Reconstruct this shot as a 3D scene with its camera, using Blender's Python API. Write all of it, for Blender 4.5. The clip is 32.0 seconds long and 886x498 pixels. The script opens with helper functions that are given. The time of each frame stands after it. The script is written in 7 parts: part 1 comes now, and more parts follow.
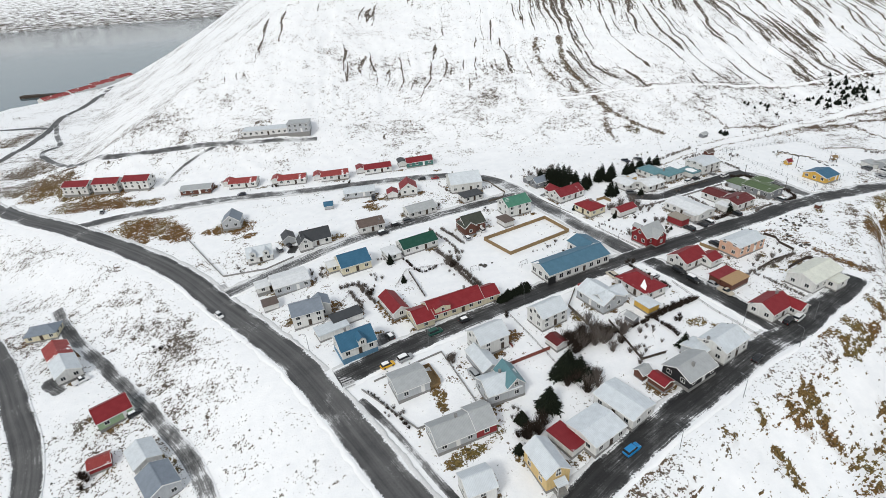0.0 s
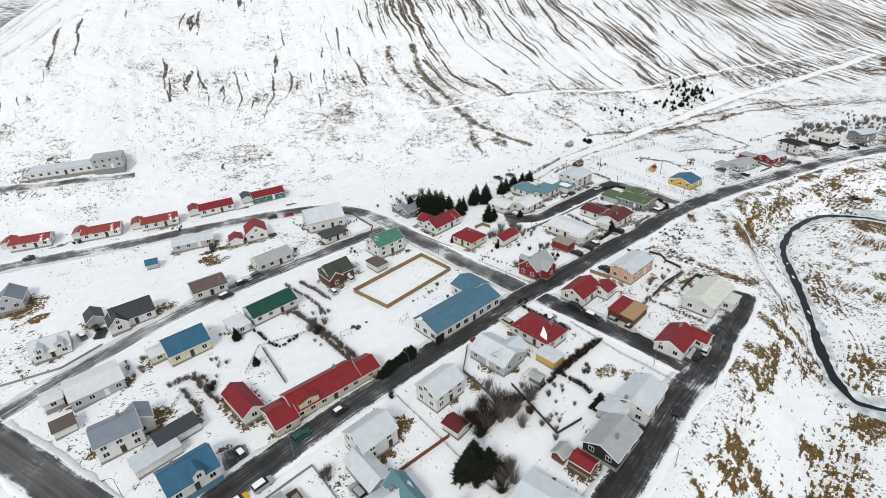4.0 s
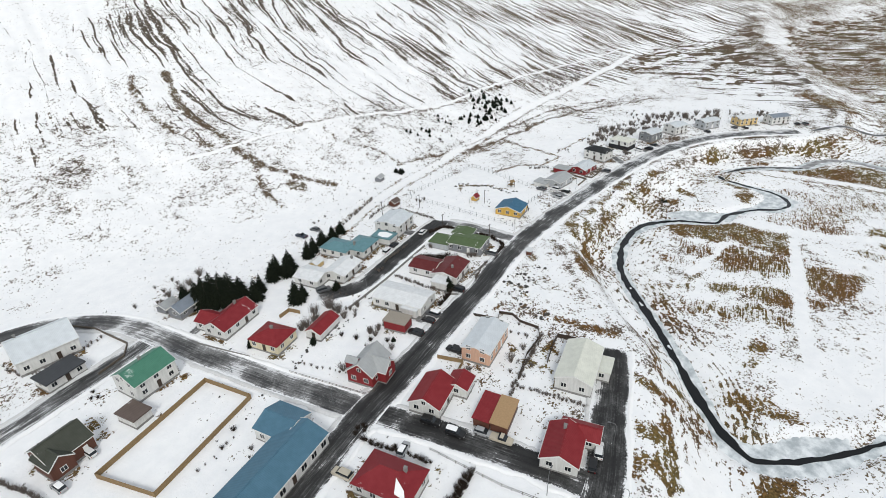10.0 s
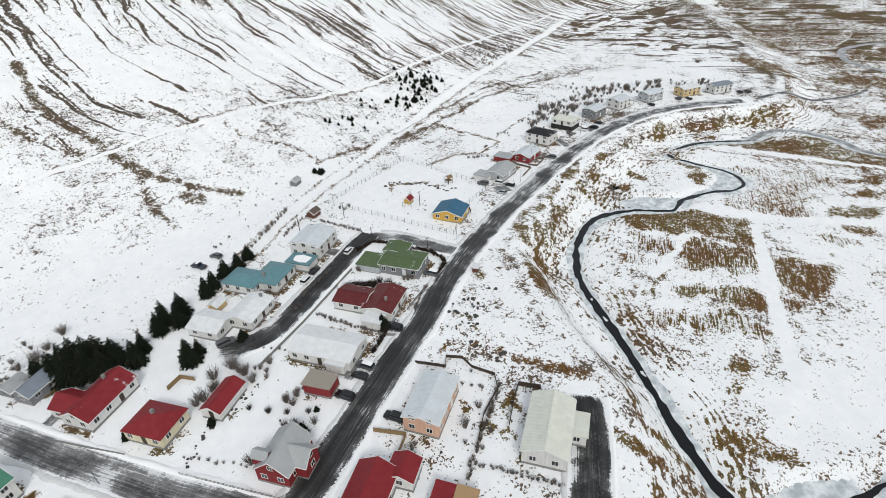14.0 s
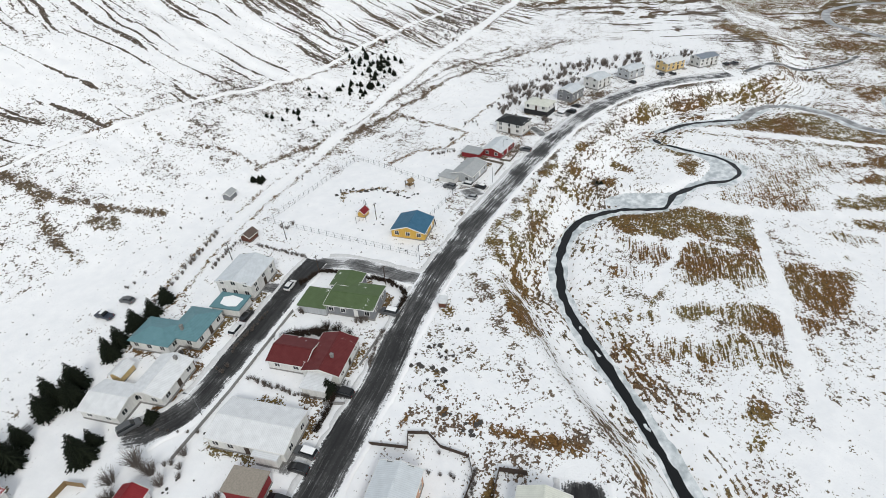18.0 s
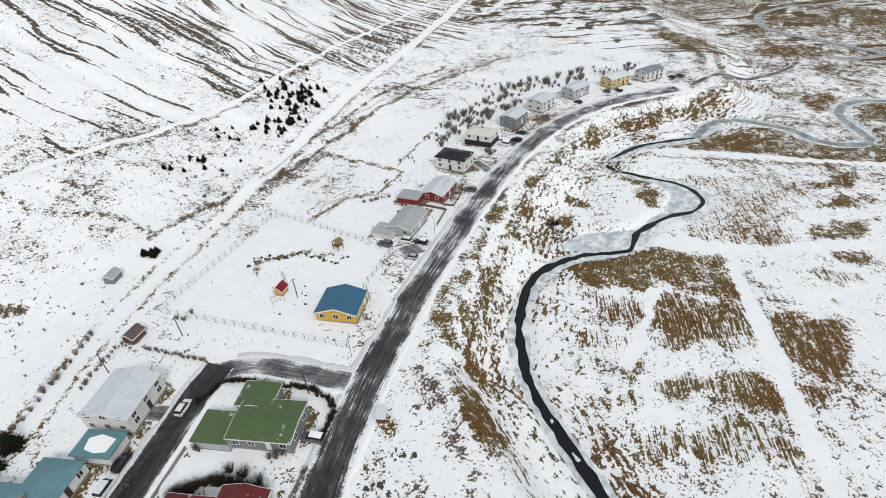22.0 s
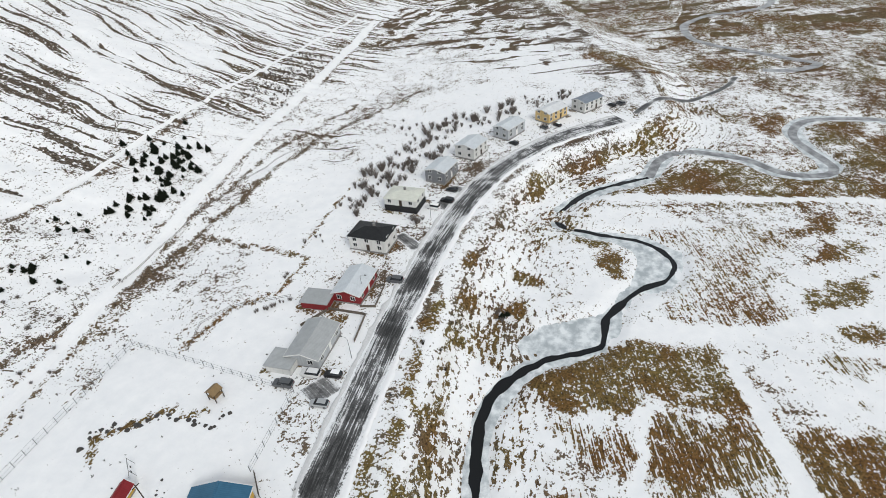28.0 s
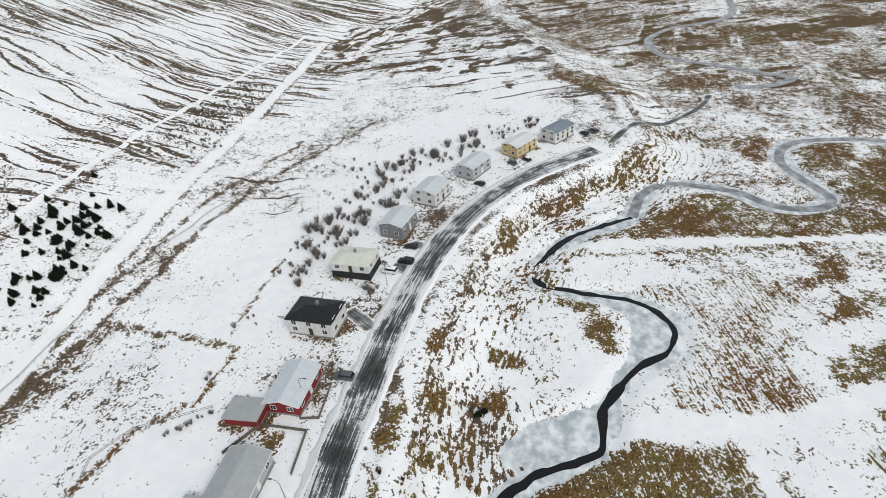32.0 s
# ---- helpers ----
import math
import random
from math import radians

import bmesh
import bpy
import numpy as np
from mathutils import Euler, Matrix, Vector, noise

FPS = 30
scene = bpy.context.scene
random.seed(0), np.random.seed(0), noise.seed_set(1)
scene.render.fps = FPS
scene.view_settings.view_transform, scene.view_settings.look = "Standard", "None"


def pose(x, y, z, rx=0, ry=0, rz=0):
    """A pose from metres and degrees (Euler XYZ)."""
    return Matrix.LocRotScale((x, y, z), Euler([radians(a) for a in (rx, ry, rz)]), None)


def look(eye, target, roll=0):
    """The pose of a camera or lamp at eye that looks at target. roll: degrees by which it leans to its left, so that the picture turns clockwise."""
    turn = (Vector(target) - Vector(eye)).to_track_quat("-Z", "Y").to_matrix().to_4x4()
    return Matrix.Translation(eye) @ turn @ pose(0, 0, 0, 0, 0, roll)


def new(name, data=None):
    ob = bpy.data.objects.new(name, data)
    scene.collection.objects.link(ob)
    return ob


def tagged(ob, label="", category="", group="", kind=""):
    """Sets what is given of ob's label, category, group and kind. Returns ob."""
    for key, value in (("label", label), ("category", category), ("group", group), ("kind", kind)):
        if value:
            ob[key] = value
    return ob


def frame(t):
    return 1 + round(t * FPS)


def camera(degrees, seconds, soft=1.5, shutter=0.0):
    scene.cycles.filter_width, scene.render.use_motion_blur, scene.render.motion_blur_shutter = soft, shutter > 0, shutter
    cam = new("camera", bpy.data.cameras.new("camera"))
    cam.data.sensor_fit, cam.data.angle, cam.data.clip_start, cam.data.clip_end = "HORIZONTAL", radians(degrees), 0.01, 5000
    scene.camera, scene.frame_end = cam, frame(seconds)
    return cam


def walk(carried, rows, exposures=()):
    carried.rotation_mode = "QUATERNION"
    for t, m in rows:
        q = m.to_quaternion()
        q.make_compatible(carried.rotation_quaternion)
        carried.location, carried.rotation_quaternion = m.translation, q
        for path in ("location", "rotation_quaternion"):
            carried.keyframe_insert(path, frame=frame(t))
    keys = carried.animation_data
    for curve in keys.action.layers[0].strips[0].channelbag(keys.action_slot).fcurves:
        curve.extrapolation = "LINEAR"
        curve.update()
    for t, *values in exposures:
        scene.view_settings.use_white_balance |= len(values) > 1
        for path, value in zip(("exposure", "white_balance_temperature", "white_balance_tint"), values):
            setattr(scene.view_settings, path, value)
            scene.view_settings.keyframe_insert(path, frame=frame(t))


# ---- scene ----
cam = camera(79.4, 32.0, 0.6)
PATH = [
    (0, (0.001, 0.001, 108.841), (-0.048, 1.756, 107.883), -4.5),
    (0.5, (0.005, 4.611, 108.446), (0.059, 6.362, 107.482), -4.1),
    (1, (-0.135, 9.088, 108.117), (0.022, 10.831, 107.148), -3.6),
    (1.5, (0.248, 13.461, 107.749), (0.488, 15.193, 106.778), -3.3),
    (2, (0.837, 17.8, 107.53), (1.143, 19.521, 106.558), -3.1),
    (2.5, (1.638, 22.087, 107.407), (1.985, 23.8, 106.434), -3.0),
    (4.5, (6.1, 38.026, 106.288), (6.545, 39.717, 105.317), -3.0),
    (5, (7.57, 41.738, 106.118), (8.049, 43.42, 105.147), -2.9),
    (5.5, (9.231, 45.484, 105.814), (9.753, 47.154, 104.845), -3.0),
    (6, (10.946, 49.367, 105.583), (11.506, 51.025, 104.614), -3.0),
    (6.5, (12.694, 53.056, 105.326), (13.291, 54.701, 104.358), -3.1),
    (7, (14.7, 56.657, 104.951), (15.338, 58.287, 103.984), -3.1),
    (7.5, (16.617, 60.217, 104.678), (17.317, 61.823, 103.712), -3.1),
    (8, (18.508, 63.977, 104.433), (19.251, 65.563, 103.467), -3.1),
    (8.5, (20.357, 67.55, 104.39), (21.149, 69.111, 103.423), -3.0),
    (9, (22.691, 71.15, 104.129), (23.579, 72.657, 103.16), -2.7),
    (9.5, (24.725, 74.892, 103.811), (25.704, 76.342, 102.841), -2.4),
    (10, (26.917, 77.988, 103.775), (27.93, 79.413, 102.804), -2.4),
    (10.5, (29.437, 81.101, 103.755), (30.473, 82.508, 102.783), -2.5),
    (11, (32.066, 84.35, 103.614), (33.119, 85.745, 102.642), -2.6),
    (11.5, (34.968, 87.467, 103.391), (36.068, 88.824, 102.417), -2.5),
    (12, (37.651, 90.617, 103.088), (38.794, 91.937, 102.113), -2.4),
    (12.5, (40.319, 93.578, 102.807), (41.479, 94.871, 101.816), -2.4),
    (13, (43.05, 96.519, 102.62), (44.21, 97.788, 101.6), -2.5),
    (13.5, (46.104, 99.3, 102.306), (47.256, 100.555, 101.259), -2.6),
    (14, (49.172, 102.025, 102.037), (50.313, 103.266, 100.962), -2.8),
    (14.5, (52.326, 104.688, 101.64), (53.481, 105.893, 100.538), -2.9),
    (16.5, (64.165, 113.966, 100.667), (65.32, 115.094, 99.486), -3.4),
    (17, (67.097, 116.025, 100.199), (68.255, 117.157, 99.025), -3.6),
    (17.5, (70.244, 118.226, 99.744), (71.402, 119.362, 98.575), -3.8),
    (18, (73.404, 120.414, 99.49), (74.561, 121.555, 98.324), -3.9),
    (18.5, (76.507, 122.676, 99.388), (77.663, 123.82, 98.224), -4.1),
    (19, (79.55, 125.033, 99.058), (80.711, 126.177, 97.898), -4.2),
    (19.5, (82.739, 127.106, 98.805), (83.917, 128.234, 97.647), -4.3),
    (20, (86.062, 129.178, 98.512), (87.277, 130.266, 97.354), -4.2),
    (20.5, (89.497, 131.492, 98.251), (90.734, 132.556, 97.095), -4.2),
    (21, (92.769, 133.746, 98.176), (94.013, 134.803, 97.02), -4.4),
    (21.5, (96.158, 135.784, 98.141), (97.411, 136.831, 96.986), -4.6),
    (22, (99.534, 137.989, 98.05), (100.817, 138.997, 96.893), -4.4),
    (22.5, (102.909, 140.236, 97.956), (104.214, 141.214, 96.798), -4.4),
    (23, (106.31, 142.235, 97.869), (107.628, 143.196, 96.71), -4.4),
    (23.5, (109.591, 144.258, 97.85), (110.915, 145.209, 96.692), -4.5),
    (24, (112.788, 146.159, 97.752), (114.117, 147.107, 96.596), -4.6),
    (24.5, (116.185, 147.783, 97.532), (117.515, 148.733, 96.379), -4.7),
    (26.5, (130.03, 154.494, 96.819), (131.375, 155.433, 95.674), -5.1),
    (27, (133.513, 156.229, 96.615), (134.876, 157.141, 95.472), -5.2),
    (27.5, (137.001, 157.896, 96.537), (138.39, 158.767, 95.392), -5.1),
    (28, (140.539, 159.499, 96.273), (141.955, 160.323, 95.127), -5.1),
    (28.5, (144.108, 161.14, 95.972), (145.54, 161.938, 94.827), -5.0),
    (29, (147.594, 162.845, 96.007), (149.035, 163.627, 94.862), -5.1),
    (29.5, (151.171, 164.483, 95.937), (152.619, 165.253, 94.793), -5.1),
    (30, (154.731, 165.829, 95.774), (156.185, 166.59, 94.632), -5.2),
    (30.5, (158.284, 167.015, 95.495), (159.747, 167.765, 94.357), -5.3),
    (31, (161.828, 168.261, 95.395), (163.298, 169.002, 94.259), -5.4),
    (31.5, (165.408, 169.361, 95.133), (166.884, 170.096, 94.001), -5.6),
    (32, (168.574, 170.578, 94.761), (170.059, 171.304, 93.635), -5.6),
]
STOPS = 0.02
walk(cam, [(t, look(eye, target, roll)) for t, eye, target, roll in PATH], [(0, STOPS), (8, STOPS + 0.03), (14, STOPS - 0.03), (24, STOPS - 0.05), (32, STOPS - 0.12)])

# ---- light: an overcast winter day ----
world = bpy.data.worlds.new("overcast_sky")
scene.world = world
world.use_nodes = True
wn = world.node_tree
sky = wn.nodes.new("ShaderNodeTexSky")
sky.sky_type, sky.sun_disc = "NISHITA", False
sky.sun_elevation, sky.sun_rotation = radians(38), radians(200)
sky.air_density, sky.dust_density, sky.ozone_density = 1.0, 4.0, 1.0
soft_sky = wn.nodes.new("ShaderNodeMixRGB")
soft_sky.inputs[0].default_value = 0.72
soft_sky.inputs[2].default_value = (6.9, 7.36, 7.75, 1)
wn.links.new(sky.outputs[0], soft_sky.inputs[1])
wn.links.new(soft_sky.outputs[0], wn.nodes["Background"].inputs[0])
wn.nodes["Background"].inputs[1].default_value = 0.1
sun = new("sun", bpy.data.lights.new("sun", "SUN"))
sun.data.energy, sun.data.angle, sun.data.color = 1.35, radians(14), (0.985, 0.985, 0.945)
sun.matrix_world = look((0, 0, 300), (0 + 90, 0 + 130, 300 - 140))


# ---- the lie of the land ----
def sst(a, b, v):
    t = np.clip((v - a) / (b - a), 0.0, 1.0)
    return t * t * (3 - 2 * t)
# top edge of the terrace on which the village stands, village on its left
EDGE = [(-200, -60), (-30, 24), (32, 69), (61, 90), (96, 112), (114, 124.5), (130, 138.5), (141, 160), (161, 191), (195, 204), (240, 217), (282, 221), (318, 213.5), (350, 192), (376, 184), (420, 200), (600, 330), (1200, 700)]
MAINROAD = [(-330, 330), (-228, 249), (-170, 215), (-111, 179), (-78, 148), (-52, 122), (-39, 107), (-14, 75), (12, 40), (30, 0)]
SHORE = [(-1800, 250), (-760, 430), (-480, 548), (-440, 620), (-432, 780), (-442, 1200), (-620, 1800), (-900, 4000)]
FLANK = [(-225, 120), (-232, 250), (-262, 350), (-335, 530), (-425, 765), (-440, 1200), (-620, 1800), (-900, 4000)]
def line_dist(x, y, pts):
    """Distance to a polyline, and the side: positive on its left."""
    best = np.full(np.shape(x), 1e9)
    side = np.zeros(np.shape(x))
    for (ax, ay), (bx, by) in zip(pts, pts[1:]):
        ux, uy = bx - ax, by - ay
        ll = ux * ux + uy * uy
        k = np.clip(((x - ax) * ux + (y - ay) * uy) / ll, 0, 1)
        dx, dy = x - ax - k * ux, y - ay - k * uy
        d = np.sqrt(dx * dx + dy * dy)
        s = np.sign(ux * dy - uy * dx)
        near = d < best - 1e-6
        side = np.where(near, s, side)
        best = np.where(near, d, best)
    return best, side
def line_along(x, y, pts):
    """How far along a polyline the nearest point lies."""
    best, run, out = np.full(np.shape(x), 1e9), 0.0, np.zeros(np.shape(x))
    for (ax, ay), (bx, by) in zip(pts, pts[1:]):
        ux, uy = bx - ax, by - ay
        ll = math.hypot(ux, uy)
        k = np.clip(((x - ax) * ux + (y - ay) * uy) / ll**2, 0, 1)
        d = np.hypot(x - ax - k * ux, y - ay - k * uy)
        out = np.where(d < best, run + k * ll, out)
        best, run = np.minimum(best, d), run + ll
    return out
def shore_dist(x, y):
    """Distance inland from the fjord's near shore."""
    d, s = line_dist(x, y, SHORE)
    return d * np.where(s > 0, -1.0, 1.0)
def height(x, y):
    x, y = np.asarray(x, float), np.asarray(y, float)
    d, s = line_dist(x, y, EDGE)
    d = d * s
    top = 13.0 - 5.5 * sst(110, 230, x) + 0.018 * (np.minimum(y, 300) - 150) + 0.5 * sst(240, 360, x)
    top = top - 3.5 * sst(60, 20, x) * sst(125, 70, y)
    dm, sm = line_dist(x, y, MAINROAD)
    west = dm * np.where(sm < 0, 1.0, 0.0)
    # fall to the shore on the west side of the main road
    top = top - 4.5 * sst(-30, -110, x) * sst(240, 150, y) - 6.0 * sst(5, 38, west) * sst(330, 200, y)
    top = top - 8.0 * sst(-130, -330, x) * sst(420, 250, y)
    wide = 24 - 4 * sst(90, 125, x) - 7 * sst(125, 150, x) * sst(260, 220, x) - 11 * sst(268, 290, x) * sst(372, 345, x) + 20 * sst(380, 480, x)
    bank = sst(0.0, 1.0, 1 + d / wide)
    z = top * bank + 0.7 * (1 - bank)
    # mountain side
    foot = 266 + 15 * sst(120, 230, x) + 60 * sst(240, 480, x) - 20 * sst(-20, -110, x)
    up = np.maximum(0, y - foot)
    steep = 0.52 - 0.2 * sst(180, 420, x)
    z = z + steep * (up * up / (up + 60))
    # the flank of the mountain above the fjord, the shore and the far side
    dr, sr = line_dist(x, y, FLANK)
    dr = np.where(sr > 0, 0, dr)
    cap = 9 + 0.55 * dr * dr / (dr + 30)
    z = np.where(y > 235, np.minimum(z, cap + 400 * sst(285, 235, y) * (x > -230)), z)
    f = shore_dist(x, y)
    z = np.where(f > 0, np.minimum(z, -3.5 + 0.09 * f + 0.4 * np.maximum(0, f - 40)), -3.5 + 0.2 * np.maximum(f, -40))
    z = z + 0.5 * np.maximum(0, y - 1840 - 0.05 * x) * (f < 0)
    return z


def hash2(i, j, seed):
    n = (i.astype(np.int64) * 374761393 + j.astype(np.int64) * 668265263 + seed * 1442695) & 0x7FFFFFFF
    n = ((n ^ (n >> 13)) * 1274126177) & 0x7FFFFFFF
    return ((n ^ (n >> 16)) & 0xFFFF) / 65535.0


def vnoise(x, y, seed=0):
    """Smooth value noise, 0 to 1."""
    x, y = np.asarray(x, float), np.asarray(y, float)
    i, j = np.floor(x), np.floor(y)
    u, v = x - i, y - j
    u, v = u * u * (3 - 2 * u), v * v * (3 - 2 * v)
    a, b = hash2(i, j, seed), hash2(i + 1, j, seed)
    c, d = hash2(i, j + 1, seed), hash2(i + 1, j + 1, seed)
    return (a * (1 - u) + b * u) * (1 - v) + (c * (1 - u) + d * u) * v


def fbm(x, y, seed=0, octaves=4):
    total, amp, norm = 0.0, 1.0, 0.0
    for o in range(octaves):
        total = total + amp * vnoise(x * 2**o, y * 2**o, seed + 17 * o)
        norm += amp
        amp *= 0.5
    return total / norm


# centre lines of the streets, with their widths
STREETS = {
    "main_road": (MAINROAD[:], 8.0),
    "high_street": ([(-34, 109), (-9, 124), (25, 142.5), (62, 160.5), (72, 164.5), (97, 175.5), (116, 183.5), (132, 191.5), (151, 199.5), (164, 204), (177, 208.5), (193, 213), (212, 218), (234, 222.5), (256, 226), (280, 227.3), (302, 225), (325, 218), (343, 207), (358, 196)], 6.8),
    "second_street": ([(-83, 157), (-46, 183), (-28, 193.5), (-10, 202), (10, 211), (29, 220)], 5.6),
    "cross_street": ([(63, 161), (56, 173.5), (51.5, 181), (46.3, 190.5), (40.2, 202), (33.2, 216), (26, 229.5), (18, 238.5), (8, 244.5), (-4, 247), (-30, 246), (-70, 240), (-110, 236), (-150, 226), (-176, 217)], 6.2),
    "lower_street": ([(63, 161), (73, 145), (83, 127), (87.2, 118.6)], 6.0),
    "edge_street": ([(10, 59), (28, 76), (56, 95), (75, 108), (91, 117), (103, 125.5), (113, 132.5), (124, 140.5)], 7.5),
    "back_street": ([(77, 208.5), (86, 207.5), (95, 210.5), (104, 214.5), (119, 221.5), (126, 225), (133, 227.5)], 6.0),
    "back_link": ([(131, 227), (137, 222), (141, 213.5), (144, 205), (146.5, 199)], 4.8),
}
STREET_LINES = [pts for pts, _ in STREETS.values()]


def near_streets(x, y):
    d = np.full(np.shape(x), 1e9)
    for pts in STREET_LINES:
        d = np.minimum(d, line_dist(x, y, pts)[0])
    return d


RIVER = [(175, 82), (158, 89), (144, 95), (133, 102), (130, 109), (134, 117), (147, 133), (160, 153), (171, 170), (183, 182), (199, 190), (213, 191), (226, 186), (237, 174), (249, 174), (261, 171), (268, 163), (279, 163), (286, 173), (284, 188), (286, 200), (298, 201), (313, 193), (327, 180), (345, 177), (356, 168), (354, 150), (346, 136), (349, 125), (358, 121), (376, 130), (389, 133), (402, 127), (408, 111), (408, 96), (400, 60)]
# frozen pools beside the open water
POOLS = [[(226, 191), (231, 194), (239, 190), (250, 176), (240, 172), (231, 183)], [(261, 173), (274, 173), (279, 175), (282, 183), (286, 187), (288, 170), (284, 160), (273, 163), (267, 162)]]


def spline(pts, step=2.0):
    """Points along a smooth line through pts."""
    p = [Vector((a[0], a[1], 0)) for a in pts]
    p = [p[0] * 2 - p[1]] + p + [p[-1] * 2 - p[-2]]
    out = []
    for a, b, c, d in zip(p, p[1:], p[2:], p[3:]):
        n = max(2, int((c - b).length / step))
        for k in range(n):
            t = k / n
            out.append(0.5 * (2 * b + (c - a) * t + (2 * a - 5 * b + 4 * c - d) * t * t + (3 * b - a - 3 * c + d) * t**3))
    out.append(p[-2])
    return [(v.x, v.y) for v in out]


RIVER_LINE = spline(RIVER, 5.0)


def ground(x, y):
    """Height of the snow: the lie of the land with its hummocks, gullies and the river's bed."""
    x, y = np.asarray(x, float), np.asarray(y, float)
    z = height(x, y)
    d, s = line_dist(x, y, EDGE)
    d = d * s
    rough = np.clip(sst(-2, -9, d) + sst(255, 290, y) + sst(-8, -16, d) + sst(20, 60, line_dist(x, y, MAINROAD)[0]) * (x < -40) * 0.5, 0, 1)
    rough = rough * sst(7, 16, near_streets(x, y))
    z = z + rough * (2.1 * (fbm(x / 13, y / 13, 3) - 0.5) + 0.9 * (fbm(x / 4, y / 4, 9, 2) - 0.5)) * (0.45 + 0.55 * sst(1.5, 6, z))
    u, v = flow(x, y)
    gully = sst(0.52, 0.75, fbm(u / 9, v / 120, 21, 3)) * sst(10, 60, y - 272)
    z = z - 0.8 * gully
    r = line_dist(x, y, RIVER_LINE)[0]
    wide = river_half(x, y)
    z = z - 1.3 * sst(wide + 2.5, wide - 0.5, r)
    for pool in POOLS:
        z = np.minimum(z, -0.75 + 3.0 * sst(1.5, -2.5, inside(x, y, pool)) + 90 * sst(-2.0, -5.0, inside(x, y, pool)))
    return z


def inside(x, y, pts):
    """Distance to a closed outline, positive inside it."""
    x, y = np.asarray(x, float), np.asarray(y, float)
    out = np.full(x.shape, -99.0)
    px, py = [p[0] for p in pts], [p[1] for p in pts]
    near = (x > min(px) - 8) & (x < max(px) + 8) & (y > min(py) - 8) & (y < max(py) + 8)
    if near.any():
        xs, ys = x[near], y[near]
        loop = list(pts) + [pts[0]]
        d = line_dist(xs, ys, loop)[0]
        odd = np.zeros(xs.shape, bool)
        for (ax, ay), (bx, by) in zip(loop, loop[1:]):
            if ay != by:
                odd ^= ((ay > ys) != (by > ys)) & (xs < ax + (ys - ay) * (bx - ax) / (by - ay))
        out[near] = np.where(odd, d, -d)
    return out


def river_half(x, y):
    """Half the width of the river's bed: it widens into frozen pools."""
    return 2.3 + 4.5 * np.exp(-(((x - 142) / 12) ** 2 + ((y - 100) / 9) ** 2)) + 0.8 * sst(280, 330, x)


def flow(x, y):
    """Coordinates across and along the way that water runs down the mountain: the runnels bend towards the valley's head."""
    q = y - 385
    side = 0.5 * (y - 300) - 0.42 * 0.5 * (q + np.sqrt(q * q + 900))
    bend = 14 * (fbm(x / 55, y / 55, 5, 2) - 0.5) + 7 * (fbm(x / 19, y / 19, 6, 2) - 0.5)
    return x + side * sst(-10, 140, x) * (1 + 0.8 * sst(350, 560, x)) + bend, y - 300


# ---- materials ----
def node_mat(name):
    m = bpy.data.materials.new(name)
    m.use_nodes = True
    return m, m.node_tree, m.node_tree.nodes["Principled BSDF"]


def link(t, a, b):
    t.links.new(a, b)


def noise_node(t, scale, detail=4.0, rough=0.55, vector=None):
    n = t.nodes.new("ShaderNodeTexNoise")
    n.inputs["Scale"].default_value, n.inputs["Detail"].default_value, n.inputs["Roughness"].default_value = scale, detail, rough
    if vector:
        link(t, vector, n.inputs["Vector"])
    return n


def ramp(t, fac, lo, hi, a=(0, 0, 0), b=(1, 1, 1)):
    r = t.nodes.new("ShaderNodeValToRGB")
    r.color_ramp.elements[0].position, r.color_ramp.elements[1].position = lo, hi
    r.color_ramp.elements[0].color, r.color_ramp.elements[1].color = (*a, 1), (*b, 1)
    link(t, fac, r.inputs[0])
    return r.outputs[0]


def mix(t, fac, a, b):
    n = t.nodes.new("ShaderNodeMixRGB")
    for k, v in ((0, fac), (1, a), (2, b)):
        if isinstance(v, tuple):
            n.inputs[k].default_value = (*v, 1)
        elif isinstance(v, (int, float)):
            n.inputs[k].default_value = v
        else:
            link(t, v, n.inputs[k])
    return n.outputs[0]


def calc(t, op, a, b=0.0, clamp=False):
    n = t.nodes.new("ShaderNodeMath")
    n.operation, n.use_clamp = op, clamp
    for k, v in ((0, a), (1, b)):
        if isinstance(v, (int, float)):
            n.inputs[k].default_value = v
        else:
            link(t, v, n.inputs[k])
    return n.outputs[0]


def bump(t, p, height_socket, strength, distance):
    b = t.nodes.new("ShaderNodeBump")
    b.inputs["Strength"].default_value, b.inputs["Distance"].default_value = strength, distance
    link(t, height_socket, b.inputs["Height"])
    link(t, b.outputs[0], p.inputs["Normal"])


def coords(t, kind="Object"):
    return t.nodes.new("ShaderNodeTexCoord").outputs[kind]


def attribute(t, name):
    a = t.nodes.new("ShaderNodeAttribute")
    a.attribute_name = name
    return a


SNOW = (0.93, 0.932, 0.935)


def plain(name, colour, rough=0.7, metal=0.0, vary=0.12, scale=3.0):
    """Paint, plaster or plastic with slight unevenness and its own tint for each object."""
    m, t, p = node_mat(name)
    n = noise_node(t, scale, 5, 0.6, coords(t))
    dark = tuple(c * (1 - 2.2 * vary) for c in colour)
    c = mix(t, n.outputs["Fac"], dark, tuple(min(1, c * (1 + vary)) for c in colour))
    link(t, c, p.inputs["Base Color"])
    p.inputs["Roughness"].default_value, p.inputs["Metallic"].default_value = rough, metal
    return m


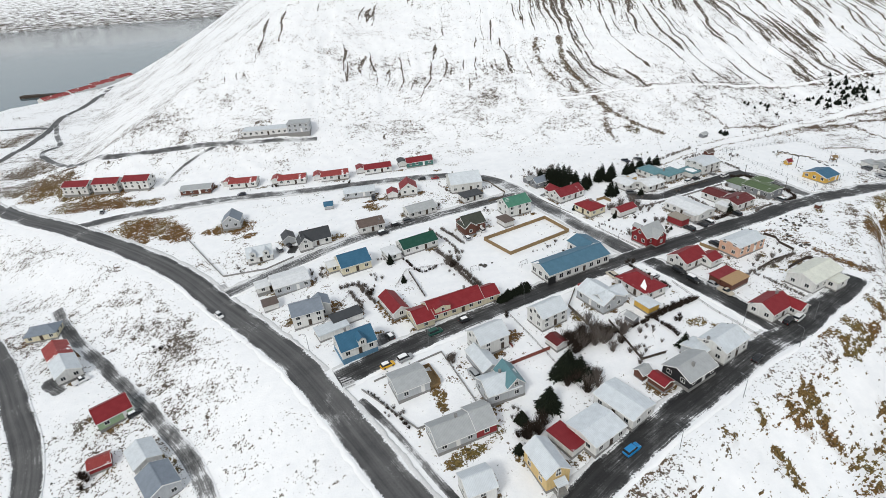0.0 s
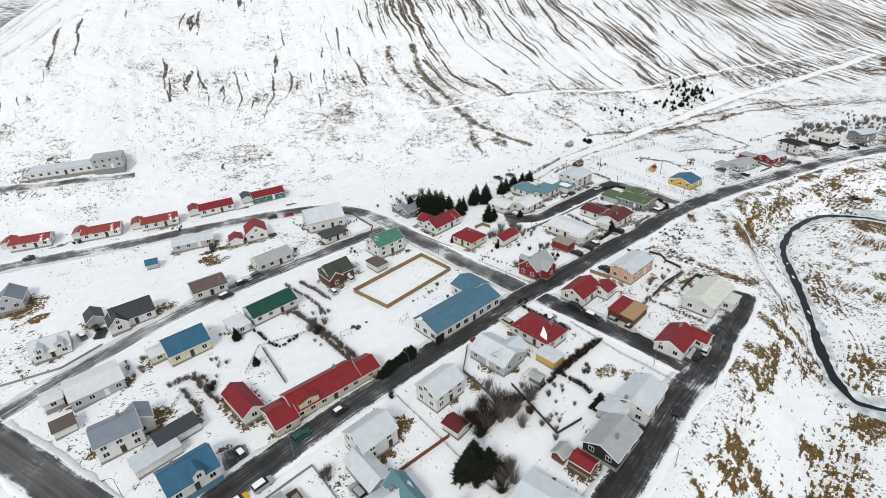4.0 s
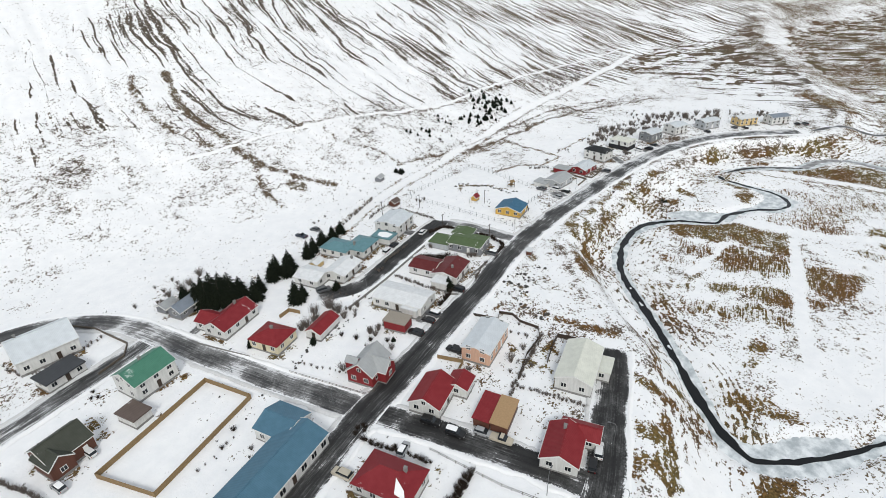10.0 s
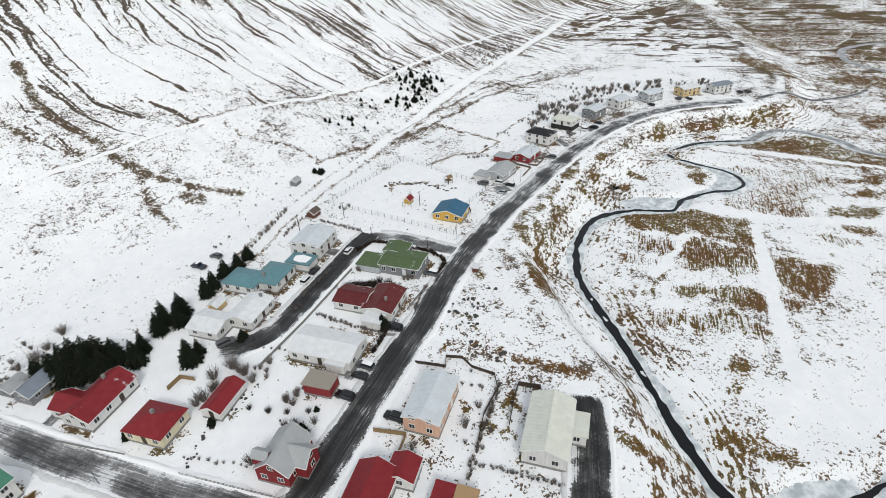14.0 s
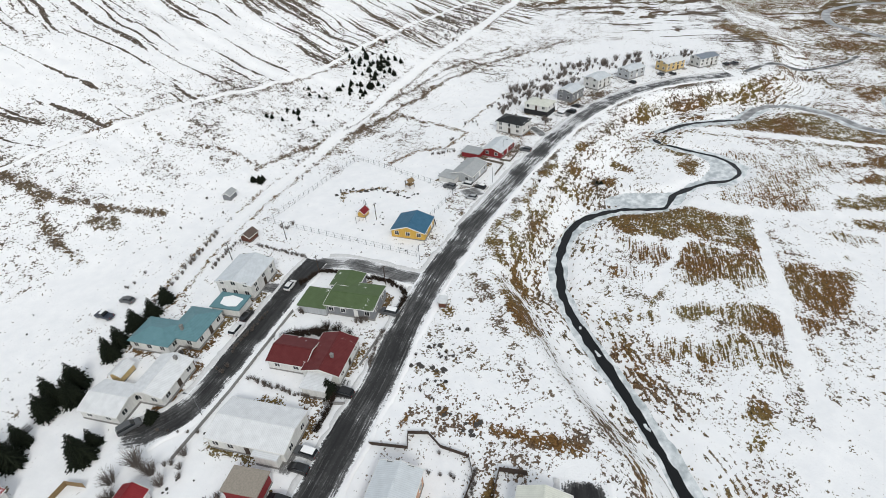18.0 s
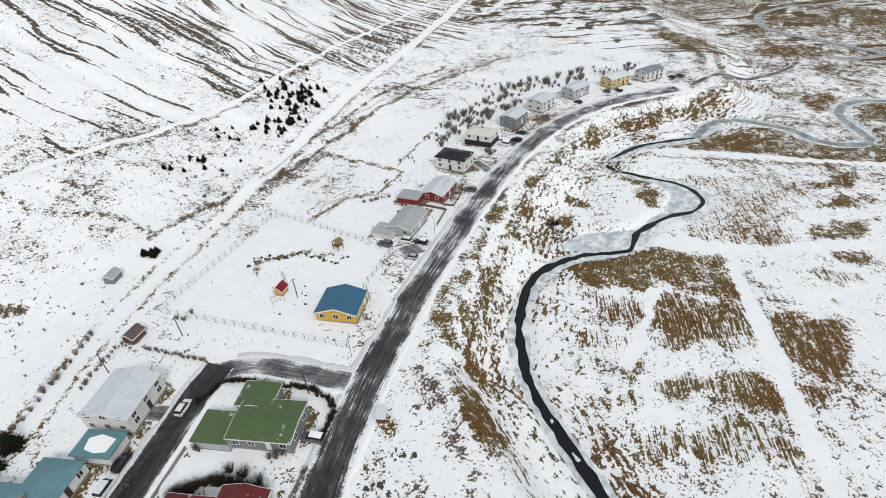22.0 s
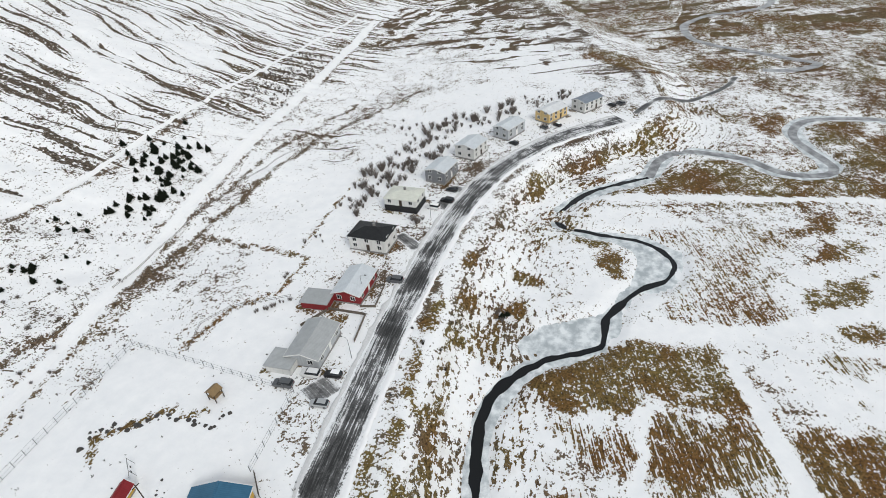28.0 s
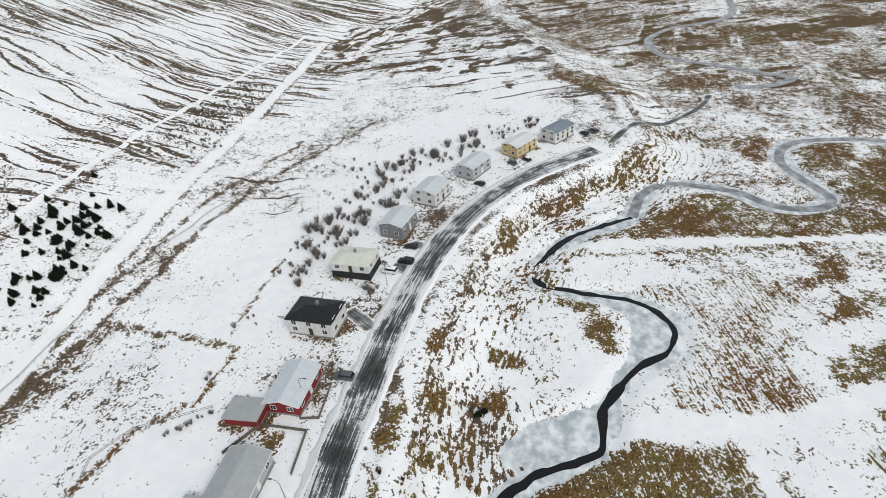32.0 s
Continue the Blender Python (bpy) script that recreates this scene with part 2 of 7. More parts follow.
def roof_metal(name, colour, snow=0.0, rough=0.5):
    """Painted corrugated sheet: ribs down the slope, faded patches, and lying snow where it has stayed."""
    m, t, p = node_mat(name)
    c = coords(t)
    info = t.nodes.new("ShaderNodeObjectInfo").outputs["Random"]
    fade = noise_node(t, 0.55, 5, 0.65, c).outputs["Fac"]
    base = mix(t, ramp(t, fade, 0.3, 0.75), tuple(x * 0.88 for x in colour), tuple(min(1, x * 1.10 + 0.012) for x in colour))
    base = mix(t, calc(t, "MULTIPLY", info, 0.25), base, tuple(x * 0.75 for x in colour))
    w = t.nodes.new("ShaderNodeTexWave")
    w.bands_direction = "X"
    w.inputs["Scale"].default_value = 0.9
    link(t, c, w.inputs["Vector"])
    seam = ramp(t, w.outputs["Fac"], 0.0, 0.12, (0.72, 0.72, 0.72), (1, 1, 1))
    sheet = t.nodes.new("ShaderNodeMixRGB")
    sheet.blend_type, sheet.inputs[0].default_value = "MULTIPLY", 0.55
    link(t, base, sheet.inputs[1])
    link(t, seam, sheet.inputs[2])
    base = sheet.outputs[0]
    if snow > 0:
        drift = noise_node(t, 0.22, 4, 0.55, c).outputs["Fac"]
        dust = noise_node(t, 6.0, 4, 0.6, c).outputs["Fac"]
        lie = ramp(t, calc(t, "ADD", calc(t, "MULTIPLY", drift, 0.8), calc(t, "MULTIPLY", dust, 0.2)), 0.66 - 0.32 * snow, 0.70 - 0.30 * snow)
        base = mix(t, lie, base, SNOW)
    link(t, base, p.inputs["Base Color"])
    p.inputs["Roughness"].default_value = rough
    p.inputs["Specular IOR Level"].default_value = 0.3
    bump(t, p, w.outputs["Fac"], 0.35, 0.03)
    return m


def wall_paint(name, colour):
    """Rendered or clad wall: weather streaks under the eaves, faint boards."""
    m, t, p = node_mat(name)
    c = coords(t)
    mp = t.nodes.new("ShaderNodeMapping")
    mp.inputs["Scale"].default_value = (1.6, 1.6, 0.25)
    link(t, c, mp.inputs["Vector"])
    streak = noise_node(t, 1.5, 5, 0.65, mp.outputs[0]).outputs["Fac"]
    grain = noise_node(t, 9, 3, 0.6, c).outputs["Fac"]
    base = mix(t, ramp(t, streak, 0.35, 0.8), colour, tuple(x * 0.72 for x in colour))
    base = mix(t, calc(t, "MULTIPLY", grain, 0.18), base, tuple(x * 0.6 for x in colour))
    link(t, base, p.inputs["Base Color"])
    p.inputs["Roughness"].default_value = 0.8
    bump(t, p, grain, 0.2, 0.01)
    return m


def ground_mat():
    """Snow over tundra: withered grass, dark heath, scree and gravel come through where the snow is thin."""
    m, t, p = node_mat("snowy_ground")
    pos = t.nodes.new("ShaderNodeNewGeometry").outputs["Position"]
    fl = attribute(t, "flow").outputs["Vector"]
    bare = attribute(t, "bare").outputs["Fac"]
    streak_amount = attribute(t, "streak").outputs["Fac"]
    grass_amount = attribute(t, "grass").outputs["Fac"]
    rows = attribute(t, "rows").outputs["Fac"]
    far = attribute(t, "far").outputs["Fac"]

    def stretched(vector, sx, sy, detail, rough, shift=0.0, turn=0.0):
        mp = t.nodes.new("ShaderNodeMapping")
        mp.vector_type = "TEXTURE"
        mp.inputs["Scale"].default_value = (1 / sx, 1 / sy, 1)
        mp.inputs["Location"].default_value = (37 * shift, 11 * shift, 0)
        mp.inputs["Rotation"].default_value = (0, 0, radians(turn))
        link(t, vector, mp.inputs["Vector"])
        return noise_node(t, 1.0, detail, rough, mp.outputs[0]).outputs["Fac"]

    def weighed(*pairs):
        total = 0.0
        for socket, weight in pairs:
            total = calc(t, "ADD", calc(t, "MULTIPLY", socket, weight), total)
        return total

    big = noise_node(t, 0.045, 4, 0.6, pos).outputs["Fac"]
    mid = noise_node(t, 0.30, 3, 0.6, pos).outputs["Fac"]
    clod = noise_node(t, 0.85, 2, 0.55, pos).outputs["Fac"]
    fine = noise_node(t, 1.9, 3, 0.6, pos).outputs["Fac"]
    # tussocks and stones, in rows on the mown fields, in steps on the bank
    tuft = weighed((mid, 0.27), (clod, 0.27), (fine, 0.46))
    drill = stretched(pos, 0.22, 2.3, 3, 0.6, 3.0, 27.0)
    tuft = mix(t, rows, tuft, weighed((drill, 0.5), (clod, 0.2), (fine, 0.3)))
    bank = attribute(t, "bank").outputs["Vector"]
    terrace = stretched(bank, 0.30, 0.9, 3, 0.6, 2.0)
    tuft = mix(t, attribute(t, "steep").outputs["Fac"], tuft, weighed((terrace, 0.5), (clod, 0.25), (fine, 0.25)))
    lim = calc(t, "ADD", calc(t, "MULTIPLY", calc(t, "SUBTRACT", tuft, 0.5), 5.8), bare)
    lim = calc(t, "ADD", lim, calc(t, "MULTIPLY", calc(t, "SUBTRACT", big, 0.5), 1.0))
    spots = ramp(t, lim, 0.80, 0.85)
    # bands of scree and heath where water comes down, tapering out and starting again
    stones = weighed((clod, 0.72), (fine, 0.28))
    sep = t.nodes.new("ShaderNodeSeparateXYZ")
    link(t, fl, sep.inputs[0])
    band = 0.0
    for every, shift, sway, width in ((0.075, 4.0, 2.2, 0.17), (0.11, 9.0, 2.8, 0.16)):
        wander = weighed((stretched(fl, 0.020, 0.010, 2, 0.5, shift), 1.0), (stretched(fl, 0.06, 0.05, 3, 0.55, shift), 0.28))
        phase = weighed((sep.outputs[0], every), (wander, sway))
        off = calc(t, "ABSOLUTE", calc(t, "SUBTRACT", calc(t, "FRACT", phase), 0.5))
        gap = stretched(fl, 0.07, 0.018, 4, 0.64, shift * 3)
        keep = calc(t, "ADD", calc(t, "SUBTRACT", gap, 0.53), calc(t, "MULTIPLY", calc(t, "SUBTRACT", streak_amount, 0.5), 0.62))
        room = calc(t, "MULTIPLY", ramp(t, keep, -0.09, 0.14), width)
        line = calc(t, "DIVIDE", calc(t, "SUBTRACT", room, off), 0.11, True)
        band = calc(t, "MAXIMUM", line, band)
    s3 = stretched(fl, 0.17, 0.014, 4, 0.62, 1.0)
    stripes = ramp(t, calc(t, "ADD", s3, calc(t, "MULTIPLY", calc(t, "SUBTRACT", streak_amount, 0.5), 0.42)), 0.60, 0.74)
    band = calc(t, "MAXIMUM", band, stripes)
    streaks = ramp(t, calc(t, "ADD", band, calc(t, "MULTIPLY", calc(t, "SUBTRACT", stones, 0.5), 2.6)), 0.70, 0.76)
    mask = calc(t, "MAXIMUM", spots, streaks)
    # the moor at the valley's head: long drifts and bare ribs that run down from the mountain
    moor = attribute(t, "moor").outputs["Fac"]
    moor = ramp(t, calc(t, "ADD", moor, calc(t, "MULTIPLY", calc(t, "SUBTRACT", big, 0.5), 1.6)), 0.46, 0.54)
    rib = weighed((stretched(pos, 0.011, 0.075, 4, 0.62, 7.0, -53.0), 0.6), (stretched(pos, 0.03, 0.012, 3, 0.6, 4.0, -53.0), 0.4))
    ribs = ramp(t, calc(t, "ADD", rib, calc(t, "MULTIPLY", calc(t, "SUBTRACT", fine, 0.5), 0.12)), 0.49, 0.515)
    mask = mix(t, moor, mask, calc(t, "MAXIMUM", ribs, spots))
    # crags and gullies of the mountains across the fjord
    crag = weighed((stretched(pos, 0.045, 0.007, 4, 0.66, 5.0), 0.75), (stretched(pos, 0.012, 0.02, 3, 0.6, 2.0), 0.25))
    crags = ramp(t, calc(t, "ADD", crag, calc(t, "MULTIPLY", calc(t, "SUBTRACT", far, 0.7), 0.5)), 0.58, 0.66)
    mask = mix(t, ramp(t, far, 0.1, 0.3), mask, crags)
    # colours of what comes through
    heath = mix(t, ramp(t, fine, 0.35, 0.65), (0.022, 0.019, 0.016), (0.16, 0.13, 0.105))
    olive = mix(t, ramp(t, fine, 0.36, 0.64), (0.040, 0.029, 0.009), (0.20, 0.145, 0.050))
    rust = mix(t, ramp(t, fine, 0.36, 0.64), (0.046, 0.024, 0.008), (0.20, 0.105, 0.034))
    straw = mix(t, ramp(t, big, 0.4, 0.6), olive, rust)
    earth = mix(t, grass_amount, heath, straw)
    snow = mix(t, ramp(t, mid, 0.3, 0.7), (0.86, 0.868, 0.88), SNOW)
    # thin snow lets the ground show through
    veil = calc(t, "ADD", bare, calc(t, "MULTIPLY", calc(t, "SUBTRACT", weighed((mid, 0.6), (big, 0.4)), 0.5), 2.2))
    snow = mix(t, calc(t, "MULTIPLY", ramp(t, veil, 0.50, 1.0), 0.20), snow, straw)
    col = mix(t, mask, snow, earth)
    link(t, col, p.inputs["Base Color"])
    p.inputs["Roughness"].default_value = 0.85
    p.inputs["Specular IOR Level"].default_value = 0.2
    bump(t, p, calc(t, "ADD", tuft, calc(t, "MULTIPLY", mask, 0.4)), 0.45, 0.4)
    return m


def asphalt_mat(name, slush, tone=1.0, lined=0.30, deeper=0.0):
    """Wet asphalt with worn wheel tracks, thrown slush drawn out along it and snow creeping in from the verge. slush: 0 to 1."""
    m, t, p = node_mat(name)
    uv = t.nodes.new("ShaderNodeUVMap").outputs[0]
    side = attribute(t, "side").outputs["Fac"]
    pos = t.nodes.new("ShaderNodeNewGeometry").outputs["Position"]

    def along(sx, sy, detail, rough):
        mp = t.nodes.new("ShaderNodeMapping")
        mp.inputs["Scale"].default_value = (sx, sy, 1)
        link(t, uv, mp.inputs["Vector"])
        return noise_node(t, 1.0, detail, rough, mp.outputs[0]).outputs["Fac"]

    lanes = along(0.75, 0.012, 3, 0.5)
    lines = along(2.6, 0.10, 4, 0.65)
    patch = noise_node(t, 0.10, 5, 0.62, pos).outputs["Fac"]
    grit = noise_node(t, 2.6, 4, 0.7, pos).outputs["Fac"]
    wear = calc(t, "ADD", calc(t, "MULTIPLY", lanes, 0.6), calc(t, "MULTIPLY", patch, 0.4))
    wear = calc(t, "ADD", wear, calc(t, "MULTIPLY", calc(t, "SUBTRACT", grit, 0.5), 0.22))
    col = mix(t, ramp(t, wear, 0.36, 0.64), tuple(tone * c for c in (0.034, 0.034, 0.035)), tuple(tone * c for c in (0.100, 0.099, 0.098)))
    k = calc(t, "ADD", calc(t, "MULTIPLY", lines, lined), calc(t, "MULTIPLY", patch, 0.84 - lined))
    k = calc(t, "ADD", calc(t, "ADD", k, calc(t, "MULTIPLY", grit, 0.16)), ramp(t, side, 0.5, 1.1, (0, 0, 0), (0.09,) * 3))
    if deeper:
        # the plough leaves more slush towards the far end of the street
        sep = t.nodes.new("ShaderNodeSeparateXYZ")
        link(t, pos, sep.inputs[0])
        k = calc(t, "ADD", k, calc(t, "MULTIPLY", calc(t, "MULTIPLY", calc(t, "SUBTRACT", sep.outputs[0], 90.0), 0.006, True), deeper))
    col = mix(t, ramp(t, k, 0.60 - 0.16 * slush, 0.68 - 0.13 * slush), col, tuple(tone * c for c in (0.24, 0.24, 0.24)))
    col = mix(t, ramp(t, k, 0.665 - 0.135 * slush, 0.69 - 0.125 * slush), col, (0.66, 0.665, 0.675))
    edge = calc(t, "ADD", side, calc(t, "MULTIPLY", calc(t, "SUBTRACT", calc(t, "ADD", calc(t, "MULTIPLY", patch, 0.5), calc(t, "MULTIPLY", grit, 0.5)), 0.5), 1.1))
    col = mix(t, ramp(t, edge, 0.86, 0.92), col, (0.82, 0.83, 0.84))
    link(t, col, p.inputs["Base Color"])
    link(t, ramp(t, k, 0.42, 0.6, (0.5,) * 3, (0.85,) * 3), p.inputs["Roughness"])
    p.inputs["Specular IOR Level"].default_value = 0.22
    bump(t, p, k, 0.3, 0.05)
    return m


M_GROUND = ground_mat()
M_ROAD = asphalt_mat("grey_wet_asphalt", 0.2, 1.5)
M_ROAD_DARK = asphalt_mat("black_wet_asphalt", 0.62, 0.5)
M_ROAD_SLUSH = asphalt_mat("slushy_asphalt", 0.9, 1.2)
M_ROAD_HIGH = asphalt_mat("black_asphalt_with_slush", 0.60, 0.6, 0.42, 0.075)
M_ROAD_RUTS = asphalt_mat("rutted_slushy_asphalt", 1.0, 0.7, 0.56)
M_SNOW = plain("lying_snow", SNOW, 0.9, vary=0.03, scale=1.2)
M_SNOW_DIRTY = plain("dirty_ploughed_snow", (0.70, 0.70, 0.70), 0.9, vary=0.14, scale=1.8)
M_WINDOW = plain("dark_window_glass", (0.02, 0.024, 0.028), 0.12, vary=0.1)
M_WHITE = plain("white_paint", (0.74, 0.74, 0.72), 0.6, vary=0.06)
M_CONCRETE = plain("grey_concrete", (0.26, 0.255, 0.245), 0.85, vary=0.2)
M_BLACK = plain("recess_shade_black", (0.014, 0.014, 0.015), 0.5)
M_DARKWOOD = plain("dark_brown_timber", (0.055, 0.037, 0.026), 0.8, vary=0.25)
M_WOOD = plain("weathered_yellow_timber", (0.27, 0.18, 0.085), 0.8, vary=0.25)
ROOF = {
    "red": roof_metal("red_sheet_roof", (0.225, 0.013, 0.018)),
    "red_snow": roof_metal("red_sheet_roof_with_snow", (0.22, 0.014, 0.02), 0.2),
    "pale_red": roof_metal("faded_red_sheet_roof", (0.30, 0.045, 0.04), 0.3),
    "dark_red": roof_metal("oxblood_sheet_roof", (0.12, 0.014, 0.014), 0.12),
    "blue": roof_metal("blue_sheet_roof", (0.035, 0.13, 0.22)),
    "school_blue": roof_metal("steel_blue_sheet_roof", (0.075, 0.175, 0.25), 0.08),
    "slate_blue": roof_metal("slate_blue_sheet_roof", (0.22, 0.255, 0.30), 0.0),
    "green": roof_metal("dark_green_sheet_roof", (0.006, 0.065, 0.042)),
    "sea_green": roof_metal("sea_green_sheet_roof", (0.07, 0.22, 0.15), 0.22),
    "olive": roof_metal("moss_green_felt_roof", (0.085, 0.13, 0.05), 0.2),
    "teal": roof_metal("teal_sheet_roof", (0.12, 0.25, 0.28), 0.0),
    "grey": roof_metal("grey_sheet_roof", (0.40, 0.415, 0.42), 0.0),
    "light": roof_metal("pale_grey_sheet_roof", (0.64, 0.68, 0.71), 0.0),
    "snow": roof_metal("thinly_snowed_pale_roof", (0.74, 0.755, 0.765), 0.0),
    "charcoal": roof_metal("charcoal_sheet_roof", (0.05, 0.053, 0.058), 0.08),
    "black": roof_metal("black_sheet_roof", (0.012, 0.013, 0.014)),
    "brown": roof_metal("brown_sheet_roof", (0.13, 0.095, 0.08), 0.15),
    "cream": roof_metal("cream_sheet_roof", (0.70, 0.71, 0.63), 0.0),
    "moss_grey": roof_metal("grey_green_sheet_roof", (0.055, 0.06, 0.045), 0.05),
    "weathered": plain("weathered_grey_boards", (0.34, 0.30, 0.25), 0.85, vary=0.2),
    "plywood": plain("bare_plywood", (0.42, 0.27, 0.14), 0.8, vary=0.15),
}
WALL = {
    "white": wall_paint("white_wall", (0.70, 0.70, 0.68)),
    "cream": wall_paint("cream_wall", (0.66, 0.60, 0.43)),
    "pale_grey": wall_paint("pale_grey_wall", (0.45, 0.47, 0.49)),
    "grey": wall_paint("grey_wall", (0.21, 0.22, 0.235)),
    "yellow": wall_paint("yellow_wall", (0.62, 0.38, 0.07)),
    "pale_yellow": wall_paint("pale_yellow_wall", (0.66, 0.48, 0.22)),
    "red": wall_paint("red_wall", (0.24, 0.018, 0.022)),
    "blue": wall_paint("blue_wall", (0.10, 0.22, 0.33)),
    "green": wall_paint("pale_green_wall", (0.32, 0.45, 0.28)),
    "peach": wall_paint("peach_wall", (0.68, 0.42, 0.30)),
    "black": wall_paint("black_timber_wall", (0.016, 0.016, 0.018)),
    "brown": wall_paint("red_brown_timber_wall", (0.12, 0.045, 0.028)),
    "teal": wall_paint("dark_teal_wall", (0.05, 0.16, 0.14)),
}


# ---- building blocks ----
def mesh_of(name, verts, faces, mat, smooth=False):
    me = bpy.data.meshes.new(name)
    me.from_pydata([tuple(v) for v in verts], [], [tuple(f) for f in faces])
    if mat:
        me.materials.append(mat)
    if smooth:
        me.polygons.foreach_set("use_smooth", [True] * len(me.polygons))
    me.update()
    return me


def put(name, me, parent=None, m=None, label=""):
    """One mesh object, as a part where a parent is given."""
    ob = new(name, me)
    if parent:
        ob.parent = parent
    if m is not None:
        ob.matrix_basis = m
    return tagged(ob, label)


class Geo:
    """Gathers boxes and plates for one mesh."""

    def __init__(self):
        self.v, self.f = [], []

    def add(self, verts, faces):
        n = len(self.v)
        self.v += [tuple(p) for p in verts]
        self.f += [tuple(i + n for i in f) for f in faces]
        return self

    def box(self, x0, y0, z0, x1, y1, z1):
        return self.add([(x0, y0, z0), (x1, y0, z0), (x1, y1, z0), (x0, y1, z0), (x0, y0, z1), (x1, y0, z1), (x1, y1, z1), (x0, y1, z1)],
                        [(0, 3, 2, 1), (4, 5, 6, 7), (0, 1, 5, 4), (1, 2, 6, 5), (2, 3, 7, 6), (3, 0, 4, 7)])

    def plate(self, quad, thick):
        """A slab under a polygon."""
        q = [Vector(p) for p in quad]
        n = len(q)
        low = [p - Vector((0, 0, thick)) for p in q]
        return self.add(q + low, [tuple(range(n)), tuple(reversed(range(n, 2 * n)))] + [(k, k + n, (k + 1) % n + n, (k + 1) % n) for k in range(n)])

    def tube(self, a, b, r, n=6, r2=None):
        a, b = Vector(a), Vector(b)
        r2 = r if r2 is None else r2
        q = (b - a).to_track_quat("Z", "Y")
        ring = [q @ Vector((math.cos(2 * math.pi * k / n), math.sin(2 * math.pi * k / n), 0)) for k in range(n)]
        return self.add([a + r * p for p in ring] + [b + r2 * p for p in ring],
                        [(k, (k + 1) % n, (k + 1) % n + n, k + n) for k in range(n)] + [tuple(reversed(range(n))), tuple(range(n, 2 * n))])

    def mesh(self, name, mat, smooth=False):
        return mesh_of(name, self.v, self.f, mat, smooth)


# ---- ground ----
def axis_steps(lo, hi, step, far_lo, far_hi):
    core = list(np.arange(lo, hi + 0.01, step))
    s, v = step, lo
    left = []
    while v > far_lo:
        s *= 1.13
        v -= s
        left.append(v)
    s, v = step, core[-1]
    right = []
    while v < far_hi:
        s *= 1.13
        v += s
        right.append(v)
    return np.array(left[::-1] + core + right)


GRID = {}


def on_ground(x, y):
    """Heights of the finished ground sheet."""
    x, y = np.asarray(x, float), np.asarray(y, float)
    xs, ys, z = GRID["xs"], GRID["ys"], GRID["z"]
    i = np.clip(np.searchsorted(xs, x) - 1, 0, len(xs) - 2)
    j = np.clip(np.searchsorted(ys, y) - 1, 0, len(ys) - 2)
    u, v = (x - xs[i]) / (xs[i + 1] - xs[i]), (y - ys[j]) / (ys[j + 1] - ys[j])
    return (z[j, i] * (1 - u) + z[j, i + 1] * u) * (1 - v) + (z[j + 1, i] * (1 - u) + z[j + 1, i + 1] * u) * v


def ground_at(x, y):
    return float(on_ground(x, y))


def make_ground():
    xs, ys = axis_steps(-190, 430, 1.5, -3600, 3800), axis_steps(30, 420, 1.5, -2500, 4300)
    X, Y = np.meshgrid(xs, ys)
    x, y = X.ravel(), Y.ravel()
    z = ground(x, y)
    nx, ny = len(xs), len(ys)
    GRID.update(xs=xs, ys=ys, z=z.reshape(ny, nx))
    idx = np.arange(nx * ny).reshape(ny, nx)
    quads = np.stack([idx[:-1, :-1], idx[:-1, 1:], idx[1:, 1:], idx[1:, :-1]], -1).reshape(-1, 4)
    me = bpy.data.meshes.new("ground")
    me.vertices.add(len(x))
    me.vertices.foreach_set("co", np.stack([x, y, z], -1).ravel().astype(np.float32))
    me.loops.add(quads.size)
    me.loops.foreach_set("vertex_index", quads.ravel().astype(np.int32))
    me.polygons.add(len(quads))
    me.polygons.foreach_set("loop_start", np.arange(0, quads.size, 4, dtype=np.int32))
    me.polygons.foreach_set("use_smooth", np.ones(len(quads), bool))
    me.update(calc_edges=True)
    bare, streak, grass, rows, steep, far, moor = cover(x, y)
    u, v = flow(x, y)
    for name, values in (("bare", bare), ("streak", streak), ("grass", grass), ("rows", rows), ("steep", steep), ("far", far), ("moor", moor)):
        me.attributes.new(name, "FLOAT", "POINT").data.foreach_set("value", values.astype(np.float32))
    me.attributes.new("flow", "FLOAT_VECTOR", "POINT").data.foreach_set("vector", np.stack([u, v, 0 * u], -1).ravel().astype(np.float32))
    edge_d, edge_s = line_dist(x, y, EDGE)
    me.attributes.new("bank", "FLOAT_VECTOR", "POINT").data.foreach_set("vector", np.stack([line_along(x, y, EDGE), edge_d * edge_s, 0 * u], -1).ravel().astype(np.float32))
    GRID.update(mesh=me, bare=bare, grass=grass, x=x, y=y)
    me.materials.append(M_GROUND)
    return tagged(new("ground", me), "snow-covered village terrace, mountain side and river flats", "ground", kind="structure")


def blob(x, y, cx, cy, rx, ry, turn=0.0, seed=0):
    """A ragged patch, 1 in the middle and 0 outside."""
    c, s = math.cos(radians(turn)), math.sin(radians(turn))
    a, b = ((x - cx) * c + (y - cy) * s) / rx, (-(x - cx) * s + (y - cy) * c) / ry
    far = np.abs(x - cx) + np.abs(y - cy) < 3 * (rx + ry)
    return np.where(far, sst(1.35, 0.6, np.sqrt(a * a + b * b) + 0.9 * (fbm(x / 4, y / 4, 40 + seed, 3) - 0.5)), 0)


FIELD_TRACK = [(243, 146), (224, 136.4), (204, 127), (187, 118), (165, 106)]
HILL_TRACK = [(98, 244), (123, 260), (148, 272), (191, 291), (238, 309), (325, 337), (462, 385)]
# what comes through the snow: ragged patches (middle, half sizes, turn), outlined fields and lines of hummocks
PATCHES, FIELDS, HUMMOCKS = [], [], []
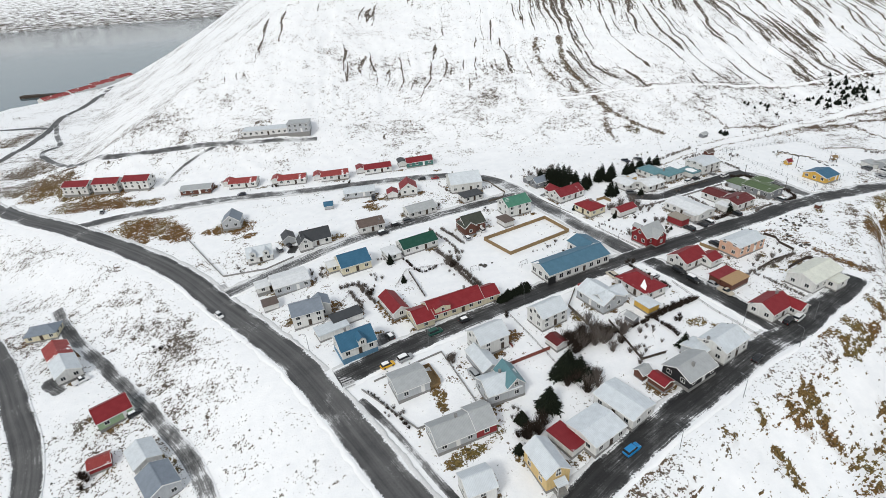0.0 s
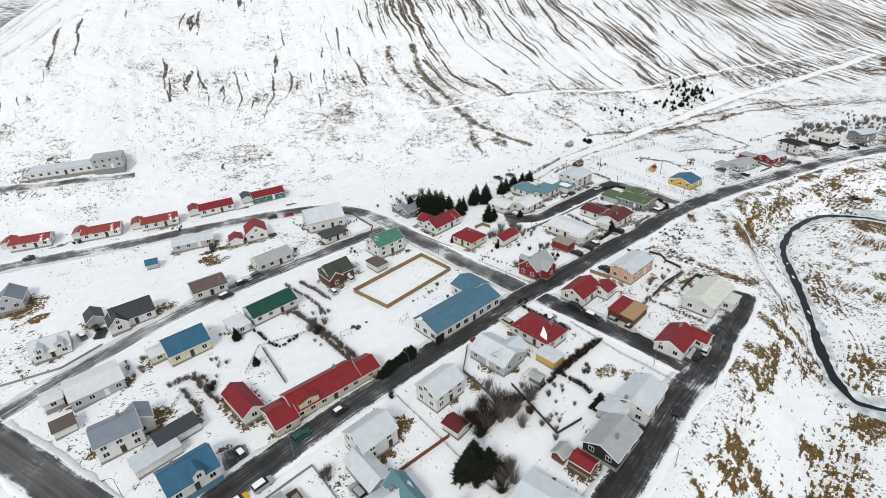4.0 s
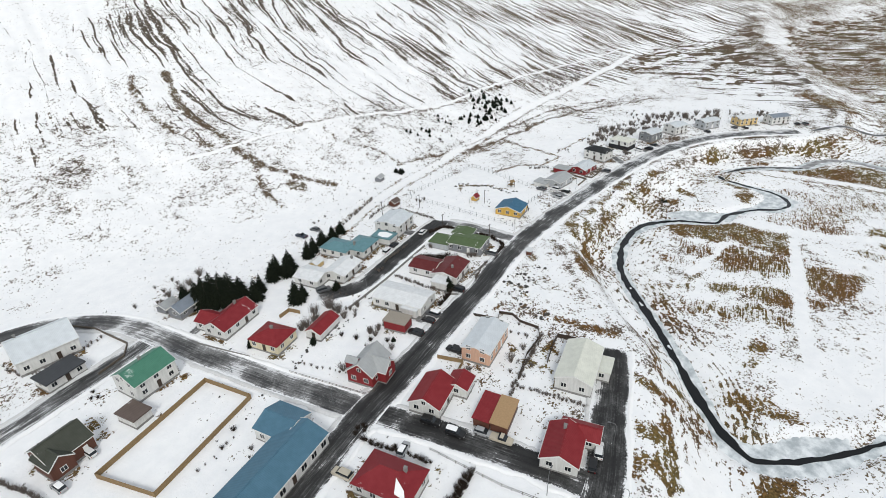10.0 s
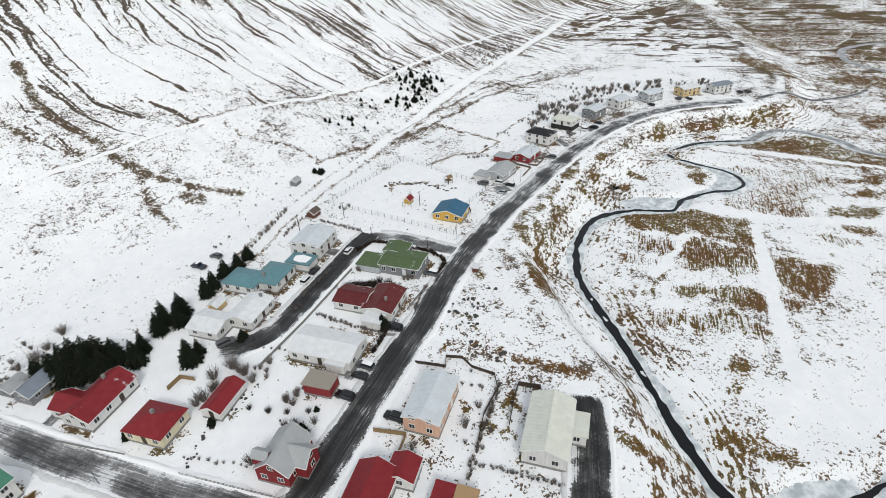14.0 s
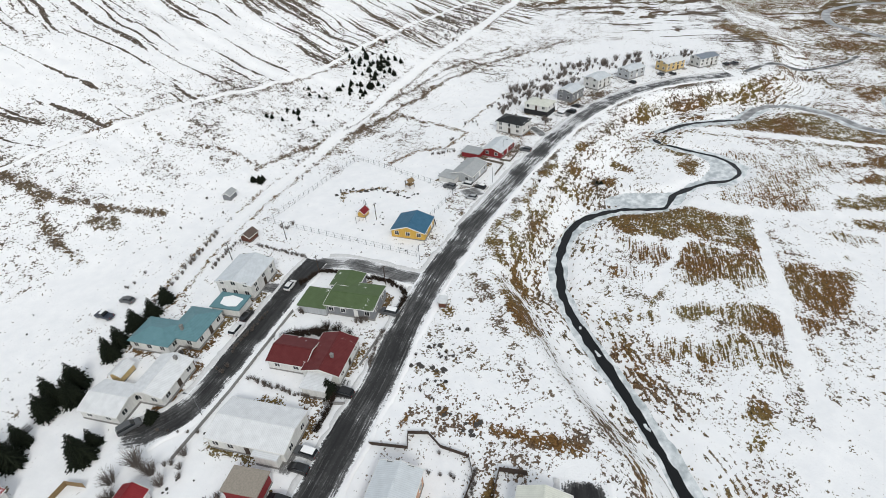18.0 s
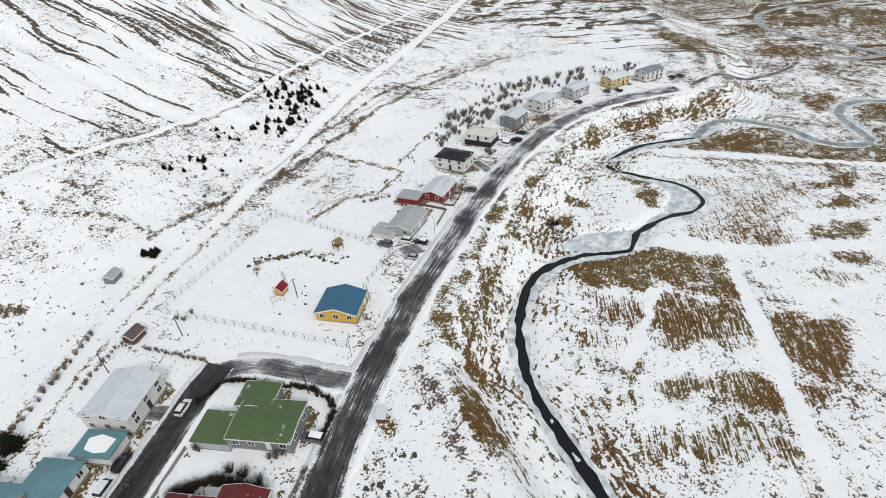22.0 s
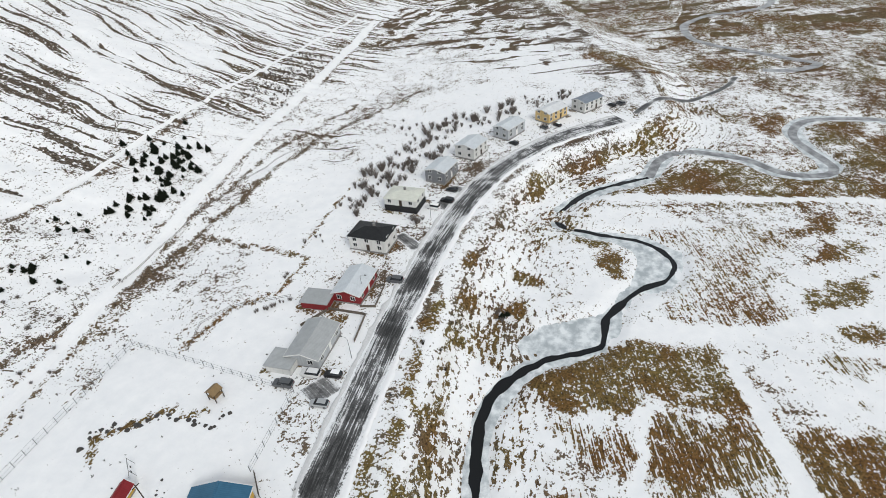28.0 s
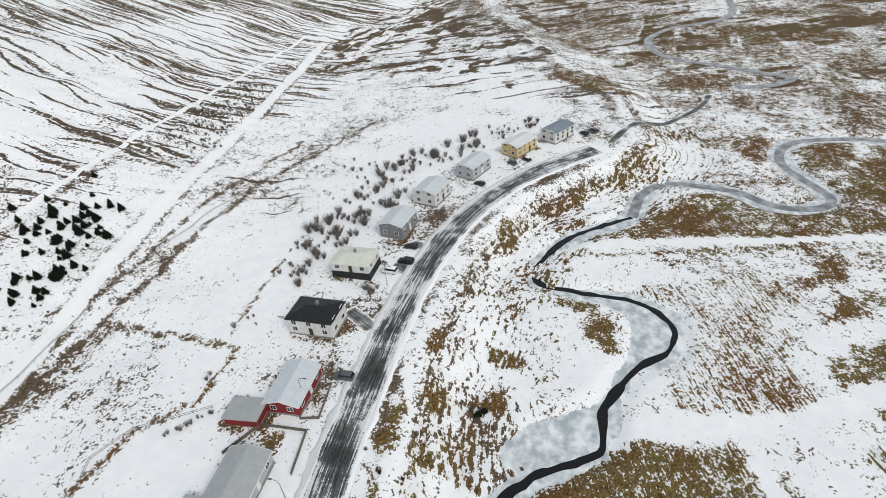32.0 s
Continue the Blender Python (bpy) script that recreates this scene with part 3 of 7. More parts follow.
# strips where the snow lies deep: ditches and headlands between the fields
SNOW_YARDS = [[(136, 254), (153.5, 210), (188, 227), (183, 269)], [(10.8, 179.2), (19.4, 167.2), (43.3, 181.4), (36.3, 193.7)], [(-6, 174), (9, 147), (30, 158), (20, 166), (10, 178)], [(-17, 160), (-4, 162.5), (9, 139), (-10, 146)], [(-70, 176), (-40, 190), (-70, 205), (-85, 195)]]
SNOW_BANDS = [(2.6, [(243, 171.5), (248, 159), (252, 148), (257, 138), (271, 120), (285, 95)]), (1.6, [(305, 196), (316, 164), (326, 133), (334, 109), (345, 80)]), (1.3, [(221, 161.5), (211, 159.5), (201, 158.5), (191, 158.5)])]


def patch(cx, cy, rx, ry, turn=0.0):
    PATCHES.append((cx, cy, rx, ry, turn))


def field(amount, *outline, rows=0.0):
    FIELDS.append((amount, rows, outline))


def hummocks(half, amount, *line):
    HUMMOCKS.append((half, amount, line))


patch(-95, 208, 10, 7, 0)
patch(-136, 212, 20, 12, -20)
patch(-178, 243, 28, 9, -4)
patch(-150, 240, 10, 5, 0)
patch(-47, 189, 4.5, 5, 0)
patch(-40.5, 143, 3, 3.5, 20)
patch(-7, 102, 2.2, 6, 20)
patch(34.5, 131, 2.2, 3.2, 28)
patch(14.8, 122.5, 2.2, 3.2, 28)
patch(67.2, 123.5, 4.2, 2.0, 30)
patch(71.5, 120.5, 3, 1.8, 30)
patch(12.6, 82.8, 2.6, 5, 20)
patch(0, 84.5, 7, 2.6, 23)
patch(-24.3, 124.3, 2.4, 3.5, 30)
# ridges of withered grass that run down the bank
for cx, cy, rx, ry, turn in ((67.5, 88.5, 1.2, 5, 0), (69.5, 80.5, 2.6, 5, 25), (83.5, 94, 2.4, 7, 5), (78, 90, 2.4, 5.5, 35), (84.5, 87, 2.0, 4, 10), (106, 112, 2.4, 8, -55), (113, 117.5, 2.2, 6, -55), (58.3, 84.1, 1.2, 2.4, 20), (104.3, 96, 3.0, 3.0, 0)):
    patch(cx, cy, rx, ry, turn)
field(0.78, (114.5, 100.7), (121, 98.3), (112, 84), (104, 78), (84, 74), (84.6, 82.6), (97.1, 90))
patch(178, 194, 2.2, 8, -35)
patch(168, 185, 2.6, 7, -35)
patch(157, 176, 2.2, 9, -30)
patch(207, 213, 6, 2.0, 15)
patch(223, 212, 7, 2.2, 12)
patch(235, 208, 4, 2.4, 0)
patch(180, 203, 7, 1.6, 22)
patch(120, 128, 2, 9, 25)
patch(126, 150, 1.6, 11, 25)
patch(104, 148, 1.4, 5, 28)
patch(19, 238, 3, 4, 0)
patch(-9, 209.5, 2.6, 4, 0)
patch(-27, 196.5, 2.2, 3, 0)
patch(119, 190, 2.2, 4, 28)
patch(98, 196.5, 1.2, 3.5, 28)
patch(-33, 215, 5, 2.2, 30)
patch(212, 232, 3.0, 2.2, 0)
patch(134, 190, 3, 4, 0)
for cx, cy, rx, ry, turn in ((109, 118, 3, 5, 30), (102.5, 113, 2.6, 6, 30), (99.5, 118, 2.0, 4, 30), (131, 123, 2.2, 7, 25), (168, 123.5, 4, 2.5, -20), (145, 115.5, 4.5, 2.2, -60), (147.5, 108, 3.5, 2, -50), (125, 97, 7, 4, 20), (110.5, 150.6, 1.6, 4.5, -60), (104, 156.3, 1.0, 2.4, -30)):
    patch(cx, cy, rx, ry, turn)
patch(20, 211, 2.2, 3, 0)
patch(12, 196, 2.5, 3, 0)
patch(170, 249, 9, 1.3, -30)
patch(176, 241, 6, 1.1, -55)
patch(162, 252, 5, 1.2, 40)
for cx, cy, rx, ry, turn in ((-249, 292, 16, 9, 50), (-272, 336, 9, 20, 15), (-330, 398, 12, 24, 20), (235, 98, 24, 6, 20), (270, 95, 20, 8, 30), (470, 160, 30, 14, -60), (440, 215, 26, 12, 60), (352, 185, 9, 4, 0), (155, 178, 3, 12, -35), (172, 196, 3, 9, -40)):
    patch(cx, cy, rx, ry, turn)
field(1.1, (223, 190), (241, 169), (246, 152), (242, 143), (230, 137), (228, 141), (222, 160), (213, 180), (218, 187), rows=0.5)
field(0.98, (221, 160), (228, 141), (219, 133), (209, 139), (207, 146), (201, 149), (197, 156), rows=0.9)
field(0.80, (196, 173), (200, 165), (200, 159), (196, 159), (192, 164), (191, 171), rows=1.0)
field(0.78, (210, 182), (215, 166), (212, 161), (205, 161), (204, 171), rows=1.0)
field(1.05, (181, 154), (190, 151), (201, 141), (207, 133), (201, 127), (198, 125), (196, 132), (192, 140), (186, 150), rows=0.8)
field(0.92, (173, 152), (181, 143), (189, 134), (192, 122), (185, 119), (179, 132), (168, 148), rows=0.9)
field(1.0, (226, 135), (231, 129), (235, 117), (215, 114), (207, 120), (213, 129), rows=0.7)
field(0.95, (206, 125), (206, 122), (196, 116), (193, 118), rows=0.7)
field(0.9, (164, 125), (170, 123), (171, 118), (165, 118), (158, 121))
field(0.92, (146, 120), (149, 116), (151, 105), (150, 103), (143, 109), (142, 116))
field(1.12, (277, 132), (283, 127), (288, 115), (272, 117), (269, 129))
field(1.1, (285, 135), (298, 126), (306, 123), (308, 115), (295, 118), (291, 127))
field(1.1, (303, 135), (320, 126), (323, 116), (307, 121))
field(1.05, (260, 128), (268, 118), (264, 116), (258, 127))
field(0.98, (254, 128), (253, 118), (242, 120), (247, 126), rows=1.0)
field(1.0, (279, 192), (281, 182), (278, 176), (273, 175), (264, 176), (267, 181), (276, 188))
field(1.1, (308, 195), (324, 175), (348, 164), (352, 150), (343, 134), (348, 120), (345, 112), (348, 100), (334, 105), (322, 150))
field(1.2, (394, 127), (402, 117), (402, 105), (388, 109), (371, 119), (373, 126))
field(1.2, (400, 102), (404, 92), (352, 100), (357, 115), (368, 117))
field(1.15, (554, 191), (568, 149), (546, 145), (533, 186))
field(1.15, (573, 190), (591, 164), (597, 132), (574, 133), (567, 180))
field(1.15, (568, 145), (573, 123), (547, 117), (544, 141))
field(1.15, (567, 114), (585, 72), (558, 86), (548, 110))
field(1.15, (644, 143), (641, 62), (614, 66), (609, 139))
field(0.86, (529, 182), (543, 78), (508, 83), (507, 176))
field(1.1, (485, 109), (495, 102), (459, 91), (453, 98), (471, 108))
field(1.0, (391, 151), (409, 142), (419, 135), (381, 136), (373, 142))
field(0.95, (392, 162), (404, 146), (385, 149), (385, 161))
field(0.9, (555, 273), (616, 204), (553, 201), (501, 253))
field(1.0, (503, 236), (520, 185), (498, 181), (499, 214))
field(0.93, (484, 185), (483, 152), (456, 156), (451, 178))
field(0.72, (288, 180), (303, 150), (310, 128), (286, 138), (262, 133), (247, 160), (262, 166), (280, 160), rows=0.7)
field(0.95, (243, 169), (250, 154), (252, 155), (246, 170))
for line in ([(224, 293), (227, 285), (230, 256)], [(230, 256), (214, 254), (203, 260), (189, 259)], [(195, 293), (232, 303), (281, 310), (335, 312)], [(244, 168), (249, 151), (267, 120)], [(300, 192), (312, 160), (329, 118)]):
    hummocks(0.7, 0.98, *line)
for line in ([(233, 261), (268, 269), (289, 268)], [(90, 322), (93, 307), (99, 297), (117, 283)], [(132, 324), (135, 314), (150, 302), (153, 289)], [(220, 161), (202, 157), (190, 156), (174, 162)], [(361, 207), (379, 183), (432, 167)], [(60, 321), (110, 327), (160, 335)], [(160, 328), (234, 338), (300, 354)]):
    hummocks(0.6, 0.92, *line)
hummocks(1.0, 1.06, (151, 287.5), (172, 289.5), (192, 289), (207, 291.5), (228, 295), (260, 300), (301, 304.5), (335, 298), (367, 291))
for cx, cy, rx, ry, turn in ((254, 199, 3, 6, 0), (241, 197, 4, 3, 20), (249, 214, 5, 2.5, 10), (221, 205, 4, 3, 0), (206, 207.5, 8, 2.0, 22), (197, 200, 3, 2.5, 20), (189, 202, 5, 1.8, 25), (300, 212, 8, 3, 0), (124.5, 175, 1.4, 0.9, 30), (123.6, 172, 1.2, 1.0, 0), (124, 179.7, 1.0, 1.3, 0), (118.9, 168.5, 1.3, 1.0, 0), (111.8, 172.3, 1.8, 0.9, 20), (121.3, 162.3, 1.0, 2.0, 0), (141.5, 187.5, 3.2, 2.0, 30)):
    patch(cx, cy, rx, ry, turn)
for cx, cy, rx, ry, turn in ((-55.8, 160, 1.8, 2.2, 0), (-24.3, 125.9, 2.0, 2.6, 0), (-7.5, 104, 1.8, 5.5, 15), (14.7, 121.3, 1.8, 3.0, 20), (-94, 248, 3.5, 1.4, 10), (25.8, 204, 1.6, 1.3, 0), (98.2, 114.8, 3.5, 1.4, 35), (-35.3, 223.4, 5.0, 1.6, 20), (34.2, 128.9, 1.8, 2.8, 20), (-105.6, 204.9, 3, 3, 0), (-86, 199.6, 4, 2, 30), (-31.7, 223.6, 2.5, 1.4, 0)):
    patch(cx, cy, rx, ry, turn)
for cx, cy, rx, ry, turn in ((11.8, 225.5, 2.6, 1.8, 30), (-4.7, 207.5, 1.5, 3.0, 25), (13.8, 190.7, 2.0, 1.5, 0), (-27, 258.5, 3.5, 1.5, 10), (-7.3, 254.8, 2.0, 1.4, 0), (-14, 228.6, 2.0, 1.4, 0), (-36, 218, 4.5, 2.5, 20), (32.8, 199, 1.5, 1.5, 0), (68.6, 123, 2.2, 3.2, -40), (72, 121, 2.0, 2.0, 0), (103.3, 155.8, 1.6, 1.2, 0), (110.6, 150, 1.4, 3.2, 28), (67, 138.3, 1.4, 1.4, 0), (-185, 256, 24, 7, 0), (-215, 268, 20, 13, 10), (-238, 292, 26, 14, 50), (-262, 318, 16, 20, 20), (-120, 205, 10, 6, -20)):
    patch(cx, cy, rx, ry, turn)
# scree tongues that come down over the upper path
hummocks(1.5, 1.15, (78.6, 384.7), (76.3, 359.2), (80.9, 342.2), (86.2, 330.4), (89.6, 317.4), (94.5, 305.5), (101.5, 296.2), (115.9, 282.7))
hummocks(1.2, 1.05, (89.2, 316.9), (91, 308), (88.6, 295.2), (88.9, 276.4))
hummocks(1.4, 1.0, (64, 385), (60, 370.8), (63.8, 350.6), (70, 336), (80, 326))
patch(101.5, 288, 6, 4, -50)
hummocks(0.45, 1.05, (221, 160), (211, 158), (201, 157), (191, 157), (185, 155), (181, 156), (176, 159), (171, 162))
hummocks(0.5, 0.92, *[(x + 1.0, y - 3.0) for x, y in HILL_TRACK])
hummocks(0.4, 0.84, *[(x - 1.0, y + 3.0) for x, y in HILL_TRACK])
hummocks(3.5, 0.74, (165, 280), (195, 287), (224, 292))


def cover(x, y):
    """How far the ground is bare of snow, streaked, grassy and sown in rows."""
    d, s = line_dist(x, y, EDGE)
    d = d * s
    village = sst(-1, 2, d) * sst(290, 262, y)
    slope = sst(-1, -6, d) * sst(-34, -26, d)
    flats = sst(-22, -32, d)
    hill = sst(258, 290, y)
    west = sst(6, 12, line_dist(x, y, MAINROAD)[0]) * (line_dist(x, y, MAINROAD)[1] < 0)
    n1, n2, n3 = fbm(x / 30, y / 30, 61), fbm(x / 9, y / 9, 63), fbm(x / 5, y / 5, 64, 3)
    # terracettes run along the bank
    along = 0.8 * x + 0.6 * y
    band = sst(0.46, 0.66, fbm(along / 24 + n2, d / 5.0, 65, 3)) * slope
    flats, hill = flats * (1 - slope), hill * (1 - slope) * (1 - flats)
    west = west * (1 - slope) * (1 - flats)
    village = village * (1 - west)
    bare = village * (0.12 + 0.9 * (n2 - 0.5) + 0.9 * (n1 - 0.5)) + slope * (0.24 + 0.30 * sst(95, 135, x) + 0.9 * (n2 - 0.5)) + (0.1 + 0.14 * sst(95, 135, x)) * band + 0.42 * sst(10, 2, np.abs(d)) * sst(1, 6, near_streets(x, y))
    bare = bare + 0.34 * sst(46, 14, d) * sst(0, 3, d) * sst(88, 100, x) * (0.4 + 1.2 * n2)
    bare = bare + flats * (0.42 + 0.8 * (n1 - 0.5) + 0.7 * (n2 - 0.5) + 0.12 * sst(240, 300, x) + 0.22 * sst(310, 400, x)) + hill * (0.47 + 0.7 * (n1 - 0.5) + 0.6 * (n2 - 0.5) - 0.14 * sst(330, 400, y)) + west * (1 - hill) * (0.40 + 1.2 * (n1 - 0.5) + 0.6 * (n2 - 0.5))
    for yard in SNOW_YARDS:
        bare = bare - 0.35 * sst(-1.5, 2.0, inside(x, y, yard))
    streak = hill * (0.34 + (0.26 + 0.10 * sst(40, 140, x)) * sst(315, 350, y) + 0.7 * (n1 - 0.5)) + 0.08 * sst(120, 300, x) * hill - 0.05 * hill * sst(70, -60, x)
    streak = streak - 0.4 * sst(-130, -220, x)
    bare = bare + 0.10 * sst(-130, -220, x) * hill
    streak = np.where(y < 290, np.maximum(streak, (0.66 + 0.5 * (n1 - 0.5)) * sst(350, 420, x) * sst(120, 180, y)), streak)
    grass = 0.3 * village + slope * (0.45 + 0.5 * band) + flats * (0.35 + 0.4 * sst(240, 340, x)) + hill * (0.06 + 0.40 * sst(180, 420, x))
    grow, rows = np.zeros_like(x), np.zeros_like(x)
    for amount, row, outline in FIELDS:
        within = sst(-3.5, 2.5, inside(x, y, outline) + 9.0 * (n3 - 0.5))
        grow = np.maximum(grow, within * amount * (0.80 + 0.4 * n2))
        rows = np.maximum(rows, within * row)
    for cx, cy, rx, ry, turn in PATCHES:
        grow = np.maximum(grow, 1.1 * blob(x, y, cx, cy, rx, ry, turn, 3))
    for half, amount, line in HUMMOCKS:
        off = line_dist(x + 2.5 * (n2 - 0.5), y + 2.5 * (n3 - 0.5), line)[0]
        grow = np.maximum(grow, amount * sst(half + 1.0, half - 0.3, off) * sst(0.2, 0.5, n2 + 0.1))
    bare = np.maximum(bare, grow)
    grass = np.maximum(grass, sst(0.3, 0.7, grow) * (1 - 0.65 * hill))
    clear = sst(1.3, 2.2, line_dist(x, y, FIELD_TRACK)[0])
    for half, line in SNOW_BANDS:
        clear = np.minimum(clear, sst(half * 0.6, half * 1.1, line_dist(x, y, line)[0] + 1.2 * (n3 - 0.5)))
    keep = np.minimum(clear, sst(1.4, 2.4, line_dist(x, y, HILL_TRACK)[0]))
    verge = sst(3.6, 6.5, near_streets(x, y) + 2.0 * (n2 - 0.5))
    bare = bare * (0.35 + 0.65 * verge)
    bare, streak = bare * keep - 0.2 * (1 - keep), streak * keep - 0.6 * (1 - keep)
    far = sst(1500, 1700, y) * (0.7 + 0.3 * sst(2000, 1870, y))
    moor = sst(370, 540, x + 0.25 * (y - 200)) * (1 - sst(0.3, 0.7, grow)) * (1 - slope) * sst(430, 330, y)
    return bare, streak, np.clip(grass, 0, 1), rows, slope, far, moor


make_ground()


def strip(name, pts, width, mat, lift, label, category="road", kind="structure", cols=6, step=2.5, ends=0.0, ragged=0.0):
    """A ribbon that follows the ground: roads, tracks, water."""
    line = spline(pts, step)
    v, f, uv = [], [], []
    run = 0.0
    wfun = width if callable(width) else (lambda x, y: width)
    rows, side = [], []
    for k, (x, y) in enumerate(line):
        a, b = Vector(line[max(0, k - 1)]), Vector(line[min(len(line) - 1, k + 1)])
        d = (b - a).normalized()
        if k:
            run += (Vector((x, y)) - Vector(line[k - 1])).length
        for c in range(cols + 1):
            q = c / cols - 0.5
            w = wfun(x, y) + (0.5 * (vnoise(run / 5, 3 + c, 71) - 0.5) + ragged * (vnoise(run / 2.2, 9 + c, 72) - 0.5) if c in (0, cols) else 0)
            rows.append((x - d.y * q * w, y + d.x * q * w, q * w, run))
            side.append(abs(2 * q))
    if ends:
        side = [max(q, 1 - r[3] / ends, 1 - (run - r[3]) / ends) for q, r in zip(side, rows)]
    arr = np.array(rows)
    z = on_ground(arr[:, 0], arr[:, 1]) if not isinstance(lift, tuple) else np.full(len(arr), lift[0])
    up = lift if not isinstance(lift, tuple) else 0.0
    v = [(r[0], r[1], zz + up) for r, zz in zip(rows, z)]
    n = cols + 1
    f = [(k * n + c, k * n + c + 1, k * n + n + c + 1, k * n + n + c) for k in range(len(line) - 1) for c in range(cols)]
    me = mesh_of(name, v, f, mat, True)
    me.attributes.new("side", "FLOAT", "POINT").data.foreach_set("value", np.array(side, np.float32))
    layer = me.uv_layers.new(name="UVMap")
    idx = np.zeros(len(me.loops), np.int32)
    me.loops.foreach_get("vertex_index", idx)
    layer.data.foreach_set("uv", arr[idx][:, 2:4].ravel().astype(np.float32))
    return tagged(new(name, me), label, category, kind=kind)


ROAD_LOOK = {
    "main_road": (M_ROAD, 0.16), "high_street": (M_ROAD_HIGH, 0.20), "second_street": (M_ROAD_RUTS, 0.12), "cross_street": (M_ROAD_SLUSH, 0.14),
    "lower_street": (M_ROAD_DARK, 0.17), "edge_street": (M_ROAD_DARK, 0.15), "back_street": (M_ROAD_DARK, 0.13), "back_link": (M_ROAD_SLUSH, 0.11),
}
for key, (pts, wide) in STREETS.items():
    look_mat, lift = ROAD_LOOK[key]
    strip("road_" + key, pts, wide + 0.9, look_mat, lift, "wet asphalt street with ploughed slush along it", "road", ends=4.0 if key == "edge_street" else 0.0, ragged=1.0)
strip("road_shore", [(-300, 215), (-230, 190), (-180, 160), (-153, 138), (-132, 116), (-112, 90), (-95, 40)], 8.0, M_ROAD, 0.16, "grey shore road below the village", "road")
strip("road_inner", [(-298, 300), (-303, 348), (-306, 376), (-319, 426), (-336, 468), (-339, 505), (-352, 560), (-370, 620)], 6.5, M_ROAD, 0.16, "grey road running out above the fjord", "road")
strip("road_branch", [(-420, 440), (-367, 434), (-338, 433), (-319, 426)], 6.0, M_ROAD, 0.13, "grey branch road towards the harbour", "road")
strip("road_winding", [(-322, 438), (-300, 404), (-279, 374), (-281, 358), (-265, 340), (-243, 322), (-220, 304), (-195, 290), (-172, 290), (-147, 291), (-130, 292.5), (-112, 291), (-87, 292), (-74, 294)], 4.2, M_ROAD_SLUSH, 0.15, "winding snowy lane up to the long building", "road")
strip("road_link", [(-130, 291), (-139, 283), (-145, 272), (-148, 258)], 2.4, M_ROAD_SLUSH, 0.11, "rutted snowy track between lane and street", "track")
strip("road_lane", [(-150, 165), (-136, 150), (-113, 131), (-86, 108), (-66, 88), (-45, 55)], 4.6, M_ROAD_SLUSH, 0.16, "snowy lane behind the shore houses", "road")
m, t, p = node_mat("black_river_water")
p.inputs["Base Color"].default_value, p.inputs["Roughness"].default_value, p.inputs["Specular IOR Level"].default_value = (0.010, 0.011, 0.012, 1), 0.2, 0.2
bump(t, p, noise_node(t, 2.0, 3, 0.6, coords(t)).outputs["Fac"], 0.15, 0.03)
M_WATER = m
m, t, p = node_mat("river_ice")
ice_n = noise_node(t, 0.35, 5, 0.6, coords(t)).outputs["Fac"]
link(t, mix(t, ramp(t, ice_n, 0.38, 0.62), (0.40, 0.44, 0.46), (0.80, 0.83, 0.84)), p.inputs["Base Color"])
p.inputs["Roughness"].default_value = 0.35
bump(t, p, ice_n, 0.2, 0.1)
M_ICE = m
m, t, p = node_mat("grey_upstream_ice")
ice_n = noise_node(t, 0.25, 5, 0.6, coords(t)).outputs["Fac"]
link(t, mix(t, ramp(t, ice_n, 0.4, 0.65), (0.16, 0.16, 0.165), (0.45, 0.46, 0.47)), p.inputs["Base Color"])
p.inputs["Roughness"].default_value = 0.3
M_GREY_ICE = m
RIVER_Z = -0.35
strip("river_ice", RIVER, lambda x, y: 2 * float(river_half(x, y)) + 1.6, M_ICE, (RIVER_Z,), "pale ice shelves along the river's banks", "ice", cols=4, step=1.6, ragged=2.0)
for pool in POOLS:
    mid = (sum(q[0] for q in pool) / len(pool), sum(q[1] for q in pool) / len(pool))
    rim = [(mid[0] + (q[0] - mid[0]) * 1.12, mid[1] + (q[1] - mid[1]) * 1.12, RIVER_Z + 0.02) for q in pool]
    tagged(new("ice_pool", Geo().plate(rim, 0.3).mesh("ice_pool", M_ICE)), "pale blue-grey ice over a river pool", "ice", kind="structure")
WATER_LINE = [(x + 1.2 * math.sin(k * 1.7), y + 1.2 * math.cos(k * 2.3)) for k, (x, y) in enumerate(RIVER)]
near_k = min(range(len(RIVER)), key=lambda k: abs(RIVER[k][0] - 290) + abs(RIVER[k][1] - 200))
strip("river_water", WATER_LINE[1:near_k + 4], lambda x, y: 0.5 + (0.5 + 0.6 * float(sst(226, 210, x))) * float(sst(100, 112, y)) + 1.2 * float(vnoise(x / 7, y / 7, 12)) + 0.5 * float(vnoise(x / 2, y / 2, 13)), M_WATER, (RIVER_Z + 0.05,), "dark open river between frozen banks", "river", cols=4, step=1.2, ragged=1.3)
strip("river_frozen", WATER_LINE[near_k + 3:], lambda x, y: 3.4, M_GREY_ICE, (RIVER_Z + 0.045,), "grey river ice upstream", "river", cols=4)
strip("track_hill", HILL_TRACK, 2.4, M_SNOW, 0.08, "snowed-in track along the foot of the mountain", "track")
strip("track_upper", [(48, 319), (86, 324), (158, 331), (234, 341), (381, 380), (468, 401)], 1.9, M_SNOW, 0.14, "snowed-in path across the mountain side", "track")
strip("road_far_track", [(366, 192), (381, 188), (396, 181), (431, 162), (450, 158)], 3.0, M_ROAD_SLUSH, 0.13, "rutted gravel track beyond the last house", "track")
strip("river_far", [(700, 150), (650, 145), (619, 148), (602, 160), (584, 182), (563, 193), (545, 195), (520, 187), (507, 173), (497, 151), (489, 136), (480, 121), (466, 134), (463, 146)], 5.0, M_GREY_ICE, 0.25, "frozen river winding over the far flats", "river", cols=4)
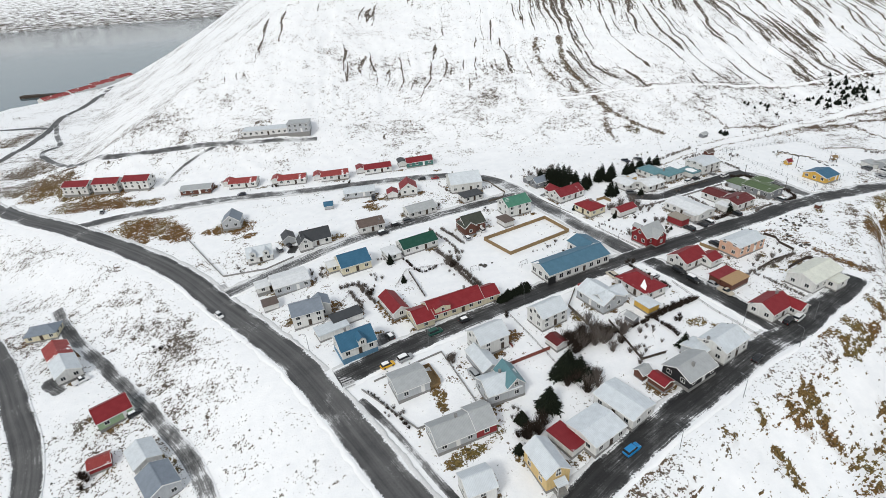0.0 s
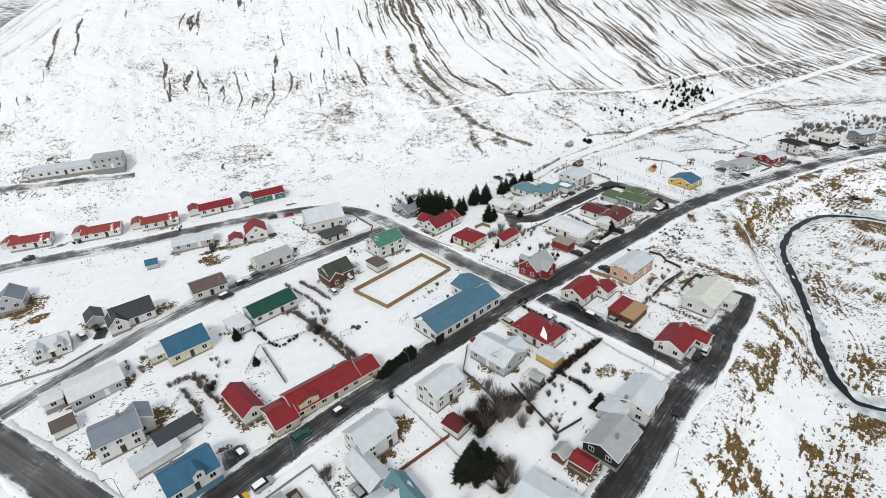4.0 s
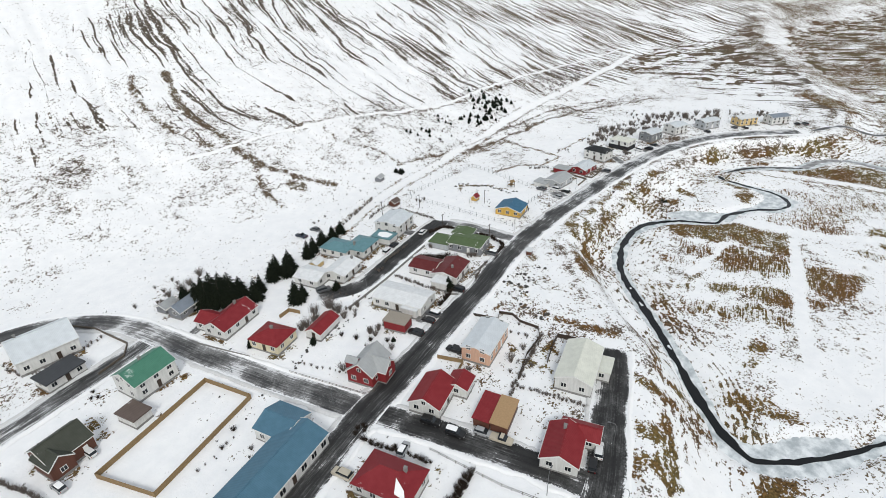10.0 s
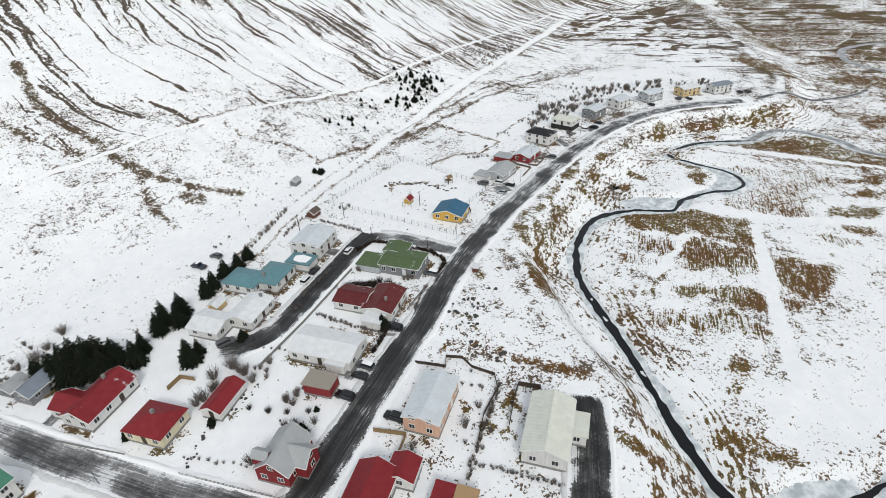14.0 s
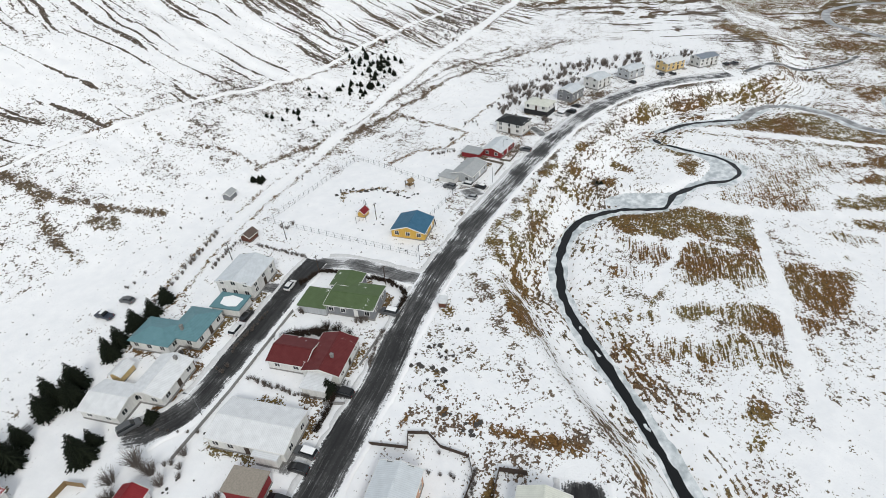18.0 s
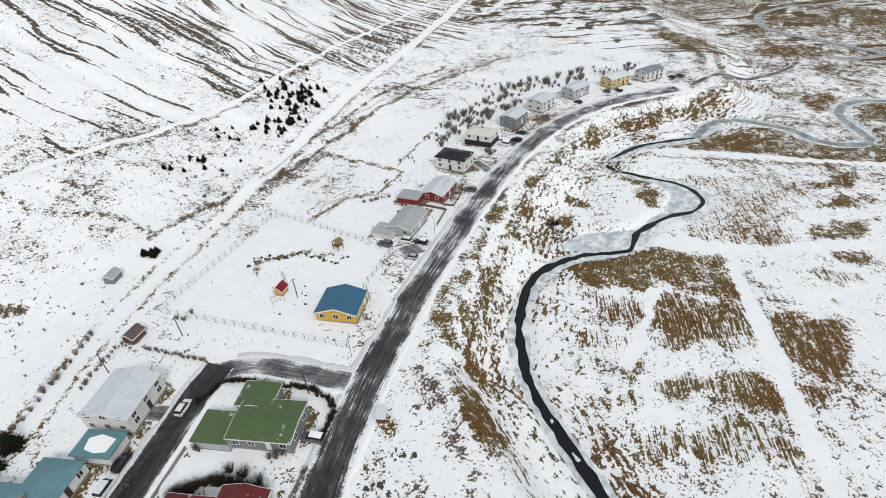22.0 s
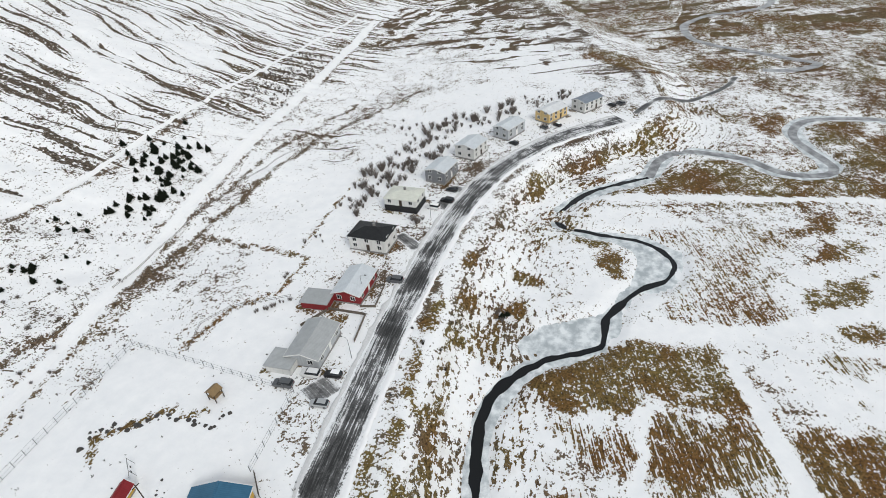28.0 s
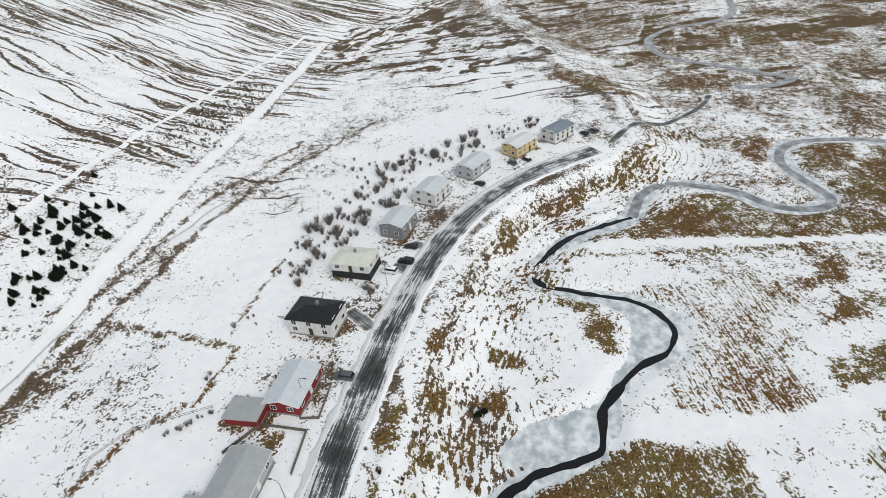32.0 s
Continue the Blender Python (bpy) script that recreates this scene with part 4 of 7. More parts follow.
m, t, p = node_mat("fjord_water")
p.inputs["Base Color"].default_value, p.inputs["Roughness"].default_value = (0.10, 0.145, 0.165, 1), 0.1
bump(t, p, noise_node(t, 0.12, 4, 0.6, coords(t)).outputs["Fac"], 0.1, 0.3)
fj = Geo().add([(-3600, -100, -3.0), (-180, 300, -3.0), (-180, 2600, -3.0), (-3600, 2600, -3.0)], [(0, 1, 2, 3)])
tagged(new("water_fjord", fj.mesh("water_fjord", m)), "calm grey fjord water below the mountain", "water", kind="structure")


# ---- houses ----
PANES = {}


def window_meshes(w, h):
    if (w, h) not in PANES:
        b = 0.09
        g = Geo().box(-w / 2 - b, -0.06, -h / 2 - b, w / 2 + b, 0.05, -h / 2).box(-w / 2 - b, -0.06, h / 2, w / 2 + b, 0.05, h / 2 + b)
        g.box(-w / 2 - b, -0.06, -h / 2, -w / 2, 0.05, h / 2).box(w / 2, -0.06, -h / 2, w / 2 + b, 0.05, h / 2).box(-0.04, -0.05, -h / 2, 0.04, 0.04, h / 2)
        pane = Geo().box(-w / 2, -0.02, -h / 2, w / 2, 0.04, h / 2)
        PANES[w, h] = g.mesh("window", M_WHITE), pane.mesh("pane", M_WINDOW)
    return PANES[w, h]


def window(parent, m, w, h):
    """A framed window in a wall; m: its middle, looking along -y."""
    frame_me, pane_me = window_meshes(w, h)
    ob = put("window", frame_me, parent, m)
    put("pane", pane_me, ob)


DOOR = Geo().box(-0.5, -0.05, 0, 0.5, 0.04, 2.05).mesh("door", M_DARKWOOD)
DOOR_WHITE = Geo().box(-0.5, -0.05, 0, 0.5, 0.04, 2.05).mesh("door", M_WHITE)
GARAGE_DOOR = Geo().box(-1.25, -0.05, 0, 1.25, 0.04, 2.2).box(-1.25, -0.07, 0.7, 1.25, -0.05, 0.74).box(-1.25, -0.07, 1.42, 1.25, -0.05, 1.46).mesh("garage_door", M_WHITE)


def block(parent, m, L, W, eave, rise, roof, wall, shape="gable", over=0.28, base=0.5, storeys=1, sides="fblr", plinth=None, door="f", snow=False, windows=True, size=(1.15, 1.15)):
    """One body of a building under parent, at m, with its ridge along x: plinth, walls, roof, windows, door."""
    a, b = L / 2, W / 2
    g = Geo()
    if shape == "gable":
        g.add([(-a, -b, 0), (a, -b, 0), (a, b, 0), (-a, b, 0), (-a, -b, eave), (a, -b, eave), (a, b, eave), (-a, b, eave), (-a, 0, eave + rise), (a, 0, eave + rise)],
              [(0, 3, 2, 1), (0, 1, 5, 4), (2, 3, 7, 6), (1, 2, 6, 9, 5), (3, 0, 4, 8, 7), (4, 5, 9, 8), (6, 7, 8, 9)])
    elif shape == "mono":
        g.add([(-a, -b, 0), (a, -b, 0), (a, b, 0), (-a, b, 0), (-a, -b, eave), (a, -b, eave), (a, b, eave + rise), (-a, b, eave + rise)],
              [(0, 3, 2, 1), (4, 5, 6, 7), (0, 1, 5, 4), (1, 2, 6, 5), (2, 3, 7, 6), (3, 0, 4, 7)])
    else:
        g.box(-a, -b, 0, a, b, eave)
    put("wall", g.mesh("wall", WALL[wall]), parent, m)
    pl = Geo().box(-a - 0.05, -b - 0.05, -2.0, a + 0.05, b + 0.05, base)
    put("plinth", pl.mesh("plinth", plinth or M_CONCRETE), parent, m)
    o, th = over, 0.2
    g = Geo()
    drop = o * rise / max(b, 0.1)
    lift = 0.16
    top = eave + rise + lift
    if shape == "gable":
        e = eave - drop + lift
        rim = []
        for x in (-a - o, a + o):
            rim += [(x, -b - o, e), (x, 0, top), (x, b + o, e), (x, b + o, e - th), (x, 0, top - th), (x, -b - o, e - th)]
        g.add(rim, [(0, 6, 7, 1), (1, 7, 8, 2), (2, 8, 9, 3), (3, 9, 10, 4), (4, 10, 11, 5), (5, 11, 6, 0), (0, 1, 4, 5), (1, 2, 3, 4), (11, 10, 7, 6), (10, 9, 8, 7)])
    elif shape == "hip":
        r = max(0.3, a - b * 0.95)
        e = eave + lift
        p = [(-a - o, -b - o, e), (a + o, -b - o, e), (a + o, b + o, e), (-a - o, b + o, e), (-r, 0, top), (r, 0, top)]
        low = [(x, y, e - th) for x, y, _ in p[:4]]
        g.add(p + low, [(0, 1, 5, 4), (1, 2, 5), (2, 3, 4, 5), (3, 0, 4), (0, 6, 7, 1), (1, 7, 8, 2), (2, 8, 9, 3), (3, 9, 6, 0), (9, 8, 7, 6)])
    elif shape == "mono":
        g.plate([(-a - o, -b - o, eave + lift), (a + o, -b - o, eave + lift), (a + o, b + o, eave + rise + lift), (-a - o, b + o, eave + rise + lift)], th)
    else:
        g.box(-a - o, -b - o, eave + 0.004, a + o, b + o, eave + 0.3)
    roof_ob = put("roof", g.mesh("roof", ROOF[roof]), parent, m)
    if shape == "gable":
        cap = Geo().box(-a - o + 0.02, -0.16, top - 0.06, a + o - 0.02, 0.16, top + 0.05)
        put("ridge_cap", cap.mesh("ridge_cap", ROOF[roof]), roof_ob)
    if shape == "gable":
        for sx in (-1, 1):
            x = sx * (a + o + 0.03)
            tri = []
            for px in (x - 0.04, x + 0.04):
                tri += [(px, -b - o, e + 0.02), (px, 0, top + 0.02), (px, b + o, e + 0.02), (px, b + o, e - 0.26), (px, 0, top - 0.26), (px, -b - o, e - 0.26)]
            bb = Geo().add(tri, [(0, 1, 4, 5), (1, 2, 3, 4), (11, 10, 7, 6), (10, 9, 8, 7), (0, 6, 7, 1), (1, 7, 8, 2), (2, 8, 9, 3), (3, 9, 10, 4), (4, 10, 11, 5), (5, 11, 6, 0)])
            put("barge_board", bb.mesh("barge_board", M_WHITE), roof_ob)
        for sy in (-1, 1):
            y = sy * (b + o + 0.06)
            put("gutter", Geo().box(-a - o, y - 0.06, e - 0.2, a + o, y + 0.06, e - 0.06).mesh("gutter", M_WHITE), roof_ob)
    if not windows:
        return roof_ob
    w, h = size
    lines = {"f": (L, lambda s, z: pose(s, -b - 0.02, z)), "b": (L, lambda s, z: pose(-s, b + 0.02, z, 0, 0, 180)),
             "r": (W, lambda s, z: pose(a + 0.02, s, z, 0, 0, 90)), "l": (W, lambda s, z: pose(-a - 0.02, -s, z, 0, 0, -90))}
    first = True
    for side in sides:
        length, at = lines[side]
        n = max(1, int((length - 1.0) / 2.7))
        for level in range(storeys):
            z = base + 1.45 + level * 2.6
            if z + h / 2 > eave - 0.1 and side in "fb":
                z = eave - 0.25 - h / 2
            for k in range(n):
                s = (k - (n - 1) / 2) * length / n
                if first and side == door and level == 0 and k == n // 2:
                    put("door", DOOR if wall in ("white", "cream", "pale_yellow") else DOOR_WHITE, parent, m @ at(s + 0.2, base))
                    first = False
                    continue
                window(parent, m @ at(s, z), w, h)
        if shape == "gable" and side in "lr" and rise > 2.0:
            window(parent, m @ at(0, eave + rise * 0.35), 0.9, 0.95)
    return roof_ob


def chimney(parent, m, x, y, z):
    g = Geo().box(x - 0.3, y - 0.3, z - 1.2, x + 0.3, y + 0.3, z + 0.5).box(x - 0.36, y - 0.36, z + 0.5, x + 0.36, y + 0.36, z + 0.6)
    put("chimney", g.mesh("chimney", M_CONCRETE), parent, m)


def dormer(parent, m, x, y, z, w, deep, rise, roof, wall, turn=0):
    """A roof dormer whose front looks along -y of the house (turn 180: +y)."""
    mm = m @ pose(x, y, z, 0, 0, turn + 90)
    L, W = deep, w
    a, b = L / 2, W / 2
    hh = 1.3
    g = Geo().add([(-a, -b, -0.6), (a, -b, -0.6), (a, b, -0.6), (-a, b, -0.6), (-a, -b, hh), (a, -b, hh), (a, b, hh), (-a, b, hh), (-a, 0, hh + rise), (a, 0, hh + rise)],
                  [(0, 3, 2, 1), (0, 1, 5, 4), (2, 3, 7, 6), (1, 2, 6, 9, 5), (3, 0, 4, 8, 7), (4, 5, 9, 8), (6, 7, 8, 9)])
    d = put("dormer", g.mesh("dormer", WALL[wall]), parent, mm)
    o = 0.2
    r = Geo()
    e = hh - o * rise / b + 0.1
    rim = []
    for x in (-a - o, a + o):
        rim += [(x, -b - o, e), (x, 0, hh + rise + 0.1), (x, b + o, e), (x, b + o, e - 0.1), (x, 0, hh + rise), (x, -b - o, e - 0.1)]
    r.add(rim, [(0, 6, 7, 1), (1, 7, 8, 2), (2, 8, 9, 3), (3, 9, 10, 4), (4, 10, 11, 5), (5, 11, 6, 0), (0, 1, 4, 5), (1, 2, 3, 4), (11, 10, 7, 6), (10, 9, 8, 7)])
    put("dormer_roof", r.mesh("dormer_roof", ROOF[roof]), d)
    frame_me, pane_me = window_meshes(0.9, 1.0)
    put("dormer_window", frame_me, d, pose(-a - 0.02, 0, 0.55, 0, 0, -90))
    put("dormer_pane", pane_me, d, pose(-a - 0.02, 0, 0.55, 0, 0, -90))


HOUSES = {}
FIT = 0.93


def building(key, label, x, y, rot, L, W, eave, rise, roof, wall, name="house", category="house", group="", **kw):
    """A building with its ridge turned rot degrees from the x axis."""
    z = ground_at(x, y)
    root = new(name)
    root.matrix_basis = pose(x, y, z, 0, 0, rot)
    tagged(root, label, category, group)
    block(root, pose(0, 0, 0), L * FIT, W * FIT, eave * FIT, rise * FIT, roof, wall, **kw)
    HOUSES[key] = root
    return root


def wing(key, x, y, rot, L, W, eave, rise, roof, wall, **kw):
    """Another body of a building that stands already."""
    root = HOUSES[key]
    m = root.matrix_basis.inverted() @ pose(x, y, root.location.z, 0, 0, rot)
    m.translation.x *= FIT
    m.translation.y *= FIT
    return block(root, m, L * FIT, W * FIT, eave * FIT, rise * FIT, roof, wall, **kw)


# west shore lane
building("cot69", "cream cottage with a grey hipped roof beside the snowy lane", -145, 150.6, 15, 10.5, 7, 2.8, 2.0, "slate_blue", "cream", shape="hip")
building("long68", "long white shed, half its sheet roof faded red and half grey", -131.5, 137.5, -47, 11.5, 7.5, 3.0, 1.8, "pale_red", "white", name="shed", category="shed")
wing("long68", -123.8, 129.3, -47, 11, 7.6, 3.2, 1.9, "light", "white", sides="r")
building("green67", "pale green house with a bright red sheet roof", -99.7, 111, 42, 9.5, 8.5, 3.3, 2.3, "red", "green")
building("shed70", "small red-roofed shed among withered bushes", -94.8, 94.9, 29, 5.4, 4.5, 2.2, 1.1, "pale_red", "red", name="shed", category="shed", windows=False)
building("grey71", "white shore house with a snowy grey roof", -82.5, 94.5, -47, 8.5, 7, 3.6, 1.6, "light", "white")
building("grey72", "pale shore house with a blue-grey sheet roof", -75, 86.5, -47, 9.5, 8, 3.8, 1.8, "slate_blue", "pale_grey")
# rows along the upper street
for k in range(3):
    building("terrace%d" % k, "two-storey white terrace house with a red roof", -192.5 + 16.2 * k, 259.8 - 0.6 * k, -3, 14.4, 8.5, 5.0, 1.9, "red", "white", storeys=2, group="terrace houses")
building("darkred", "dark red and grey bungalow with a snowy roof", -126, 248, 5, 15.5, 8, 3.0, 1.2, "grey", "brown", group="bungalows on the upper street")
for key, x, y, rot, roof in (("row1", -104, 252.4, 4, "pale_red"), ("row2", -79.4, 252.5, 6, "pale_red"), ("row3", -58.5, 254.5, 10, "pale_red"), ("row4", -37.5, 260, 13, "red"), ("row5", -16.5, 265.5, 14, "red")):
    building(key, "white bungalow with a red sheet roof and a garage", x, y, rot, 14.5, 8.2, 3.0, 1.5, roof, "white" if key != "row5" else "teal", group="bungalows on the upper street")
    u = Vector((math.cos(radians(rot)), math.sin(radians(rot))))
    wing(key, x - 9.2 * u.x - 3 * u.y, y - 9.2 * u.y + 3 * u.x, rot + 90, 7, 4.2, 2.6, 0.8, roof if key != "row5" else "charcoal", "white", sides="", door="")
building("flat44", "long pale grey house with a shallow roof", -42.9, 230.5, 8, 15, 8, 3.0, 0.8, "light", "pale_grey")
building("red45", "white gabled house with a red roof", -20.3, 230, 98, 9, 8, 3.6, 2.8, "red", "white")
wing("red45", -28, 226.5, 98, 6, 5, 2.4, 1.2, "red", "white", sides="", door="")
building("longmountain", "long white building on a shelf of the mountain side", -103, 299.2, 4, 27, 9, 3.6, 0.6, "light", "white", shape="flat")
wing("longmountain", -83, 300.8, 4, 13, 10, 5.6, 0.6, "grey", "pale_grey", shape="flat", storeys=2)
building("bighall", "large white gabled hall with a snowy sheet roof", 5.5, 232, 10, 15, 14, 4.6, 3.2, "light", "white", storeys=1)
building("hallshed", "low garage block with a black felt roof and red doors", 8, 217.8, 26, 10, 6.5, 2.8, 0, "charcoal", "white", name="garage", category="garage", shape="flat")
# second street
building("cottage_grey", "grey cottage with a steep pale roof on bare grass", -95.7, 209.5, 100, 8.7, 8, 3.6, 3.0, "slate_blue", "pale_grey")
building("cottage_dormer", "white cottage with a pale roof and two dormers", -75.4, 180, 18, 10, 7, 3.0, 2.9, "light", "white")
building("darkgable", "white house with a charcoal roof and a front gable", -55.3, 188, 23, 12, 8.5, 3.2, 3.2, "charcoal", "white")
wing("darkgable", -59, 184.2, 113, 7, 5.5, 3.2, 2.6, "charcoal", "white", door="", sides="l")
building("darkgarage", "grey garage with a charcoal roof", -67, 191, 113, 6.5, 5, 2.5, 1.7, "charcoal", "pale_grey", name="garage", category="garage", windows=False)
building("brownroof", "white house with a brown sheet roof", -34.3, 195.5, 21, 11, 8.5, 3.3, 1.7, "brown", "white")
building("grey41", "long white house with a grey sheet roof and red door", -14.3, 206.8, 26, 13.5, 7.4, 3.2, 1.8, "grey", "white")
building("snowroof", "pale house under a thick blanket of roof snow", -58.5, 158.4, 26, 13, 10.5, 3.5, 0.9, "snow", "pale_grey")
wing("snowroof", -68.6, 156.4, 26, 4.5, 5.5, 2.6, 0.5, "snow", "white", door="")
building("brownshed", "small white shed with a flat brown roof", -62.2, 146, 26, 5, 4.5, 2.5, 0, "brown", "white", name="shed", category="shed", shape="flat", windows=False)
building("bluecream", "cream house with a blue sheet roof", -37.3, 166.4, 26, 11.5, 10, 3.6, 3.0, "blue", "cream")
wing("bluecream", -45.0, 165.2, 26, 4.5, 5, 2.7, 0.6, "snow", "cream", door="")
building("greenlong", "long white house with a dark green roof", -14.6, 177.4, 28, 15, 8, 3.1, 2.2, "green", "white")
wing("greenlong", -24.5, 170.6, 28, 5.5, 7, 2.8, 0, "snow", "white", shape="flat", door="")
building("brown39", "red-brown timber house with a grey-green roof", 6.4, 189.6, 26, 9.5, 8.6, 4.0, 2.8, "moss_grey", "brown")
wing("brown39", 4.6, 186.5, 116, 7, 5, 4.0, 2.0, "moss_grey", "brown", sides="l", door="")
building("green38", "two-storey white house with a sea-green hipped roof", 25.1, 202.4, 25, 11.5, 9.2, 5.2, 2.4, "sea_green", "white", storeys=2)
building("green38annex", "small white garage with a green-grey roof", 20.3, 191.5, 28, 4.6, 6.4, 2.6, 0, "brown", "white", name="garage", category="garage", shape="flat", windows=False)
# main road corner and the north side of the high street
building("bluegrey2", "two-storey white house with a blue-grey sheet roof", -47.7, 136.8, 22, 10, 8.5, 5.2, 2.2, "slate_blue", "white", storeys=2)
wing("bluegrey2", -43.5, 140.5, 112, 6, 5.5, 4.6, 1.6, "slate_blue", "white", door="")
building("garagegrey", "long white garage with a flat pale roof", -38.5, 128.6, 30, 10, 5, 2.5, 0, "light", "white", name="garage", category="garage", shape="flat", windows=False)
building("garagedark", "long white garage with a flat charcoal roof", -35.0, 134.2, 30, 10, 4.6, 2.6, 0, "charcoal", "white", name="garage", category="garage", shape="flat", windows=False)
b = building("bluecorner", "white corner house with a blue basement, roof and dormer", -30.3, 120.1, 28, 11, 8.6, 4.6, 3.0, "blue", "white", base=1.6, plinth=WALL["blue"])
building("redgarage", "long white outbuilding with a red gabled roof", -20.6, 138.6, 119, 12, 5.6, 2.9, 1.7, "red", "white", name="outbuilding", category="outbuilding")
building("redlong", "long cream house with a bright red roof and a wide dormer", -2.2, 137.2, 25, 19, 8.5, 3.1, 2.7, "red", "cream")
wing("redlong", -12.8, 131, 25, 6, 9, 2.8, 2.0, "red", "cream", door="")
wing("redlong", 9.5, 142.0, 25, 6, 7, 2.9, 1.8, "red", "cream", door="")
building("school", "long white school building with a steel-blue roof and a back wing", 38.5, 156.5, 27, 27, 10.5, 3.8, 1.9, "school_blue", "white", name="school", category="school", size=(1.5, 1.5))
wing("school", 46.3, 168, 117, 9, 9, 3.8, 1.6, "school_blue", "white", door="")
# south of the high street
building("greydeck", "pale grey house with a grey roof and a timber deck", -14.6, 105.2, 25, 9.4, 8.6, 3.4, 1.4, "grey", "pale_grey")
building("redgreylong", "long pale house with a grey roof, its end clad in red", -4, 89.6, 23, 10.5, 8, 3.1, 2.4, "grey", "pale_grey")
wing("redgreylong", 3.4, 93, 23, 5.6, 8.6, 3.3, 2.5, "grey", "red", door="")
building("whitesmall", "small white house with a pale sheet roof", 1.2, 75, 20, 6.8, 6.6, 4.4, 1.8, "light", "white", storeys=2)
building("yellow", "two-storey pale yellow timber house with a porch", 16.5, 79, 113, 9.5, 6.2, 5.0, 2.2, "light", "pale_yellow", storeys=2)
building("greyblue", "pale grey house, its gable end roofed in teal", 8.4, 102, 21, 9.5, 8, 3.6, 2.2, "light", "pale_grey")
wing("greyblue", 11.6, 103.2, 111, 8.2, 5, 4.4, 2.4, "teal", "pale_grey", sides="l", door="", storeys=2)
building("lightshed", "pale grey gabled outbuilding", 5.2, 111, 115, 10.5, 5.4, 3.0, 1.5, "light", "pale_grey", name="outbuilding", category="outbuilding", sides="l", door="l")
building("bigwhite", "tall white house with a pale sheet roof", 7.2, 118.6, 28, 9.6, 8, 5.0, 2.6, "light", "white", storeys=2)
building("white22", "tall white gabled house with a pale sheet roof", 25.4, 128, 30, 9.8, 7.4, 5.0, 2.4, "light", "white", storeys=2)
building("grey23", "grey house with a pale hipped roof and a front gable", 43, 136, -60, 12, 9, 3.5, 2.3, "light", "pale_grey")
wing("grey23", 45.5, 134.6, 30, 10, 6, 3.5, 2.0, "light", "pale_grey", sides="r", door="")
building("ygarage", "yellow and grey garage with a flat pale roof", 55.5, 131, 28, 4.4, 6, 2.6, 0, "light", "yellow", name="garage", category="garage", shape="flat", windows=False)
building("redhip", "white house with a bright red snow-patched hipped roof", 57, 141, -62, 13, 9, 3.3, 2.6, "red_snow", "white", shape="hip")
building("black64", "black timber house with a grey sheet roof and white trim", 56.4, 102.5, 31, 11, 8.4, 3.5, 2.0, "grey", "black", base=1.0)
building("redshed64", "small red shed with a snowy red roof", 48.4, 99.8, -58, 5, 3.6, 2.4, 0.8, "red_snow", "brown", name="shed", category="shed", windows=False)
building("white65", "white house with a pale sheet roof above the edge street", 68.5, 110.8, 33, 11, 8.2, 4.5, 1.7, "light", "white", storeys=2)
wing("white65", 60.7, 109.8, 33, 5.5, 6, 3.0, 0.8, "light", "pale_grey", door="")
building("white66a", "low white house with a shallow pale roof", 37.5, 93.8, -54, 12, 8.6, 3.6, 0.9, "light", "white")
building("white66b", "low white house with a wide pale roof", 29.3, 87.5, 34, 10.5, 9.4, 3.6, 0.9, "light", "white")
building("redgarage66", "white garage with a red and snowy roof", 22.2, 85.8, -54, 8, 4.4, 2.7, 0, "red_snow", "white", name="garage", category="garage", shape="flat", windows=False)
building("redshed74", "small shed with a dark red roof", 26, 117, -58, 5, 4, 2.4, 0.6, "dark_red", "white", name="shed", category="shed", windows=False)
# lower street
building("redcorner", "white corner house with a bright red roof", 76.6, 154.3, 30, 10.5, 8, 3.5, 2.2, "red", "white", base=0.8)
wing("redcorner", 84.4, 153.3, 30, 5.5, 5.6, 3.0, 1.3, "red", "white", door="")
building("woodgarage", "timber garage, half roofed in red sheet", 83.7, 143.4, 30, 9, 3.9, 2.7, 0.3, "red", "brown", name="garage", category="garage", shape="mono", windows=False)
building("plygarage", "timber garage under bare plywood roofing", 85.7, 140, 30, 9, 3.9, 2.8, 0.3, "plywood", "brown", name="garage", category="garage", shape="mono", windows=False)
building("redright", "white house with a bright red gabled roof", 89.1, 126, 31, 10.5, 8, 3.2, 2.1, "red", "white")
wing("redright", 95.3, 126.4, -59, 8.6, 5, 3.0, 1.4, "red", "white", door="")
building("whiteedge", "white house with a broad cream sheet roof above the terrace edge", 109.8, 139.8, 29, 15.5, 9, 4.0, 1.7, "cream", "white")
wing("whiteedge", 114.5, 135.8, 29, 6, 4, 3.2, 0, "cream", "white", shape="flat", door="")
building("peach", "peach and white house with a shallow pale roof", 98.1, 161, 27, 14, 8, 4.6, 1.0, "light", "peach", storeys=2)
# north-east block
building("reddormer", "red timber house with a grey roof and gabled dormers", 69.7, 171.5, 30, 9.6, 7.4, 4.0, 3.0, "grey", "red")
wing("reddormer", 71.3, 169.4, 120, 7, 5, 4.0, 2.2, "grey", "red", sides="l", door="")
building("redflat", "dark red garage with a flat weathered board roof", 85, 182.6, 30, 4.6, 6.8, 3.2, 0, "weathered", "red", name="garage", category="garage", shape="flat", windows=False)
building("whitelong", "long low white house under roof snow", 92.5, 191, -62, 17, 9.6, 3.5, 1.0, "snow", "white")
wing("whitelong", 92.5, 185.2, 28, 7, 5, 3.0, 0, "snow", "white", shape="flat", door="", sides="")
building("red34", "cream house with a red hipped roof", 55.2, 197.6, -60, 9.8, 8.4, 3.2, 1.9, "red", "cream", shape="hip")
